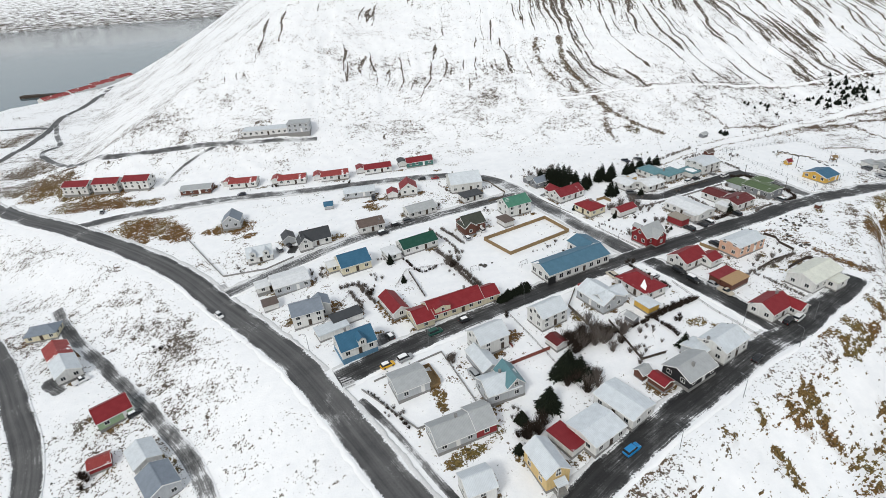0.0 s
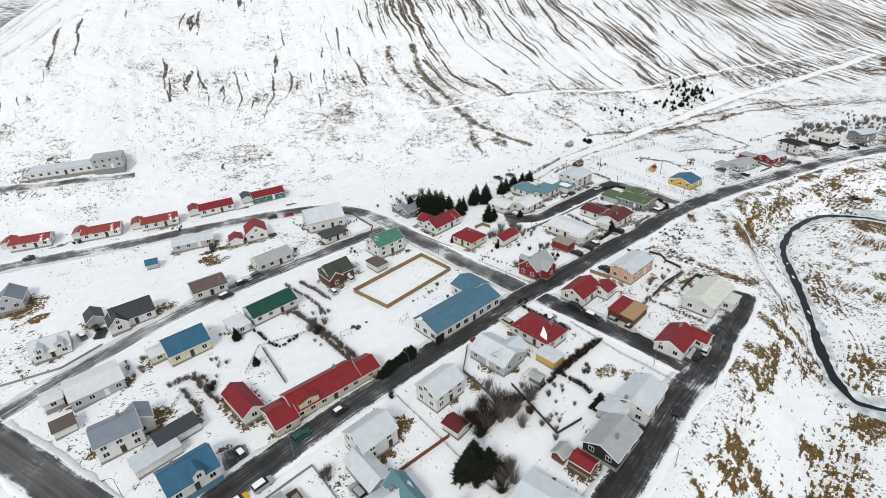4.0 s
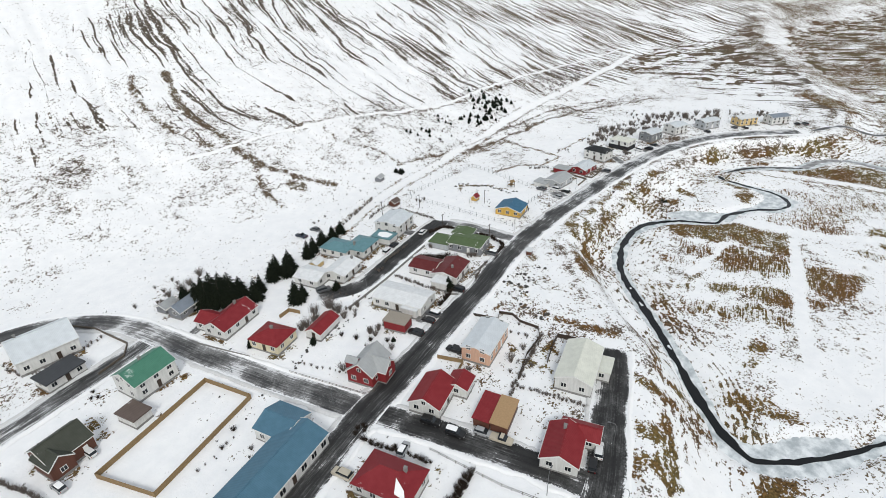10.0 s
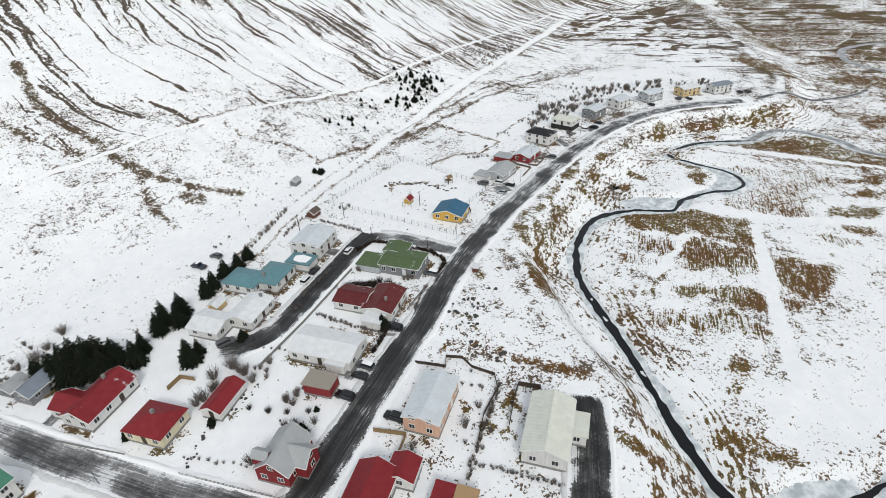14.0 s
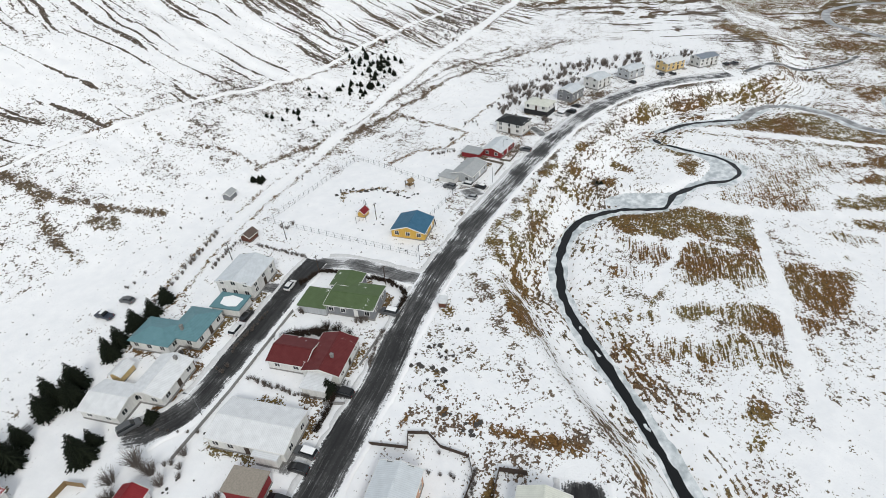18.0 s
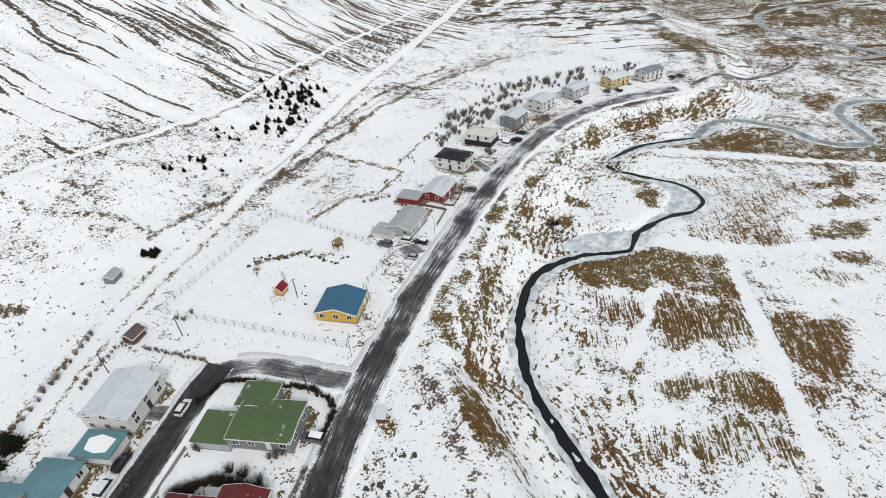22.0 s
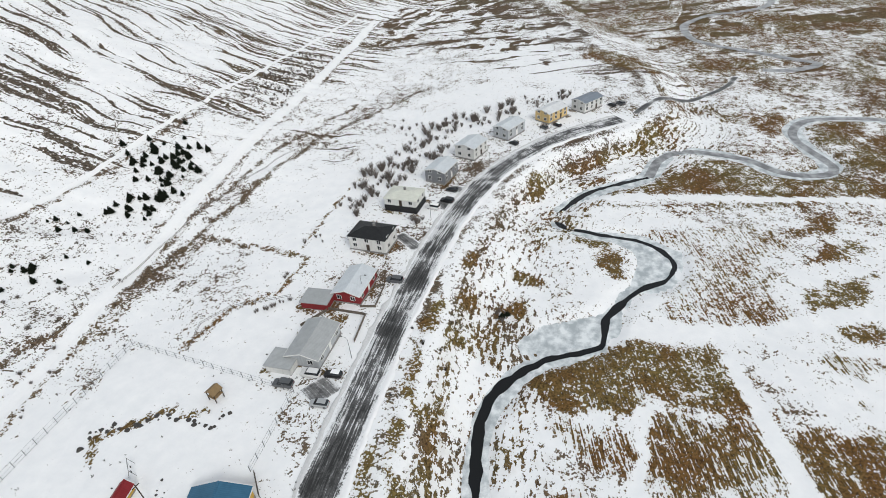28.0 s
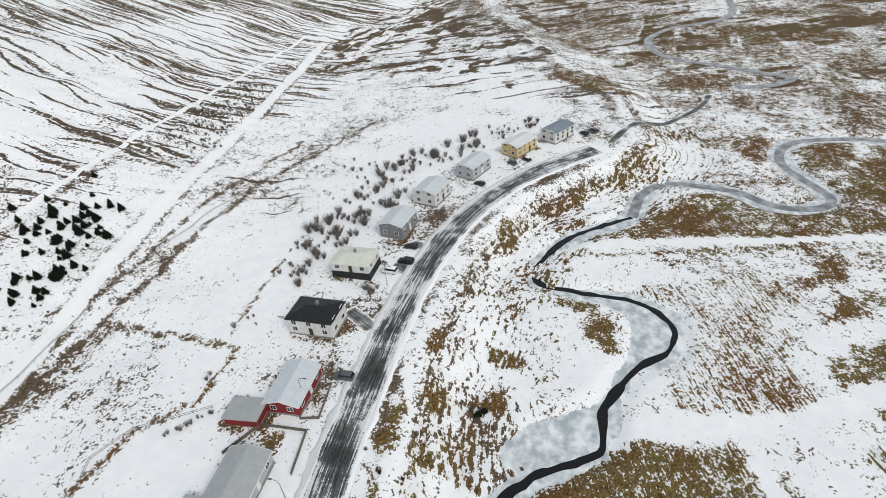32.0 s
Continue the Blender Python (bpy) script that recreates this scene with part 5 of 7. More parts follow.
building("red35", "white garage with a red gabled roof", 68, 194.3, 30, 9.6, 5, 2.6, 1.3, "red", "white", name="garage", category="garage", sides="l", door="l")
building("red36", "long white house with a red roof and a snowy ridge", 49, 213, 30, 14, 8, 3.2, 2.2, "red_snow", "white")
wing("red36", 44.3, 215.2, 120, 8, 6, 3.2, 1.8, "red", "white", door="")
building("shed37", "small grey house with a blue-grey roof beneath the spruces", 39.8, 227.6, 30, 7.6, 5, 2.8, 1.8, "slate_blue", "grey")
building("snowl", "white L-shaped house under deep roof snow", 86, 217, 29, 11, 8, 3.1, 1.2, "snow", "white")
wing("snowl", 76, 219.6, 119, 9.5, 8, 3.0, 1.1, "snow", "white", door="")
building("teal", "white L-shaped house with a teal hipped roof", 98, 226.5, 28, 10.5, 8.4, 3.1, 1.5, "teal", "white", shape="hip")
wing("teal", 91, 230.6, 118, 11, 8, 3.1, 1.4, "teal", "white", shape="hip", door="")
building("tealgarage", "white garage with a flat teal roof and a cap of snow", 107.6, 227.2, 28, 5.4, 8, 2.7, 0, "teal", "white", name="garage", category="garage", shape="flat", windows=False)
building("white49", "two-storey white house with a split pale roof", 115.6, 233, 28, 12, 10.5, 4.8, 1.2, "light", "white", storeys=2)
building("green50", "grey L-shaped house with a moss-green roof", 128.3, 205.2, -62, 13, 9.4, 3.4, 0.5, "olive", "grey")
wing("green50", 131.5, 212.0, 28, 6, 7.5, 3.3, 0.5, "olive", "grey", door="")
wing("green50", 121.8, 212.8, -62, 7.5, 7, 2.8, 0, "olive", "pale_grey", shape="flat", door="", sides="")
building("dred", "white house with an oxblood roof", 112.6, 194.6, 28, 11.5, 8.6, 3.2, 1.2, "dark_red", "white")
wing("dred", 107.9, 202.4, -62, 9.4, 8, 3.0, 1.1, "dark_red", "white", door="")
wing("dred", 105.8, 190.8, 28, 4.5, 5.4, 2.8, 0, "snow", "white", shape="flat", door="", sides="")
building("kinder", "yellow nursery school with a blue roof inside a fenced yard", 161.4, 219, 26, 9.5, 10.8, 3.0, 1.7, "blue", "yellow", name="nursery_school", category="school")
# the curve of the far street
building("grey55", "long grey house with a pale grey roof", 201.5, 231, 13, 12.5, 8.4, 3.2, 1.3, "grey", "pale_grey", group="houses on the far street")
wing("grey55", 193.8, 234, 13, 5.5, 6.4, 2.6, 0, "grey", "white", shape="flat", door="", sides="")
building("red56", "red house with a pale shallow roof", 223.4, 235, 11, 12, 8, 3.2, 1.3, "light", "red", group="houses on the far street")
wing("red56", 214.4, 241, 14, 5.5, 7.6, 2.6, 0, "grey", "red", shape="flat", door="", sides="")
building("black57", "white two-storey house with a black hipped roof", 243, 242.2, -82, 12.4, 8.6, 5.0, 1.5, "black", "white", shape="hip", storeys=2, group="houses on the far street")
building("hip58", "cream house with a dark lower storey and pale roof", 265.4, 244.6, -82, 11.6, 8.6, 4.8, 1.1, "cream", "white", shape="hip", base=2.2, plinth=WALL["black"], group="houses on the far street")
building("grey59", "dark grey two-storey house with a pale roof", 287.3, 242.6, 0, 11, 8, 4.8, 1.0, "light", "grey", storeys=2, group="houses on the far street")
building("wb60", "white two-storey house with a pale roof and a balcony", 307.5, 240.5, -6, 10.8, 8.8, 5.0, 1.1, "light", "white", storeys=2, group="houses on the far street")
building("w61", "pale grey two-storey house with a shallow roof", 328.8, 233.8, -13, 12.4, 7.6, 4.8, 1.0, "light", "pale_grey", storeys=2, group="houses on the far street")
building("cream62", "cream two-storey house with a shallow pale roof", 349.7, 223.2, -21, 12.9, 7.6, 4.8, 1.0, "snow", "pale_yellow", storeys=2, group="houses on the far street")
building("last63", "grey-white house with a blue-grey roof at the street's end", 365.5, 212.4, -24, 12.8, 7.6, 4.8, 1.0, "slate_blue", "white", storeys=2, group="houses on the far street")

# dormers and chimneys
for key, spots in (("cottage_dormer", ((-2.4, -2.3), (2.4, -2.3))), ("bluecorner", ((1.0, -3.0),)), ("reddormer", ((-2.6, 2.6),))):
    h = HOUSES[key]
    roof, wall = {"cottage_dormer": ("light", "white"), "bluecorner": ("blue", "white"), "reddormer": ("grey", "red")}[key]
    eave = {"cottage_dormer": 3.0, "bluecorner": 4.6, "reddormer": 4.0}[key]
    for x, y in spots:
        dormer(h, pose(0, 0, 0), x, y, eave + 0.3, 2.2, 3.0, 0.9, roof, wall, 0 if y < 0 else 180)
h = HOUSES["redlong"]
dormer(h, pose(0, 0, 0), -5.0, -2.2, 3.3, 5.0, 3.4, 0.7, "red", "cream")
for key, x, y, z in (("bluegrey2", 1.5, 0.4, 7.4), ("bluecorner", -2.0, 0.5, 7.6), ("redlong", 4.5, 0.6, 5.8), ("redhip", 3.0, 1.0, 5.6), ("redright", 2.5, 0.3, 5.3), ("red34", 0, 0.2, 5.1), ("red36", 3, 0.6, 5.4),
                     ("dred", -1.5, -1.2, 4.2), ("black64", -1.0, -1.4, 5.0), ("greyblue", 1.0, 1.0, 5.4), ("green38", 0, 0.4, 7.5), ("white65", -5, 1.4, 5.5), ("hip58", 0, 0.8, 5.7), ("black57", 0.5, 0.9, 6.2), ("teal", -3, 0.6, 4.5), ("redgreylong", 1.6, 0.3, 5.5), ("bighall", -4.5, 3, 6.4), ("snowl", 4, -1.0, 4.1)):
    chimney(HOUSES[key], pose(0, 0, 0), x, y, z)
# porch of the yellow house
h = HOUSES["yellow"]
g = Geo().box(-6.6, -1.3, -0.6, -4.75, 1.3, 0.5)
put("porch_step", g.mesh("porch_step", M_CONCRETE), h)
g = Geo().plate([(-6.4, -1.4, 2.9), (-4.7, -1.4, 3.5), (-4.7, 1.4, 3.5), (-6.4, 1.4, 2.9)], 0.12)
put("porch_roof", g.mesh("porch_roof", ROOF["light"]), h)
for sy in (-1.2, 1.2):
    put("porch_post", Geo().box(-6.3, sy - 0.06, 0.5, -6.18, sy + 0.06, 2.9).mesh("porch_post", M_WHITE), h)
    put("porch_rail", Geo().box(-6.28, min(sy, 0.9 * sy), 1.3, -4.8, max(sy, 0.9 * sy), 1.4).mesh("porch_rail", M_WHITE), h)
# entrance recess, its shade put in as a black slab, and banners of snow on the school
h = HOUSES["school"]
put("porch", Geo().box(-13.4, -5.32, 0.2, -10.4, -5.2, 2.9).mesh("porch", M_BLACK), h, label="flat black panel painted as the shade of an entrance recess")
put("roof_snow", Geo().plate([(-13.6, 1.2, 5.50), (-12.6, 0.6, 5.66), (-11.6, 2.6, 5.03), (-13.4, 2.8, 4.96)], 0.1).mesh("roof_snow", M_SNOW), h, label="patch of snow left on the roof")
h = HOUSES["redhip"]
put("roof_snow", Geo().plate([(2.2, -1.2, 5.38), (4.6, -2.6, 4.55), (5.4, -3.9, 3.95), (3.0, -3.6, 4.1)], 0.06).mesh("roof_snow", M_SNOW), h, label="patch of snow left on the roof")
h = HOUSES["tealgarage"]
put("roof_snow", Geo().plate([(-1.6, -2.6, 2.88), (1.2, -2.9, 2.88), (1.9, 0.4, 2.88), (0.9, 2.4, 2.88), (-1.4, 1.9, 2.88), (-2.0, -0.4, 2.88)], 0.06).mesh("roof_snow", M_SNOW), h, label="round patch of snow left on the roof")
# timber deck with a screen
h = HOUSES["greydeck"]
put("deck", Geo().box(4.8, -3.4, -0.4, 7.6, 3.8, 0.5).mesh("deck", M_WOOD), h, label="weathered timber deck")
put("deck_screen", Geo().box(7.5, -3.4, 0.5, 7.6, 3.8, 1.9).mesh("deck_screen", M_WOOD), h)
put("deck_screen", Geo().box(4.8, 3.7, 0.5, 7.6, 3.8, 1.9).mesh("deck_screen", M_WOOD), h)


# the snow has melted off along some walls
def melt_along_walls():
    x, y, bare = GRID["x"], GRID["y"], GRID["bare"]
    near = (x > -190) & (x < 390) & (y > 50) & (y < 290)
    px, py = x[near], y[near]
    gap = np.full(px.shape, 99.0)
    for root in HOUSES.values():
        for part_ in root.children:
            if not part_.name.startswith("wall"):
                continue
            m = root.matrix_basis @ part_.matrix_basis
            xs, ys = [c[0] for c in part_.bound_box], [c[1] for c in part_.bound_box]
            back = m.inverted()
            lx = back[0][0] * px + back[0][1] * py + back[0][3]
            ly = back[1][0] * px + back[1][1] * py + back[1][3]
            dx = np.maximum(np.maximum(min(xs) - lx, lx - max(xs)), 0)
            dy = np.maximum(np.maximum(min(ys) - ly, ly - max(ys)), 0)
            gap = np.minimum(gap, np.hypot(dx, dy))
    melt = 1.05 * sst(3.2, 0.8, gap) * sst(0.5, 0.62, fbm(px / 7, py / 7, 83, 3))
    bare[near] = np.maximum(bare[near], melt)
    GRID["grass"][near] = np.maximum(GRID["grass"][near], 0.8 * melt)
    GRID["mesh"].attributes["bare"].data.foreach_set("value", bare.astype(np.float32))
    GRID["mesh"].attributes["grass"].data.foreach_set("value", GRID["grass"].astype(np.float32))


melt_along_walls()


# ---- trees and bushes ----
def foliage_mat(name, a, b, rough=0.85):
    m, t, p = node_mat(name)
    n = noise_node(t, 2.2, 4, 0.6, coords(t)).outputs["Fac"]
    isl = t.nodes.new("ShaderNodeNewGeometry").outputs["Random Per Island"]
    c = mix(t, calc(t, "ADD", calc(t, "MULTIPLY", n, 0.5), calc(t, "MULTIPLY", isl, 0.5)), a, b)
    link(t, c, p.inputs["Base Color"])
    p.inputs["Roughness"].default_value = rough
    p.inputs["Specular IOR Level"].default_value = 0.15
    return m


M_SPRUCE = foliage_mat("spruce_needles", (0.004, 0.007, 0.005), (0.020, 0.026, 0.014))
M_BARK = plain("grey_brown_bark", (0.07, 0.055, 0.045), 0.9, vary=0.25)
M_TWIG = foliage_mat("bare_twigs", (0.09, 0.078, 0.07), (0.25, 0.215, 0.19))
M_TWIG_DARK = foliage_mat("dark_twigs", (0.02, 0.016, 0.013), (0.07, 0.05, 0.038))
M_STRAW = foliage_mat("withered_grass", (0.10, 0.066, 0.03), (0.25, 0.17, 0.075))


def spruce_meshes(seed, rows=26):
    """A spruce of unit height: trunk, and a crown of many small drooping sprays."""
    r = random.Random(seed)
    trunk = Geo().tube((0, 0, -0.06), (0, 0, 0.97), 0.022, 6, 0.004)
    g = Geo()
    up = Vector((0, 0, 1))
    lean = [r.uniform(0.75, 1.2) for _ in range(7)]
    for k in range(rows):
        h = 0.04 + 0.95 * k / rows
        reach = 0.31 * (1 - h) ** 0.78 + 0.012
        n = max(5, int(22 * (1 - h)) + 4)
        for q in range(n):
            a = 2 * math.pi * (q + r.random()) / n
            L = reach * lean[int(a / 6.284 * 7) % 7] * r.uniform(0.55, 1.2)
            z0 = h + r.uniform(-0.025, 0.025)
            d, s = Vector((math.cos(a), math.sin(a), 0)), Vector((-math.sin(a), math.cos(a), 0))
            droop = r.uniform(0.15, 0.42)
            w = L * 0.11
            root, tip = up * (z0 + 0.015), d * L + up * (z0 - droop * L)
            mid = d * L * 0.5 + up * (z0 - 0.3 * droop * L)
            g.add([root, mid + s * w, tip, mid - s * w, mid + up * 0.01], [(0, 1, 4), (1, 2, 4), (2, 3, 4), (3, 0, 4)])
            for side in (-1, 1):
                for f in (0.35, 0.62, 0.85):
                    b = d * L * (f + r.uniform(-0.1, 0.1)) + up * (z0 - droop * L * f)
                    e = b + (d * 0.7 + s * side).normalized() * L * 0.36 * (1.15 - f) * r.uniform(0.7, 1.3) - up * 0.08 * L
                    m2 = (b + e) / 2
                    g.add([b, m2 + d * w * 0.7, e, m2 - d * w * 0.7 - up * 0.008], [(0, 1, 2), (0, 2, 3)])
    g.tube((0, 0, 0.93), (0, 0, 1.02), 0.006, 4, 0.001)
    return trunk.mesh("trunk", M_BARK), g.mesh("crown", M_SPRUCE)


SPRUCES = [spruce_meshes(s) for s in range(5)]
tree_rng = random.Random(5)


def spruce(x, y, h, label="dark green spruce with snow at its foot", group="", fat=1.0):
    trunk, crown = SPRUCES[tree_rng.randrange(5)]
    root = new("spruce")
    root.matrix_basis = Matrix.Translation((x, y, ground_at(x, y))) @ Matrix.Rotation(tree_rng.uniform(0, 6.3), 4, "Z") @ Matrix.Diagonal((h * fat, h * fat, h, 1))
    tagged(root, label, "tree", group)
    put("trunk", trunk, root)
    put("crown", crown, root)


for x, y, h, fat in ((41, 231.5, 7, 1.5), (44, 229, 8.6, 1.5), (46, 226, 9, 1.5), (48.5, 229.5, 9.6, 1.45), (49.5, 224.5, 8.6, 1.5), (53, 226.5, 9.2, 1.45), (52.5, 222.8, 7.6, 1.5), (50.8, 228, 9.4, 1.5), (46.2, 231, 8.2, 1.5), (55.6, 225.2, 7.4, 1.5), (58.7, 220.9, 7.6, 1.25), (61.5, 224.5, 6.2, 1.2), (66.5, 228, 7, 1.3), (69, 230.5, 7.8, 1.3), (71.5, 227.6, 7.2, 1.3), (73.5, 231, 7.6, 1.3),
                     (81.5, 234.3, 6.6, 1.3), (84.5, 236.5, 6.2, 1.3), (89.5, 239.6, 6, 1.4), (94, 241, 5.4, 1.4), (98.4, 243, 5.2, 1.4), (67.8, 212, 7.6, 1.35), (70.5, 213.5, 5, 1.2), (80.3, 210.5, 3.4, 1.5)):
    spruce(x, y, h, group="spruces behind the gardens", fat=fat)
for x, y, h, fat in ((20.3, 96.2, 7.2, 1.6), (26, 105.4, 8, 1.5), (27.5, 108, 7.4, 1.5), (30, 106, 6.6, 1.5), (31.5, 103.5, 5, 1.3), (59.5, 113, 5.2, 1.35), (-24.1, 166.6, 4.4, 1.3), (-18.4, 154, 3, 1.4), (-52.6, 157.6, 3.4, 1.5), (107, 188.6, 5, 1.3), (13, 92.5, 4, 1.5), (11.5, 84.5, 3, 1.6), (76, 176.3, 2.4, 1.6), (49.5, 200.2, 2.6, 1.5), (63.5, 191, 2.2, 1.8), (80.8, 178.4, 1.6, 1.5)):
    spruce(x, y, h, fat=fat)
for k in range(11):
    q = k / 10
    spruce(12.5 + 9.5 * q, 138.3 + 7 * q + tree_rng.uniform(-0.4, 0.4), tree_rng.uniform(2.4, 4.0), "dense dark conifer of a hedge beside the school yard", "conifer hedge", 1.8)
for cx, cy, sx, sy, n, hh in ((251, 335, 14, 9, 30, (1.3, 3.4)), (241, 327, 10, 8, 24, (1.3, 3.4)), (227, 318, 11, 6, 26, (1.2, 3.0)), (202, 323, 8, 5, 8, (1.0, 2.2)), (187, 312, 12, 7, 13, (1.2, 2.4))):
    for k in range(n):
        x, y = tree_rng.gauss(cx, sx * 0.6), tree_rng.gauss(cy, sy * 0.6)
        spruce(x, y, tree_rng.uniform(*hh), "young dark spruce on the snowy mountain foot", "young spruces on the mountain foot", 1.6)
for x, y, h in ((146, 280.5, 2.4), (147.5, 279, 2.8), (149, 279.5, 2.2), (236.5, 199.5, 2.0), (238, 198.5, 1.6)):
    spruce(x, y, h, "low dark spruce on open snow", fat=1.9)


def bush_mesh(seed, twigs=46, mat=None, spread=0.42):
    """A leafless shrub of unit height: forked thin twigs from one foot."""
    r = random.Random(seed)
    g = Geo()
    for k in range(twigs):
        a, lean = r.uniform(0, 6.28), spread * math.sqrt(r.random())
        base = Vector((0.12 * math.cos(a) * r.random(), 0.12 * math.sin(a) * r.random(), -0.05))
        top = Vector((math.cos(a) * lean, math.sin(a) * lean, r.uniform(0.6, 1.0)))
        fork = base.lerp(top, r.uniform(0.35, 0.6)) + Vector((r.uniform(-0.04, 0.04), r.uniform(-0.04, 0.04), 0))
        g.tube(base, fork, 0.013, 3, 0.009)
        g.tube(fork, top, 0.009, 3, 0.003)
        for q in range(2):
            e = fork + (top - fork) * r.uniform(0.4, 0.9) + Vector((r.uniform(-0.22, 0.22), r.uniform(-0.22, 0.22), r.uniform(0.0, 0.12)))
            g.tube(fork, e, 0.007, 3, 0.003)
    return g.mesh("bare_bush", mat or M_TWIG)


BUSHES = [bush_mesh(s, 46) for s in range(4)]
DARK_BUSHES = [bush_mesh(20 + s, 70, M_TWIG_DARK, 0.5) for s in range(3)]
bush_rng = random.Random(11)


def bush_matrix(x, y, h):
    w = h * bush_rng.uniform(0.9, 1.4)
    return Matrix.Translation((x, y, ground_at(x, y))) @ Matrix.Rotation(bush_rng.uniform(0, 6.3), 4, "Z") @ Matrix.Diagonal((w, w, h, 1))


def bush(x, y, h, dark=False, group=""):
    ob = new("bush", bush_rng.choice(DARK_BUSHES if dark else BUSHES))
    ob.matrix_basis = bush_matrix(x, y, h)
    tagged(ob, "dark leafless garden shrub in the snow" if dark else "grey leafless shrub in the snow", "bush", group)


def joined(name, items, mat, label, category, kind=""):
    """One mesh out of many placed copies: a hedge or a thicket."""
    vs, fs, n = [], [], 0
    for me, m in items:
        co = np.zeros(len(me.vertices) * 3)
        me.vertices.foreach_get("co", co)
        mm = np.array(m)
        vs.append(co.reshape(-1, 3) @ mm[:3, :3].T + mm[:3, 3])
        fs += [tuple(i + n for i in p.vertices) for p in me.polygons]
        n += len(me.vertices)
    me = mesh_of(name, np.concatenate(vs).tolist(), fs, mat)
    return tagged(new(name, me), label, category, kind=kind)


THICKET = []


def scatter(cx, cy, r, n, h, dark=False, group=""):
    for k in range(n):
        x, y, hh = bush_rng.gauss(cx, r * 0.55), bush_rng.gauss(cy, r * 0.55), bush_rng.uniform(0.7, 1.25) * h
        if cx > 235 or cy > 255:
            THICKET.append((bush_rng.choice(DARK_BUSHES if dark else BUSHES), bush_matrix(x, y, hh)))
        else:
            bush(x, y, hh, dark, group)


scatter(32, 116, 4.5, 10, 3.8, True)
scatter(33, 117, 5.5, 9, 4.2)
scatter(39.5, 119, 5.0, 9, 3.6, True)
scatter(41, 118, 6.5, 10, 4.0)
scatter(28, 104, 3, 5, 3.4, True)
scatter(33, 104, 3, 6, 3.6)
scatter(44, 121, 4, 6, 2.0, False)
scatter(47, 113, 5, 7, 1.8, False)
scatter(13, 89, 2.5, 6, 2.0, True)
scatter(12.5, 94, 2, 4, 1.6, False)
scatter(-32, 152, 3, 7, 1.8, False)
scatter(-29, 148, 2, 5, 1.6, True)
scatter(-1.5, 159, 2, 3, 1.4, False)
scatter(-18, 97, 3, 6, 1.2, False)
scatter(-97, 135, 3, 5, 1.4, True)
scatter(50, 119, 6, 8, 1.4, False)
scatter(52, 124, 4, 6, 1.2, False)
scatter(78, 184.5, 2.5, 5, 2.2, False)
scatter(81.5, 186, 1.5, 3, 1.6, False)
scatter(76, 178, 2.5, 5, 2.0, False)
scatter(74.5, 175.5, 2, 4, 2.4, True)
scatter(68.4, 198.5, 1.4, 3, 2.6, False)
scatter(77.5, 197, 2.6, 6, 2.0, False)
scatter(39, 243, 6, 8, 1.6, False)
scatter(36, 238, 4, 5, 1.4, False)
scatter(62.5, 125, 2, 4, 1.4, True)
scatter(-97, 92, 3, 8, 1.6, True)
scatter(-30, 157, 3, 5, 1.4, False)
scatter(96, 212, 1.5, 3, 1.2, False)
scatter(90, 221, 2.5, 4, 1.2, False)
scatter(92, 223.5, 2, 3, 1.4, False)
scatter(271, 264, 5, 10, 1.8, False)
scatter(286, 261, 5, 9, 1.8, False)
scatter(260, 263, 4, 6, 1.5, False)
scatter(239, 261, 3, 4, 1.5, False)
scatter(320, 273, 8, 10, 1.6, False)
scatter(312, 261, 7, 12, 1.7, False)
scatter(330, 260, 7, 12, 1.7, False)
scatter(334, 251, 5, 9, 1.8, False)
scatter(366, 235, 6, 10, 2.0, False)
scatter(377, 226, 5, 8, 2.0, True)
scatter(262, 249, 2.5, 4, 1.6, False)
scatter(258, 237, 2.5, 5, 2.0, False)
scatter(349, 243, 5, 8, 1.8, False)
scatter(300, 262, 5, 8, 1.5, False)
scatter(290, 258, 3, 6, 2.2, True)
scatter(248, 246, 2, 3, 1.2, False)
scatter(222, 254, 3, 3, 1.2, False)
scatter(98, 256, 4, 4, 1.0, False)
scatter(110, 265, 8, 5, 0.9, False)
scatter(170, 285, 14, 8, 1.0, True)
scatter(180, 300, 14, 8, 0.9, True)
scatter(137, 248, 2, 3, 1.4, False)
scatter(125, 200, 1.5, 4, 1.6, False)
scatter(119, 212.5, 1.5, 4, 1.5, False)
scatter(238, 200, 2, 4, 1.2, True)
scatter(212, 206, 5, 5, 1.0, True)
scatter(110, 159.5, 3, 5, 1.1, False)
scatter(99, 151, 3, 6, 1.2, False)
scatter(88, 156, 2.5, 4, 1.2, False)
scatter(58, 156, 2.5, 5, 1.1, True)
scatter(62.5, 148.2, 1.5, 3, 1.2, True)
scatter(13.5, 131, 1.5, 3, 1.6, True)
scatter(-82, 183, 3, 5, 1.4, False)
scatter(-84, 175, 3, 4, 1.2, False)
scatter(-28, 170, 2, 3, 1.2, False)
scatter(1, 171, 3, 4, 1.4, False)
scatter(-8, 214, 3, 4, 1.2, True)
scatter(-88, 246, 3, 3, 1.4, True)
scatter(-51, 248, 3, 3, 1.4, True)
scatter(14, 205, 2, 3, 1.0, True)
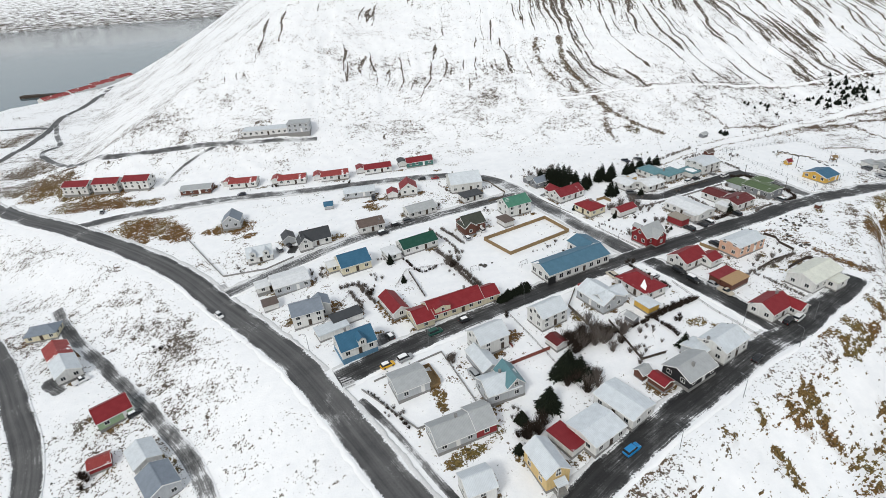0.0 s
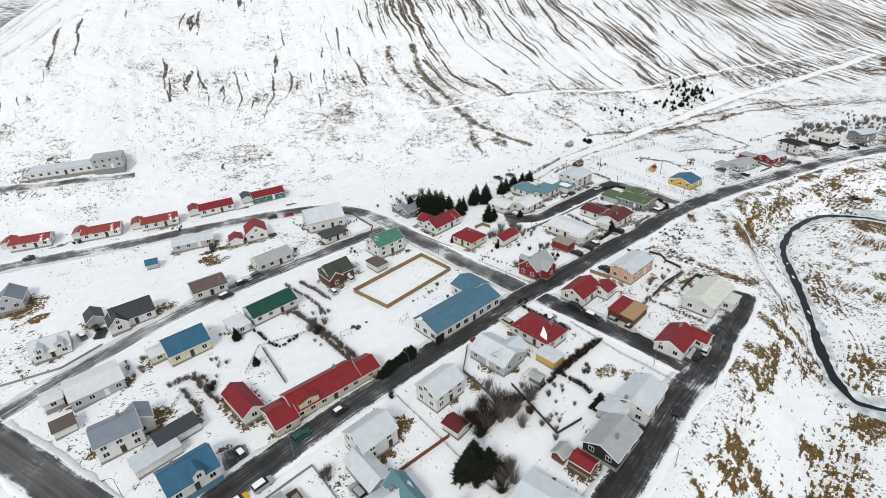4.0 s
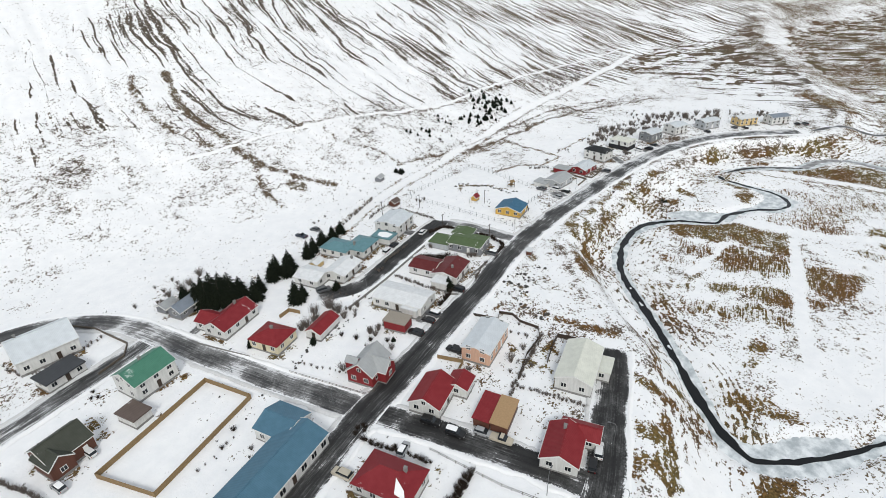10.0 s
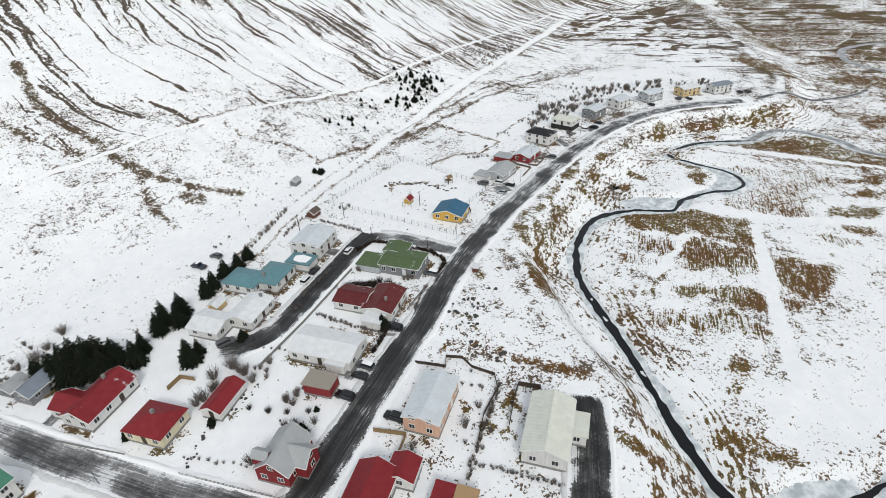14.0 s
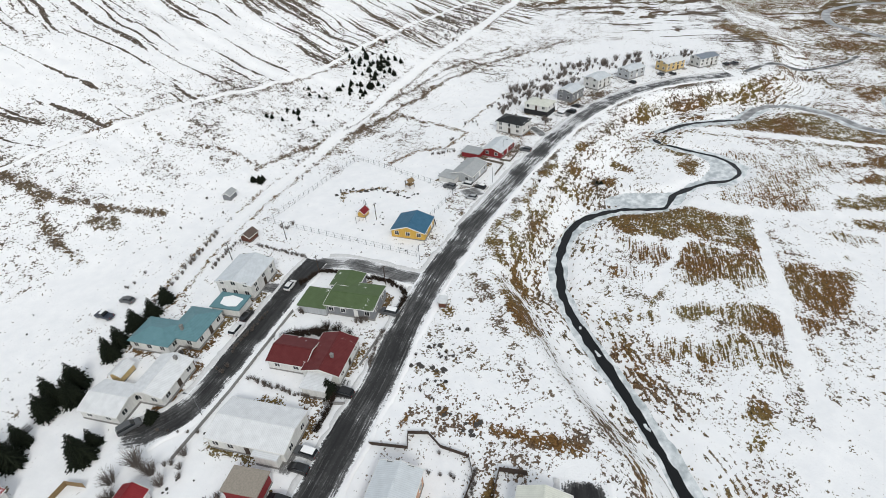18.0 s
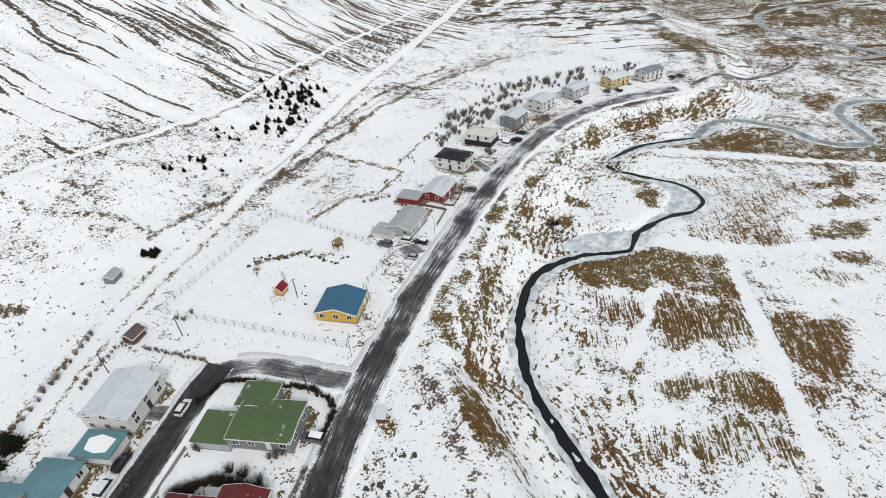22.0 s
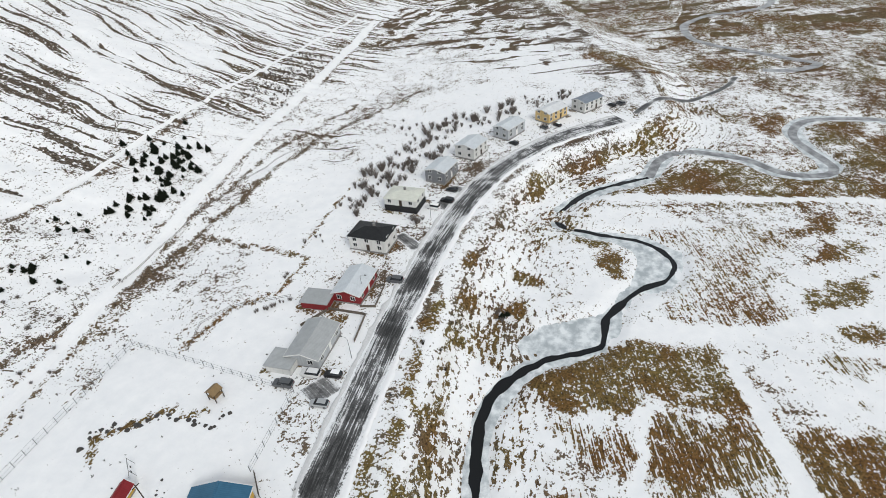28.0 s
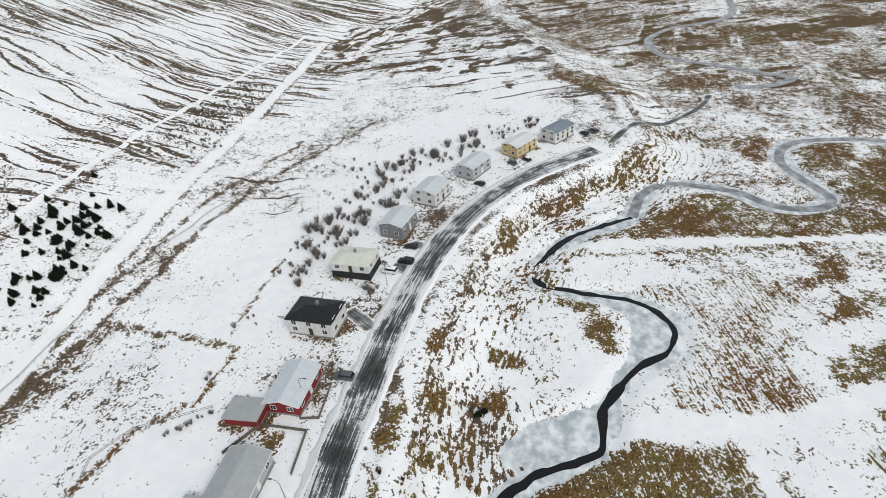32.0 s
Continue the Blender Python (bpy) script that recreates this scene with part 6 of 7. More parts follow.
# garden birches and shrubs seen one by one
for x, y, h in ((65, 198.3, 3.6), (63.3, 198.2, 3.2), (73.9, 203, 4.2), (74.4, 200.7, 3.6), (75.1, 199, 3.8), (75.1, 195.6, 3.0), (69.4, 202.8, 3.4), (48.6, 245.6, 3.2), (41.6, 239.4, 3.4), (37.8, 238.8, 2.8), (44.5, 242, 2.6), (65, 176.4, 3.0), (68.3, 175.2, 2.6), (70.3, 173, 2.2), (73.3, 174.6, 2.4), (99.7, 153, 3.4), (105.4, 154.5, 2.4), (106.4, 151.7, 2.0)):
    bush(x, y, h)
for x, y, h in ((70.8, 188.9, 1.5), (73.3, 185.2, 1.7), (76, 182.1, 1.6), (79.3, 179, 1.6), (112, 206, 2.2), (118.4, 204.2, 2.4), (119.4, 201.5, 2.4), (119.9, 198.2, 2.2), (36.9, 174.3, 1.4), (38.2, 166.8, 1.3), (33.3, 170.9, 1.2)):
    bush(x, y, h, True)
scatter(14.5, 90, 2.5, 10, 3.0, True)
scatter(-3, 113.7, 2, 6, 2.0)
scatter(-49, 163.5, 3, 8, 1.6)
scatter(36.5, 232, 3, 6, 2.6)
scatter(-3, 165, 3, 8, 2.4)
scatter(-1, 162, 2, 5, 2.0, True)
scatter(128, 181, 4, 6, 0.8, True)
scatter(122, 173, 4, 6, 0.8, True)
# thickets of birch scrub on the slope
for k in range(230):
    q, w = bush_rng.random(), bush_rng.random()
    THICKET.append((bush_rng.choice(BUSHES), bush_matrix(305 + 70 * q + bush_rng.gauss(0, 3), 332 + 26 * q + w * (22 - 4 * q), bush_rng.uniform(0.7, 1.7))))
for cx, cy in ((308, 263), (338, 252), (279, 266), (279, 256), (260, 258), (301, 252), (352, 244), (325, 262)):
    for k in range(9):
        THICKET.append((bush_rng.choice(BUSHES), bush_matrix(bush_rng.gauss(cx, 5.5), bush_rng.gauss(cy, 2.6), bush_rng.uniform(2.0, 4.2))))
for k in range(150):
    x, y = bush_rng.uniform(90, 235), bush_rng.uniform(268, 330)
    THICKET.append((bush_rng.choice(BUSHES + DARK_BUSHES), bush_matrix(x, y, bush_rng.uniform(0.35, 0.9))))
joined("scrub", THICKET, M_TWIG, "leafless birch scrub scattered over the snowy slope", "scrub", "stuff")


def bush_row(pts, gap, h, dark=False, group="hedge shrubs"):
    items = []
    for x, y in spline(pts, gap * 0.75):
        items.append((bush_rng.choice(DARK_BUSHES if dark else BUSHES), bush_matrix(x + bush_rng.gauss(0, 0.2), y + bush_rng.gauss(0, 0.2), bush_rng.uniform(0.75, 1.25) * h)))
    joined("hedge", items, M_TWIG_DARK if dark else M_TWIG, "dark leafless hedge along a garden edge" if dark else "grey leafless hedge along a garden edge", "hedge")


bush_row([(-7.6, 173.4), (1.4, 159.2), (8.5, 145.4)], 0.8, 1.7)
bush_row([(-39.9, 152), (-34.4, 153.1), (-27.1, 142.1)], 0.9, 1.6)
bush_row([(-19.4, 168.9), (-13.1, 159.7), (-7.7, 161.6)], 1.0, 1.1, True)
bush_row([(54.3, 125.8), (63, 130), (71.7, 133.9)], 0.9, 1.3, True)
bush_row([(-5.3, 190), (-1, 184), (3, 177.6)], 1.0, 1.4)
bush_row([(91.7, 144.5), (102, 150), (113.2, 155.4)], 1.1, 1.2)
bush_row([(58.8, 128.8), (64, 131.5), (70.2, 133.9)], 1.0, 1.3, True)
bush_row([(-3, 166), (4, 151), (11, 138.5)], 1.1, 1.5, False)
bush_row([(-10, 190), (-2, 178), (1, 170)], 1.3, 1.3, False)
bush_row([(71, 134), (64, 130), (56, 126), (43, 120)], 1.0, 1.2, True)
bush_row([(56, 126), (60, 118)], 0.9, 1.2, True)
bush_row([(95, 146), (103, 131.5)], 0.9, 1.0, False)
bush_row([(94, 244), (104, 249.5), (113, 255), (122, 261)], 2.6, 1.7, False)
bush_row([(112, 246), (118, 249.5), (124, 252.5)], 1.6, 1.3, False)
bush_row([(126.5, 246), (132, 231)], 0.9, 1.1, False)
bush_row([(124, 222), (131, 222), (135.5, 214), (139.5, 205.5), (138.5, 199), (133, 196)], 0.6, 1.3, True)
bush_row([(126, 193.5), (117, 188)], 0.9, 1.1, False)
bush_row([(98, 205), (104, 190)], 0.9, 1.3, False)
bush_row([(110, 208.5), (116, 204), (119, 196)], 0.7, 2.2, True)
bush_row([(100, 183.5), (108, 187.5)], 0.8, 1.5, True)
bush_row([(58, 154.5), (66, 141)], 0.9, 1.2, True)
bush_row([(-25, 104), (-14, 92.5)], 1.2, 0.9, True)
bush_row([(-36, 149), (-31, 140)], 1.0, 1.6, False)
bush_row([(-6, 235), (2, 224), (18, 229)], 1.4, 1.0, False)
bush_row([(100, 214.5), (112, 219.5)], 1.0, 0.9, False)
bush_row([(66, 173.5), (56, 187)], 2.2, 0.8, False)
bush_row([(28, 168), (36, 172)], 2.0, 0.8, False)
bush_row([(205, 253), (213, 248)], 1.3, 1.2, False)
bush_row([(88, 196), (80, 207)], 2.5, 0.9, False)


# ---- fences and walls ----
def fence_run(name, label, pts, gap, height_, mat, style, group="", thick=0.08):
    """A fence along pts: posts, and boards, rails or wires between them."""
    line = []
    for a, b in zip(pts, pts[1:]):
        d = math.hypot(b[0] - a[0], b[1] - a[1])
        n = max(1, round(d / gap))
        line += [(a[0] + (b[0] - a[0]) * k / n, a[1] + (b[1] - a[1]) * k / n) for k in range(n)]
    line.append(pts[-1])
    base = [Vector((x, y, ground_at(x, y))) for x, y in line]
    root = new(name)
    root.location = base[0]
    tagged(root, label, "wall" if style == "wall" else "fence", group)
    o = base[0]
    up = Vector((0, 0, 1))
    post_me = Geo().box(-thick / 2, -thick / 2, -0.5, thick / 2, thick / 2, height_ + 0.05).mesh("post", mat)
    if style != "wall":
        for p in base:
            put("post", post_me, root, Matrix.Translation(p - o))
    for a, b in zip(base, base[1:]):
        a, b = a - o, b - o
        d = (b - a)
        s = Vector((-d.y, d.x, 0)).normalized()
        def slab(z0, z1, w, name, m2=None):
            v = []
            for e in (a, b):
                v += [e + up * z0 + s * w, e + up * z0 - s * w, e + up * z1 - s * w, e + up * z1 + s * w]
            put(name, mesh_of(name, v, [(0, 1, 2, 3), (7, 6, 5, 4), (0, 4, 5, 1), (1, 5, 6, 2), (2, 6, 7, 3), (3, 7, 4, 0)], m2 or mat), root)
        if style == "board":
            slab(0.05, height_, 0.03, "board_panel")
        elif style == "wall":
            slab(-0.6, height_, 0.1, "wall_section")
        elif style == "wire":
            for z in (0.15, height_ * 0.5, height_):
                slab(z - 0.012, z + 0.012, 0.012, "wire")
        elif style == "picket":
            for z in (0.35, height_ - 0.1):
                slab(z - 0.04, z + 0.04, 0.02, "rail")
    return root


M_FENCE_GREY = plain("grey_weathered_boards", (0.15, 0.125, 0.10), 0.9, vary=0.3)
M_GALV = plain("galvanised_steel", (0.17, 0.175, 0.18), 0.5, 0.4)
M_RED_FENCE = plain("red_stained_boards", (0.20, 0.05, 0.035), 0.8, vary=0.25)
fence_run("board_fence", "weathered yellow-brown board fence round the snowy ball court", [(10.8, 179.2), (19.4, 167.2), (43.3, 181.4), (36.3, 193.7), (10.8, 179.2)], 2.4, 1.5, M_WOOD, "board")
fence_run("wire_fence", "tall wire fence round the nursery school yard", [(135.4, 255.3), (152.6, 209.0)], 2.6, 1.7, M_GALV, "wire", "nursery fence", 0.09)
fence_run("wire_fence", "tall wire fence round the nursery school yard", [(152.6, 209), (155, 210.5)], 2.6, 1.7, M_GALV, "wire", "nursery fence", 0.09)
fence_run("wire_fence", "tall wire fence round the nursery school yard", [(171, 221), (189, 226.5), (183.8, 270.7), (135.4, 255.3)], 2.6, 1.7, M_GALV, "wire", "nursery fence", 0.09)
for label, pts, gap, hh, mat, style in (
    ("low fence along the lower street", [(68, 143.5), (74, 128), (78, 120.5), (81, 114.5)], 2.2, 0.9, M_FENCE_GREY, "picket"),
    ("dark wooden garden fence between two plots", [(104.6, 173.7), (108.6, 167.7), (110.9, 169.9), (113.3, 166.9), (112.7, 163.3), (114.6, 158.1), (112, 155), (104.7, 152.4), (97, 147.5)], 1.8, 0.95, M_DARKWOOD, "board"),
    ("brown board fence beside the drive", [(86, 165.5), (90, 160), (83, 156)], 2.2, 1.3, M_WOOD, "board"),
    ("grey picket fence along the cross street", [(54, 184), (65, 165.8), (67.5, 165.5), (78, 171)], 2.0, 0.8, M_FENCE_GREY, "picket"),
    ("low concrete wall along the cross street", [(38.5, 210.5), (48, 196)], 3.0, 0.5, M_CONCRETE, "wall"),
    ("low concrete wall round a corner garden", [(-27, 105), (-12, 92), (3, 98), (-6, 117), (-24, 107.5)], 3.0, 0.5, M_CONCRETE, "wall"),
    ("red-stained board fence between gardens", [(9, 109), (24, 115.5)], 2.2, 1.2, M_RED_FENCE, "board"),
    ("dark fence round a far garden", [(206, 239), (214, 236.5), (216, 227), (207, 224)], 2.4, 0.9, M_FENCE_GREY, "board"),
    ("dark fence round a far garden", [(226, 231), (228, 229), (219.5, 226.5), (218, 230)], 2.4, 0.8, M_FENCE_GREY, "board"),
    ("dark timber fence between two back gardens", [(-21, 151), (-18, 161), (-3, 163.5), (10, 138)], 2.4, 0.8, M_FENCE_GREY, "picket"),
    ("tall brown board fence in a back garden", [(-17, 160), (-11, 144)], 2.4, 1.0, M_DARKWOOD, "board"),
    ("grey garden fence above the main road", [(-44, 128.5), (-36, 149)], 2.4, 0.9, M_FENCE_GREY, "picket"),
    ("low concrete wall beside the second street", [(-114, 202), (-87, 170), (-71, 171.5), (-62, 178)], 3.0, 0.6, M_CONCRETE, "wall"),
    ("dark timber fence between long gardens", [(43, 126), (47, 109), (54, 111)], 2.4, 0.9, M_DARKWOOD, "board"),
    ("grey garden fence in the middle of the block", [(15, 131), (20, 120), (25, 109), (29, 101)], 2.4, 0.9, M_FENCE_GREY, "picket"),
    ("low dark wall round the hall garden", [(9.4, 243.5), (17.2, 235.3), (23.5, 222), (21.9, 217), (15.5, 213.4)], 2.4, 0.7, M_FENCE_GREY, "wall"),
    ("dark timber screen behind the cream-roofed house", [(106.5, 147), (113, 151), (116, 152.4), (118.6, 148.4)], 1.8, 1.4, M_DARKWOOD, "board"),
    ("low concrete wall between street and gardens", [(78.8, 199), (94.1, 205), (116.7, 215.2)], 3.0, 0.7, M_CONCRETE, "wall"),
    ("low concrete wall along the high street", [(104.6, 187.6), (107.4, 184.2)], 2.0, 0.7, M_CONCRETE, "wall"),
    ("low concrete wall along the high street", [(115.9, 189.6), (126.1, 193.6)], 2.5, 0.6, M_CONCRETE, "wall"),
    ("grey garden fence behind the pale grey house", [(37, 143), (33, 134), (38, 121)], 2.4, 1.1, M_FENCE_GREY, "board"),
    ("brown board fence in front of tall white houses", [(9, 128), (14, 117)], 2.2, 1.0, M_RED_FENCE, "board"),
    ("wire stock fence across the far slope", [(188, 257), (196, 262), (204, 260), (214, 249)], 3.5, 0.9, M_FENCE_GREY, "picket"),
    ("old fence along the mountain foot", [(195, 292.6), (232, 303), (281, 305), (335, 300)], 5.0, 0.8, M_FENCE_GREY, "picket"),
    ("curved board screen round a hot tub", [(60.5, 207), (64, 208.5), (66, 205.5)], 1.6, 1.3, M_WOOD, "board"),
    ("board fence beside the nursery school", [(168, 216), (171, 220)], 1.8, 1.2, M_DARKWOOD, "board"),
):
    fence_run("garden_fence" if style != "wall" else "garden_wall", label, pts, gap, hh, mat, style)

# ---- cars ----
M_TYRE = plain("black_tyre_rubber", (0.012, 0.012, 0.012), 0.8)
M_RIM = plain("grey_wheel_rim", (0.3, 0.3, 0.31), 0.35, 0.7)
M_LAMP_RED = plain("red_tail_lamp", (0.3, 0.01, 0.01), 0.3)
M_LAMP_CLEAR = plain("clear_head_lamp", (0.7, 0.7, 0.7), 0.15)
PAINT = {k: plain(k + "_car_paint", c, 0.28, 0.0, 0.03) for k, c in (("white", (0.72, 0.72, 0.72)), ("silver", (0.38, 0.39, 0.40)), ("black", (0.012, 0.012, 0.013)), ("grey", (0.09, 0.095, 0.10)), ("yellow", (0.75, 0.42, 0.02)), ("red", (0.25, 0.012, 0.015)), ("blue", (0.015, 0.22, 0.50)), ("green", (0.012, 0.08, 0.06)), ("beige", (0.5, 0.45, 0.36)), ("navy", (0.02, 0.028, 0.045)))}


def loft(sections):
    """A closed skin through cross sections (x, half width low, half width high, z low, z high)."""
    v, f = [], []
    for x, w0, w1, z0, z1 in sections:
        v += [(x, -w0, z0), (x, -w0 * 1.02, (z0 * 0.4 + z1 * 0.6)), (x, -w1, z1), (x, w1, z1), (x, w0 * 1.02, (z0 * 0.4 + z1 * 0.6)), (x, w0, z0)]
    n = len(sections)
    for k in range(n - 1):
        a, b = 6 * k, 6 * k + 6
        f += [(a + q, a + (q + 1) % 6, b + (q + 1) % 6, b + q) for q in range(6)]
    f += [tuple(range(5, -1, -1)), tuple(range(6 * n - 6, 6 * n))]
    return v, f


CAR_SHAPES = {
    "hatch": ([(-2.0, 0.74, 0.7, 0.4, 0.85), (-1.85, 0.82, 0.76, 0.28, 0.98), (-0.9, 0.85, 0.78, 0.25, 0.96), (0.8, 0.85, 0.78, 0.25, 0.93), (1.75, 0.82, 0.7, 0.28, 0.78), (2.05, 0.72, 0.62, 0.38, 0.62)],
              [(-1.9, 0.72, 0.6, 0.95, 1.0), (-1.55, 0.74, 0.6, 0.94, 1.42), (-0.4, 0.76, 0.62, 0.94, 1.47), (0.3, 0.75, 0.6, 0.93, 1.42), (1.05, 0.72, 0.6, 0.9, 0.95)], 0.31, 1.28),
    "suv": ([(-2.25, 0.8, 0.76, 0.5, 1.0), (-2.1, 0.88, 0.84, 0.38, 1.12), (-0.9, 0.92, 0.86, 0.36, 1.12), (0.9, 0.92, 0.86, 0.36, 1.1), (2.0, 0.9, 0.8, 0.38, 1.0), (2.3, 0.8, 0.7, 0.46, 0.8)],
            [(-2.15, 0.8, 0.7, 1.1, 1.2), (-1.95, 0.82, 0.7, 1.1, 1.72), (-0.3, 0.84, 0.72, 1.1, 1.78), (0.5, 0.82, 0.7, 1.1, 1.74), (1.15, 0.78, 0.66, 1.08, 1.14)], 0.38, 1.42),
    "pickup": ([(-2.5, 0.86, 0.84, 0.5, 1.0), (-2.4, 0.9, 0.86, 0.42, 1.05), (-0.6, 0.92, 0.86, 0.4, 1.05), (0.9, 0.92, 0.86, 0.4, 1.08), (2.2, 0.9, 0.8, 0.42, 0.98), (2.5, 0.8, 0.7, 0.5, 0.8)],
               [(-0.65, 0.8, 0.7, 1.05, 1.62), (-0.3, 0.82, 0.7, 1.06, 1.72), (0.5, 0.82, 0.7, 1.06, 1.7), (1.15, 0.78, 0.66, 1.06, 1.12)], 0.38, 1.55),
}
CAR_MESH = {}


def car_parts(shape, paint):
    if (shape, paint) not in CAR_MESH:
        body, cabin, r, wx = CAR_SHAPES[shape]
        roof = [(x, w1 * 1.0, w1 * 0.96, z1 - 0.06, z1 + 0.02) for x, w0, w1, z0, z1 in cabin[1:-1]]
        wheel = Geo().tube((0, -0.1, 0), (0, 0.1, 0), r, 14).mesh("wheel", M_TYRE)
        rim = Geo().tube((0, -0.11, 0), (0, 0.11, 0), r * 0.6, 10).mesh("rim", M_RIM)
        front, back = body[-1], body[0]
        hl = Geo().box(front[0] - 0.2, -0.09, front[3] + 0.1, front[0] + 0.02, 0.09, front[4] + 0.04).mesh("headlight", M_LAMP_CLEAR)
        tl = Geo().box(back[0] - 0.02, -0.07, back[3] + 0.2, back[0] + 0.14, 0.07, back[4]).mesh("tail_light", M_LAMP_RED)
        CAR_MESH[shape, paint] = (mesh_of("body", *loft(body), PAINT[paint]), mesh_of("cabin_glass", *loft(cabin), M_WINDOW), mesh_of("roof_panel", *loft(roof), PAINT[paint]),
                                  mesh_of("roof_snow", *loft([(x, w * 0.95, w * 0.8, z1 + 0.0, z1 + 0.14) for x, w, _, z0, z1 in roof]), M_SNOW), wheel, rim, hl, tl)
    return CAR_MESH[shape, paint]


def street_turn(x, y):
    """The direction in degrees of the street nearest to a place, and its distance."""
    best = (1e9, 0)
    for pts in STREET_LINES:
        for (ax, ay), (bx, by) in zip(pts, pts[1:]):
            ux, uy = bx - ax, by - ay
            k = min(1, max(0, ((x - ax) * ux + (y - ay) * uy) / (ux * ux + uy * uy)))
            d = math.hypot(x - ax - k * ux, y - ay - k * uy)
            if d < best[0]:
                best = (d, math.degrees(math.atan2(uy, ux)))
    return best


COLOUR_WORD = {"black": "black", "grey": "dark grey"}


def car(x, y, shape, paint, turn=None, snow=False):
    d, along = street_turn(x, y)
    if turn is None:
        turn = along if d < 5.0 else along + 90
    root = new("car")
    lift = 0.19 if d < 3.8 else 0.05
    root.matrix_basis = pose(x, y, ground_at(x, y) + lift, 0, 0, turn)
    tagged(root, "parked %s %s on %s" % (COLOUR_WORD.get(paint, paint), {"hatch": "hatchback car", "suv": "off-road car", "pickup": "pickup truck"}[shape], "the wet street" if d < 4 else "a snowy drive"), "car")
    body, glass, roof, cap, wheel, rim, hl, tl = car_parts(shape, paint)
    put("body", body, root)
    put("cabin_glass", glass, root)
    put("roof_panel", roof, root)
    if snow:
        put("roof_snow", cap, root, label="cap of snow on the roof")
    r, wx = CAR_SHAPES[shape][2:]
    for sx in (-1, 1):
        for sy in (-1, 1):
            w = put("wheel", wheel, root, pose(sx * wx, sy * 0.78, r))
            put("rim", rim, w)
    for sy in (-0.6, 0.6):
        put("headlight", hl, root, pose(0, sy, 0))
        put("tail_light", tl, root, pose(0, sy, 0))


for x, y, shape, paint in ((-20.7, 112.6, "hatch", "yellow"), (-16, 114.9, "suv", "silver"), (-7.7, 125, "suv", "green"), (1.5, 130, "hatch", "black"), (-79.2, 144.5, "hatch", "white"), (35.9, 81.9, "suv", "blue"), (75.6, 106.2, "hatch", "black"), (2.5, 107.8, "suv", "silver"), (-21, 124.6, "hatch", "black"), (91.5, 120.3, "suv", "black"), (95, 121.6, "suv", "white"), (-101.5, 239.6, "hatch", "navy"), (-166, 231.5, "hatch", "grey"), (-93.3, 110.6, "hatch", "black"),
                           (72.3, 149.2, "suv", "black"), (74.6, 143.4, "suv", "black"), (79.4, 139.9, "hatch", "silver"), (81.3, 136, "pickup", "beige"), (50.6, 149.2, "suv", "beige"), (40, 143.3, "suv", "red"), (-14.4, 243.4, "hatch", "black"), (-8, 243.4, "hatch", "red"), (10.5, 186.9, "hatch", "white"), (4.5, 181.1, "hatch", "silver"), (-19, 199, "suv", "grey"), (-24, 196.2, "hatch", "black"), (-28.5, 189.5, "suv", "black"),
                           (87.2, 176.9, "suv", "black"), (93, 179.4, "hatch", "black"), (95.7, 180.9, "suv", "grey"), (91.1, 164.9, "suv", "black"), (104.3, 219.6, "suv", "white"), (108.3, 222, "hatch", "black"), (121.6, 223.4, "hatch", "white"), (131.4, 196.9, "suv", "grey"), (108.8, 186.3, "suv", "black"), (76.4, 211.6, "suv", "grey"), (85.6, 249.2, "pickup", "navy"), (91.7, 250.8, "hatch", "grey"),
                           (194.4, 226.4, "suv", "white"), (196.4, 221.9, "hatch", "black"), (189.6, 229.8, "suv", "grey"), (188.7, 219.5, "hatch", "silver"), (230.4, 227.3, "suv", "grey"), (267.1, 235.4, "suv", "white"), (272.4, 233, "suv", "black"), (279.4, 234.8, "hatch", "black"), (320.4, 228.6, "hatch", "black"), (342.6, 218.4, "hatch", "black"), (338.6, 222.6, "hatch", "grey"), (371, 203, "hatch", "black"), (374, 200, "suv", "grey"), (-117.5, 125.5, "pickup", "white"), (63.5, 146.8, "hatch", "silver"), (-66, 187, "hatch", "black"), (-69, 184, "suv", "grey"), (48.5, 139.4, "hatch", "silver"), (-36, 224.5, "suv", "black")):
    car(x, y, shape, paint, snow=(hash((round(x), paint[0] == "s")) % 3 == 0))

# ---- street furniture ----
def lamp_post(x, y, turn, h=6.5):
    root = new("street_lamp")
    root.matrix_basis = pose(x, y, ground_at(x, y), 0, 0, turn)
    tagged(root, "grey steel street lamp leaning out over the road", "street lamp", "street lamps")
    put("pole", Geo().tube((0, 0, -0.5), (0, 0, h - 0.8), 0.08, 8, 0.05).mesh("pole", M_GALV), root)
    put("arm", Geo().tube((0, 0, h - 0.85), (0.35, 0, h - 0.2), 0.045, 6).tube((0.35, 0, h - 0.2), (1.3, 0, h), 0.04, 6).mesh("arm", M_GALV), root)
    put("lamp_head", Geo().box(1.2, -0.14, h - 0.08, 1.85, 0.14, h + 0.06).mesh("lamp_head", M_GALV), root)


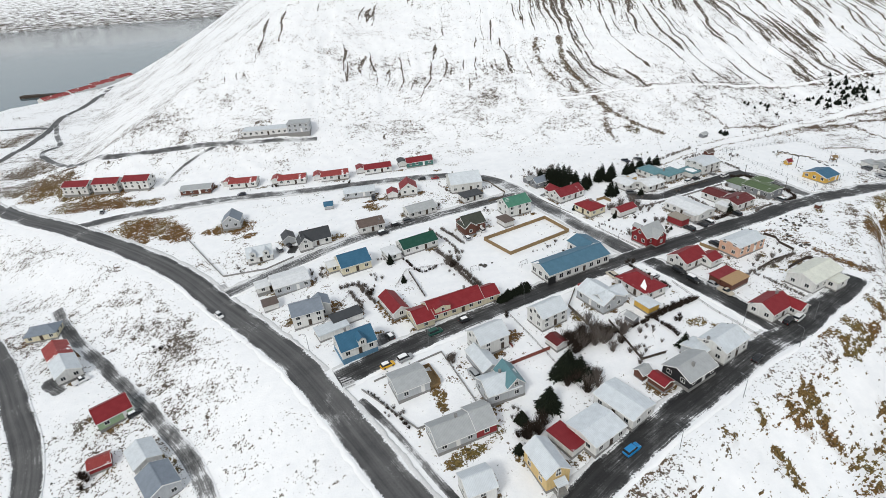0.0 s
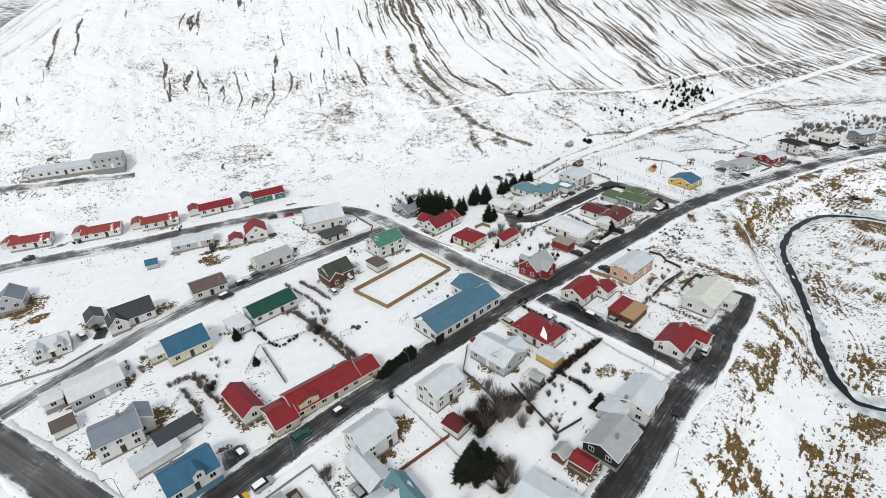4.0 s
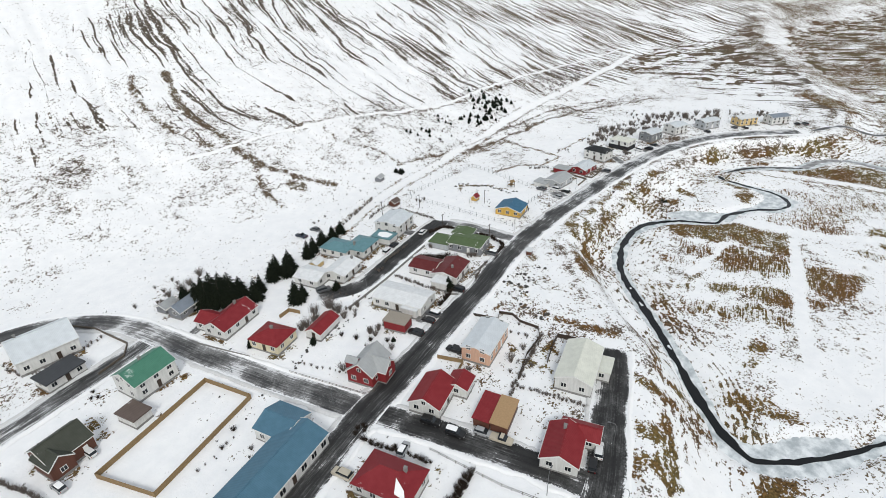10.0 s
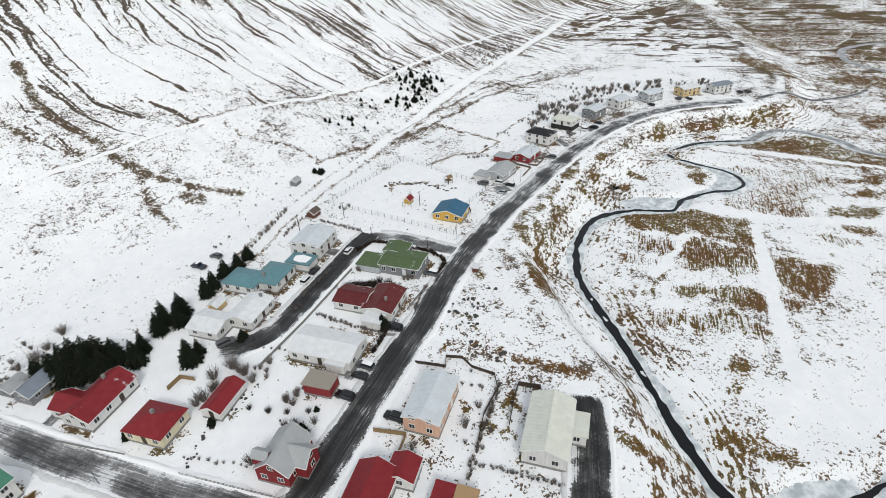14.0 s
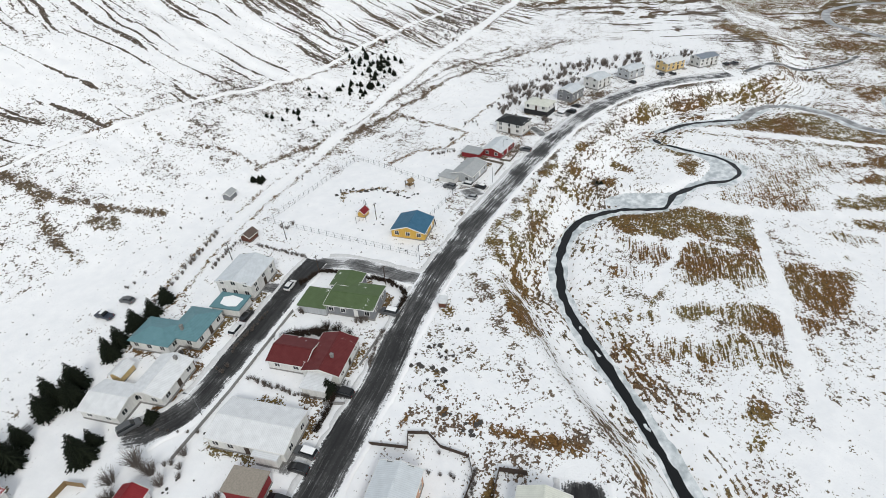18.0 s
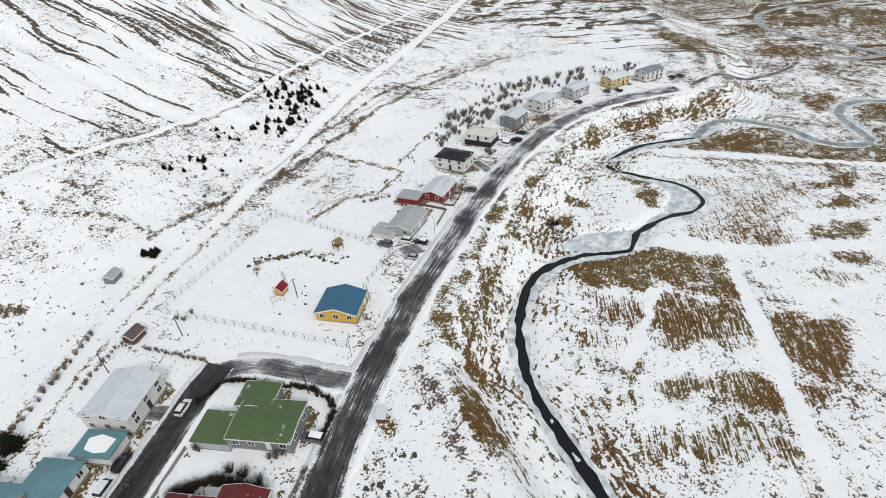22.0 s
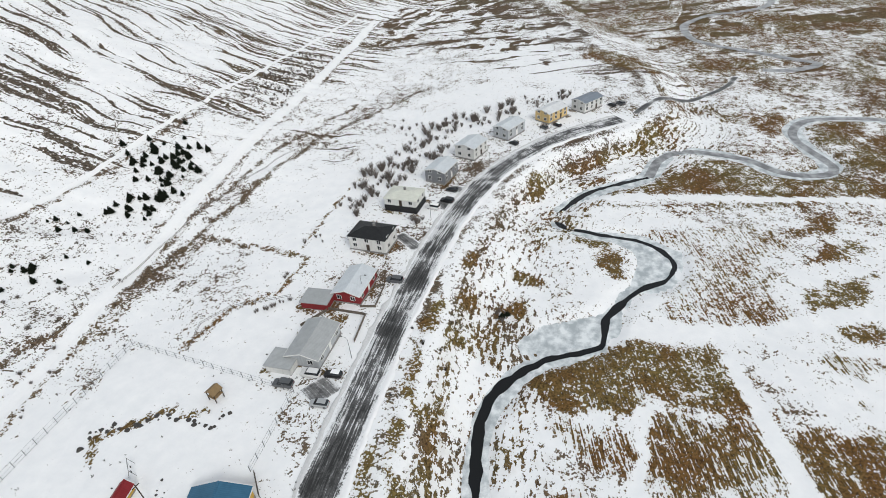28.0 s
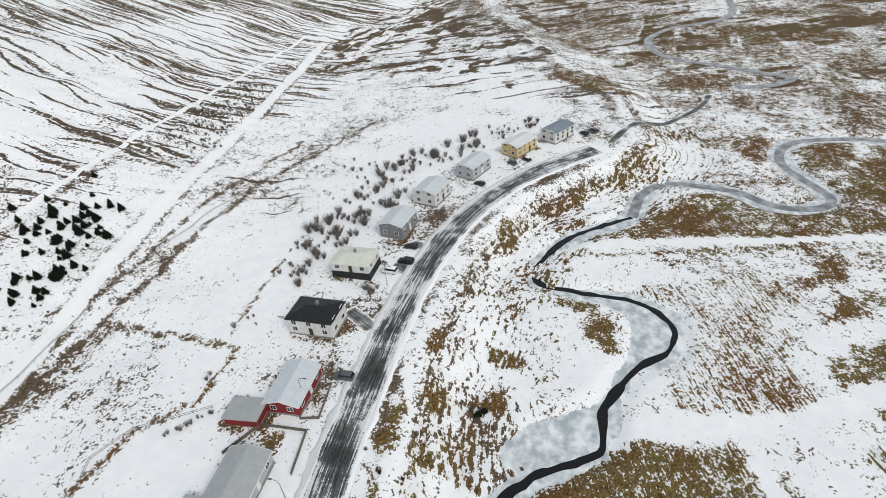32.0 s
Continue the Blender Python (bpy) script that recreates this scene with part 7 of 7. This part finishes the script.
for x, y, turn in ((46, 81, 125), (66, 94, 125), (88.5, 110, 125), (57.5, 166.8, -60), (-9.5, 120.2, 115), (79.6, 121.3, 25), (99, 121, 130), (42.4, 193, 30), (87.2, 203.8, 120), (202.5, 221.5, 100), (222.7, 232.2, -80), (151, 206, -60), (-44, 121, 200), (-30, 191.5, -60), (262, 233.5, -90), (20, 137.5, 120), (300, 229.8, -95)):
    lamp_post(x, y, turn)
for x, y in ((130, 222.5), (138.5, 206), (133.6, 243), (158.5, 232), (118, 246)):
    root = new("utility_pole")
    root.location = (x, y, ground_at(x, y))
    tagged(root, "dark wooden utility pole standing in the snow", "pole", "utility poles")
    put("pole", Geo().tube((0, 0, -0.5), (0, 0, 6.0), 0.12, 8, 0.09).mesh("pole", M_DARKWOOD), root)
    put("crossbar", Geo().box(-0.7, -0.05, 5.5, 0.7, 0.05, 5.62).mesh("crossbar", M_DARKWOOD), root)


def crosswalk(x, y, turn, n, length):
    root = new("crosswalk")
    root.matrix_basis = pose(x, y, ground_at(x, y) + 0.235, 0, 0, turn)
    tagged(root, "worn white zebra crossing on wet asphalt", "crosswalk", kind="structure")
    me = Geo().box(-length / 2, -0.25, 0, length / 2, 0.25, 0.012).mesh("stripe", plain("worn_road_paint", (0.55, 0.55, 0.55), 0.8, vary=0.2, scale=6))
    for k in range(n):
        put("stripe", me, root, pose(0, (k - (n - 1) / 2) * 1.0, 0))


crosswalk(-31.8, 109.0, 29, 8, 3.0)
crosswalk(-84.2, 162.2, 33, 6, 3.0)

# ploughed snow along the kerbs
def snow_bank(key, pts, offset, h, seed):
    line = spline(pts, 0.9)
    rows, n = [], len(line)
    for k, (x, y) in enumerate(line):
        a, b = Vector(line[max(0, k - 1)]), Vector(line[min(n - 1, k + 1)])
        d = (b - a).normalized()
        s = Vector((-d.y, d.x))
        w = 0.5 + 1.1 * float(vnoise(k / 4.0, 1.5, seed)) + 0.7 * float(vnoise(k / 1.3, 4.5, seed))
        for q in (0.0, 0.35, 0.7, 1.0):
            p = Vector((x, y)) + s * (offset + math.copysign(q * w, offset))
            rows.append((p.x, p.y, q))
    arr = np.array(rows)
    z = on_ground(arr[:, 0], arr[:, 1])
    street_d = np.full(len(arr), 99.0)
    for other, (line_, wide_) in STREETS.items():
        if other != key:
            street_d = np.minimum(street_d, line_dist(arr[:, 0], arr[:, 1], line_)[0] - wide_ / 2)
    lift = []
    for k, (px, py, q) in enumerate(rows):
        bulge = {0.0: -0.05, 0.35: 0.75, 0.7: 1.0, 1.0: -0.1}[q]
        lift.append((bulge * h * max(0, 1.2 * float(vnoise(k / 26.0, q * 3, seed + 5)) + 0.9 * float(vnoise(k / 5.0, q * 5, seed + 6)) - 0.45) + 0.1) if street_d[k] > 0.8 else -0.5)
    v = [(r[0], r[1], zz + l) for r, zz, l in zip(rows, z, lift)]
    f = [(4 * k + c, 4 * k + c + 1, 4 * k + c + 5, 4 * k + c + 4) for k in range(n - 1) for c in range(3)]
    if offset < 0:
        f = [tuple(reversed(q)) for q in f]
    me = mesh_of("snow_bank", v, f, M_SNOW_DIRTY if seed % 2 else M_SNOW, True)
    tagged(new("snow_bank", me), "ploughed bank of dirty snow along the kerb", "snow bank", kind="stuff")


for k, (key, (pts, wide)) in enumerate(STREETS.items()):
    snow_bank(key, pts, wide / 2 + 0.1, 0.36, 2 * k + 1)
    snow_bank(key, pts, -wide / 2 - 0.1, 0.36, 2 * k + 2)

# ---- yards and small buildings ----
building("playhouse", "small yellow playhouse with a red roof on snow", 157.6, 237, 20, 3.0, 2.4, 1.7, 1.0, "red", "yellow", name="playhouse", category="playhouse", windows=False, base=0.2)
building("hut_brown", "dark timber hut with a mossy roof", 127, 251.5, 20, 4, 3.2, 1.9, 1.0, "brown", "brown", name="hut", category="shed", windows=False, base=0.2)
building("shed_slope", "grey sheet shed at the mountain foot", 135.5, 277.5, 30, 4, 2.8, 1.9, 0.8, "grey", "grey", name="shed", category="shed", windows=False, base=0.2)
building("roadside_box", "small timber shelter beside the street", 142.3, 189.6, 30, 2.4, 1.8, 1.7, 0, "snow", "brown", name="shelter", category="shelter", shape="flat", windows=False, base=0.2)
building("orange_shed", "orange-brown timber shed with a snowy roof", 81.3, 226.8, 28, 4, 3, 2.1, 0.8, "snow", "pale_yellow", name="shed", category="shed", windows=False, base=0.2)
building("grey_shed37", "weathered grey shed beside the spruces", 36.2, 232.5, 30, 5, 4, 2.0, 1.0, "grey", "grey", name="shed", category="shed", windows=False, base=0.2)
building("blue_playhouse", "tiny playhouse with a bright blue roof", -55.5, 219, 10, 4, 3.4, 1.8, 1.4, "blue", "pale_grey", name="playhouse", category="playhouse", windows=False, base=0.2)
building("tub_shed", "small grey garden shed", 49.5, 125.6, -60, 3.4, 2.4, 1.9, 0.7, "grey", "grey", name="shed", category="shed", windows=False, base=0.2)
building("garden_hut", "pale timber hut in a back garden", 45.3, 103.5, 30, 3.4, 3, 2.2, 1.0, "grey", "brown", name="shed", category="shed", windows=False, base=0.2)


def swing(x, y, turn):
    root = new("swing_frame")
    root.matrix_basis = pose(x, y, ground_at(x, y), 0, 0, turn)
    tagged(root, "steel playground swing frame standing in snow", "swing")
    for sx in (-1.5, 1.5):
        for sy in (-0.7, 0.7):
            put("leg", Geo().tube((sx, sy, -0.2), (sx, 0, 2.1), 0.04, 6).mesh("leg", M_GALV), root)
    put("beam", Geo().tube((-1.6, 0, 2.1), (1.6, 0, 2.1), 0.045, 6).mesh("beam", M_GALV), root)
    for sx in (-0.6, 0.6):
        sw = put("seat", Geo().box(sx - 0.22, -0.1, 0.5, sx + 0.22, 0.1, 0.55).mesh("seat", M_TYRE), root)
        put("chain", Geo().tube((sx - 0.2, 0, 0.55), (sx - 0.2, 0, 2.1), 0.012, 4).mesh("chain", M_GALV), sw)
        put("chain", Geo().tube((sx + 0.2, 0, 0.55), (sx + 0.2, 0, 2.1), 0.012, 4).mesh("chain", M_GALV), sw)


swing(6, 158, 20)
swing(23, 159.5, 35)
swing(47.5, 127.5, 30)
swing(161.5, 240.5, 60)
swing(154.5, 234.5, -30)
# climbing hill of boulders and the climbing tower in the nursery yard
def boulder_mesh(seed):
    r = random.Random(seed)
    bm = bmesh.new()
    bmesh.ops.create_icosphere(bm, subdivisions=2, radius=0.5)
    for v in bm.verts:
        v.co *= 0.72 + 0.5 * noise.noise(v.co * 2.1 + Vector((seed * 3.1, 0, 0))) + 0.1 * r.random()
        v.co.z *= 0.7
    me = bpy.data.meshes.new("boulder")
    bm.to_mesh(me)
    bm.free()
    me.materials.append(M_ROCK)
    return me


M_ROCK = plain("dark_basalt", (0.07, 0.065, 0.06), 0.9, vary=0.3)
BOULDERS = [boulder_mesh(s) for s in range(5)]
rock_rng = random.Random(3)


def boulders(pts, gap, size, label, group):
    for x, y in spline(pts, gap):
        x, y = x + rock_rng.gauss(0, 0.5), y + rock_rng.gauss(0, 0.5)
        ob = new("boulder", rock_rng.choice(BOULDERS))
        k = size * rock_rng.uniform(0.5, 1.4)
        ob.matrix_basis = Matrix.Translation((x, y, ground_at(x, y) + 0.05)) @ Matrix.Rotation(rock_rng.uniform(0, 6), 4, "Z") @ Matrix.Scale(k, 4)
        tagged(ob, label, "boulder", group)


boulders([(160, 253), (164, 255), (168, 250), (172, 246), (174, 240), (175, 235.5)], 1.0, 1.0, "dark boulder half buried in yard snow", "boulder bank in the nursery yard")
boulders([(175.5, 235.5), (179, 234.8)], 0.9, 0.8, "dark boulder half buried in yard snow", "boulder bank in the nursery yard")
boulders([(77, 194), (63, 190), (55, 184.5)], 0.8, 0.7, "dark boulder of a garden wall", "boulder wall between gardens")
boulders([(157, 228.5), (160, 231), (162, 234)], 0.8, 0.6, "dark boulder beside the playhouse", "boulders beside the playhouse")
for pts in ([(123.5, 181), (125, 179.5)], [(125, 177), (127, 175)], [(130, 182.5), (131.5, 180)], [(129.5, 178), (131, 176.5)], [(123, 174.6), (124.5, 173)], [(137.5, 181.5), (139.5, 179.8)], [(118, 168.5), (120, 167)], [(120.5, 162.5), (122, 161)], [(117.5, 162), (119, 160.5)]):
    boulders(pts, 0.7, 1.0, "dark rock in a heap beside the high street", "rock heaps beside the high street")
boulders([(9, 161), (12, 162.5)], 1.5, 1.6, "play boulder in the school yard", "play boulders")
boulders([(-78, 141), (-70, 133), (-64, 127)], 1.6, 0.6, "rubble on the road verge", "rubble on the road verge")
root = new("climbing_tower")
root.location = (180.8, 240, ground_at(180.8, 240))
tagged(root, "mossy timber climbing tower in the nursery yard", "climbing frame")
for sx in (-1, 1):
    for sy in (-1, 1):
        put("post", Geo().box(sx - 0.08, sy - 0.08, -0.4, sx + 0.08, sy + 0.08, 2.6).mesh("post", M_DARKWOOD), root)
put("platform", Geo().box(-1.1, -1.1, 1.2, 1.1, 1.1, 1.35).mesh("platform", M_WOOD), root)
put("tower_roof", Geo().plate([(-1.3, -1.3, 2.5), (1.3, -1.3, 2.5), (1.3, 0, 3.3), (-1.3, 0, 3.3)], 0.1).plate([(1.3, 1.3, 2.5), (-1.3, 1.3, 2.5), (-1.3, 0, 3.3), (1.3, 0, 3.3)], 0.1).mesh("tower_roof", M_WOOD), root)

# dark driveways and trodden yards
def drive(pts, wide, mat, label="bare drive of wet asphalt and slush"):
    strip("pavement_drive", pts, wide, mat, 0.115, label, "drive", cols=4, step=1.0, ends=1.6)


drive([(79, 207.5), (74, 211)], 6, M_ROAD_DARK)
drive([(112, 189.5), (107, 186.5)], 4, M_ROAD_DARK)
drive([(36, 83), (31, 85.5)], 6, M_ROAD_DARK)
drive([(-21, 121), (-23, 127)], 6, M_ROAD_SLUSH)
drive([(-64, 181), (-63.5, 187)], 4, M_ROAD_DARK)
drive([(95, 184), (90, 181.5)], 4, M_ROAD_SLUSH)
drive([(79, 137), (83, 139)], 5, M_ROAD_SLUSH)
drive([(120, 224), (117, 229)], 4, M_ROAD_SLUSH)
drive([(191, 219), (193, 225)], 7, M_ROAD_SLUSH)
drive([(270, 230), (271, 236)], 6, M_ROAD_SLUSH)
drive([(281, 231), (281, 236)], 4, M_ROAD_SLUSH)
drive([(246, 229), (250, 238)], 4, M_ROAD_SLUSH)
drive([(-27, 102), (-17, 91), (-4, 74), (8, 58)], 2.0, M_ROAD_SLUSH)
drive([(92, 116), (96, 123)], 5, M_ROAD_DARK)
drive([(-120, 131), (-128, 126), (-121, 121)], 4, M_ROAD_SLUSH)
drive([(33, 213), (39, 216), (46, 220.5), (56, 225.5), (64, 228)], 3.0, M_ROAD_SLUSH)

# harbour sheds on the fjord
for k, (x, y) in enumerate(((-425, 640), (-418, 672), (-412, 705), (-438, 610))):
    building("harbour%d" % k, "long red-roofed harbour shed on the fjord", x, y, 70, 34, 12, 5, 3, "pale_red", "white", name="harbour_shed", category="shed", group="harbour sheds", windows=False)
tagged(new("pier", Geo().box(-500, 640, -5, -446, 648, -0.5).mesh("pier", M_DARKWOOD)), "dark timber pier in the fjord", "pier")

# tufts of dead grass, stones and clods that stick out of the snow
def tuft_mesh(seed, stone):
    rng = random.Random(seed)
    g = Geo()
    if stone:
        n = 6
        ring = [(rng.uniform(0.6, 1) * math.cos(2 * math.pi * k / n), rng.uniform(0.6, 1) * math.sin(2 * math.pi * k / n)) for k in range(n)]
        g.add([(a, b, -0.3) for a, b in ring] + [(a * 0.7, b * 0.7, rng.uniform(0.4, 0.7)) for a, b in ring] + [(0, 0, 0.75)],
              [(k, (k + 1) % n, (k + 1) % n + n, k + n) for k in range(n)] + [(k + n, (k + 1) % n + n, 2 * n) for k in range(n)])
    else:
        for k in range(9):
            a, r = rng.uniform(0, 6.28), rng.uniform(0.4, 1.1)
            g.tube((0.3 * r * math.cos(a), 0.3 * r * math.sin(a), -0.2), (r * math.cos(a), r * math.sin(a), rng.uniform(0.6, 1.3)), 0.16, 3, 0.03)
    return g.mesh("tuft", None)


tuft_rng = random.Random(77)
tx = np.array([tuft_rng.uniform(-110, 390) for _ in range(26000)])
ty = np.array([tuft_rng.uniform(55, 285) for _ in range(26000)])
td, ts = line_dist(tx, ty, EDGE)
chance = sst(0.50, 0.72, fbm(tx / 11, ty / 11, 91, 3)) * (td * ts > 0) * sst(3.4, 5.0, near_streets(tx, ty))
pick = [k for k in range(len(tx)) if tuft_rng.random() < 0.2 * chance[k]]
TUFTS, STONES = [tuft_mesh(k, False) for k in range(6)], [tuft_mesh(k + 20, True) for k in range(5)]
clods, stones = [], []
for k in pick:
    s = tuft_rng.uniform(0.14, 0.42)
    m = pose(tx[k], ty[k], ground_at(tx[k], ty[k]), 0, 0, tuft_rng.uniform(0, 360)) @ Matrix.Diagonal((s, s, s * 0.9, 1))
    if tuft_rng.random() < 0.72:
        clods.append((tuft_rng.choice(TUFTS), m))
    else:
        stones.append((tuft_rng.choice(STONES), m))
joined("dead_grass", clods, M_TWIG_DARK, "tufts of dead grass sticking out of the snow", "grass", "stuff")
joined("loose_stones", stones, plain("dark_basalt", (0.06, 0.058, 0.056), 0.9, vary=0.3), "dark stones and clods lying in the snow", "stones", "stuff")

# floes stuck in the open water
floe_rng = random.Random(31)
for x, y, r, turn in ((168.5, 166, 1.0, 50), (163.2, 158, 1.3, 55), (190, 185, 0.8, 25), (151, 139.5, 1.1, 55)):
    ring = []
    for k in range(9):
        a, q = 2 * math.pi * k / 9, r * floe_rng.uniform(0.5, 1.3)
        u, v = q * math.cos(a), 0.4 * q * math.sin(a)
        ring.append((x + u * math.cos(radians(turn)) - v * math.sin(radians(turn)), y + u * math.sin(radians(turn)) + v * math.cos(radians(turn)), RIVER_Z + 0.1))
    tagged(new("ice_floe", Geo().plate(ring, 0.1).mesh("ice_floe", M_ICE)), "snow-dusted ice floe lying in the dark river", "ice floe", "floes in the river")
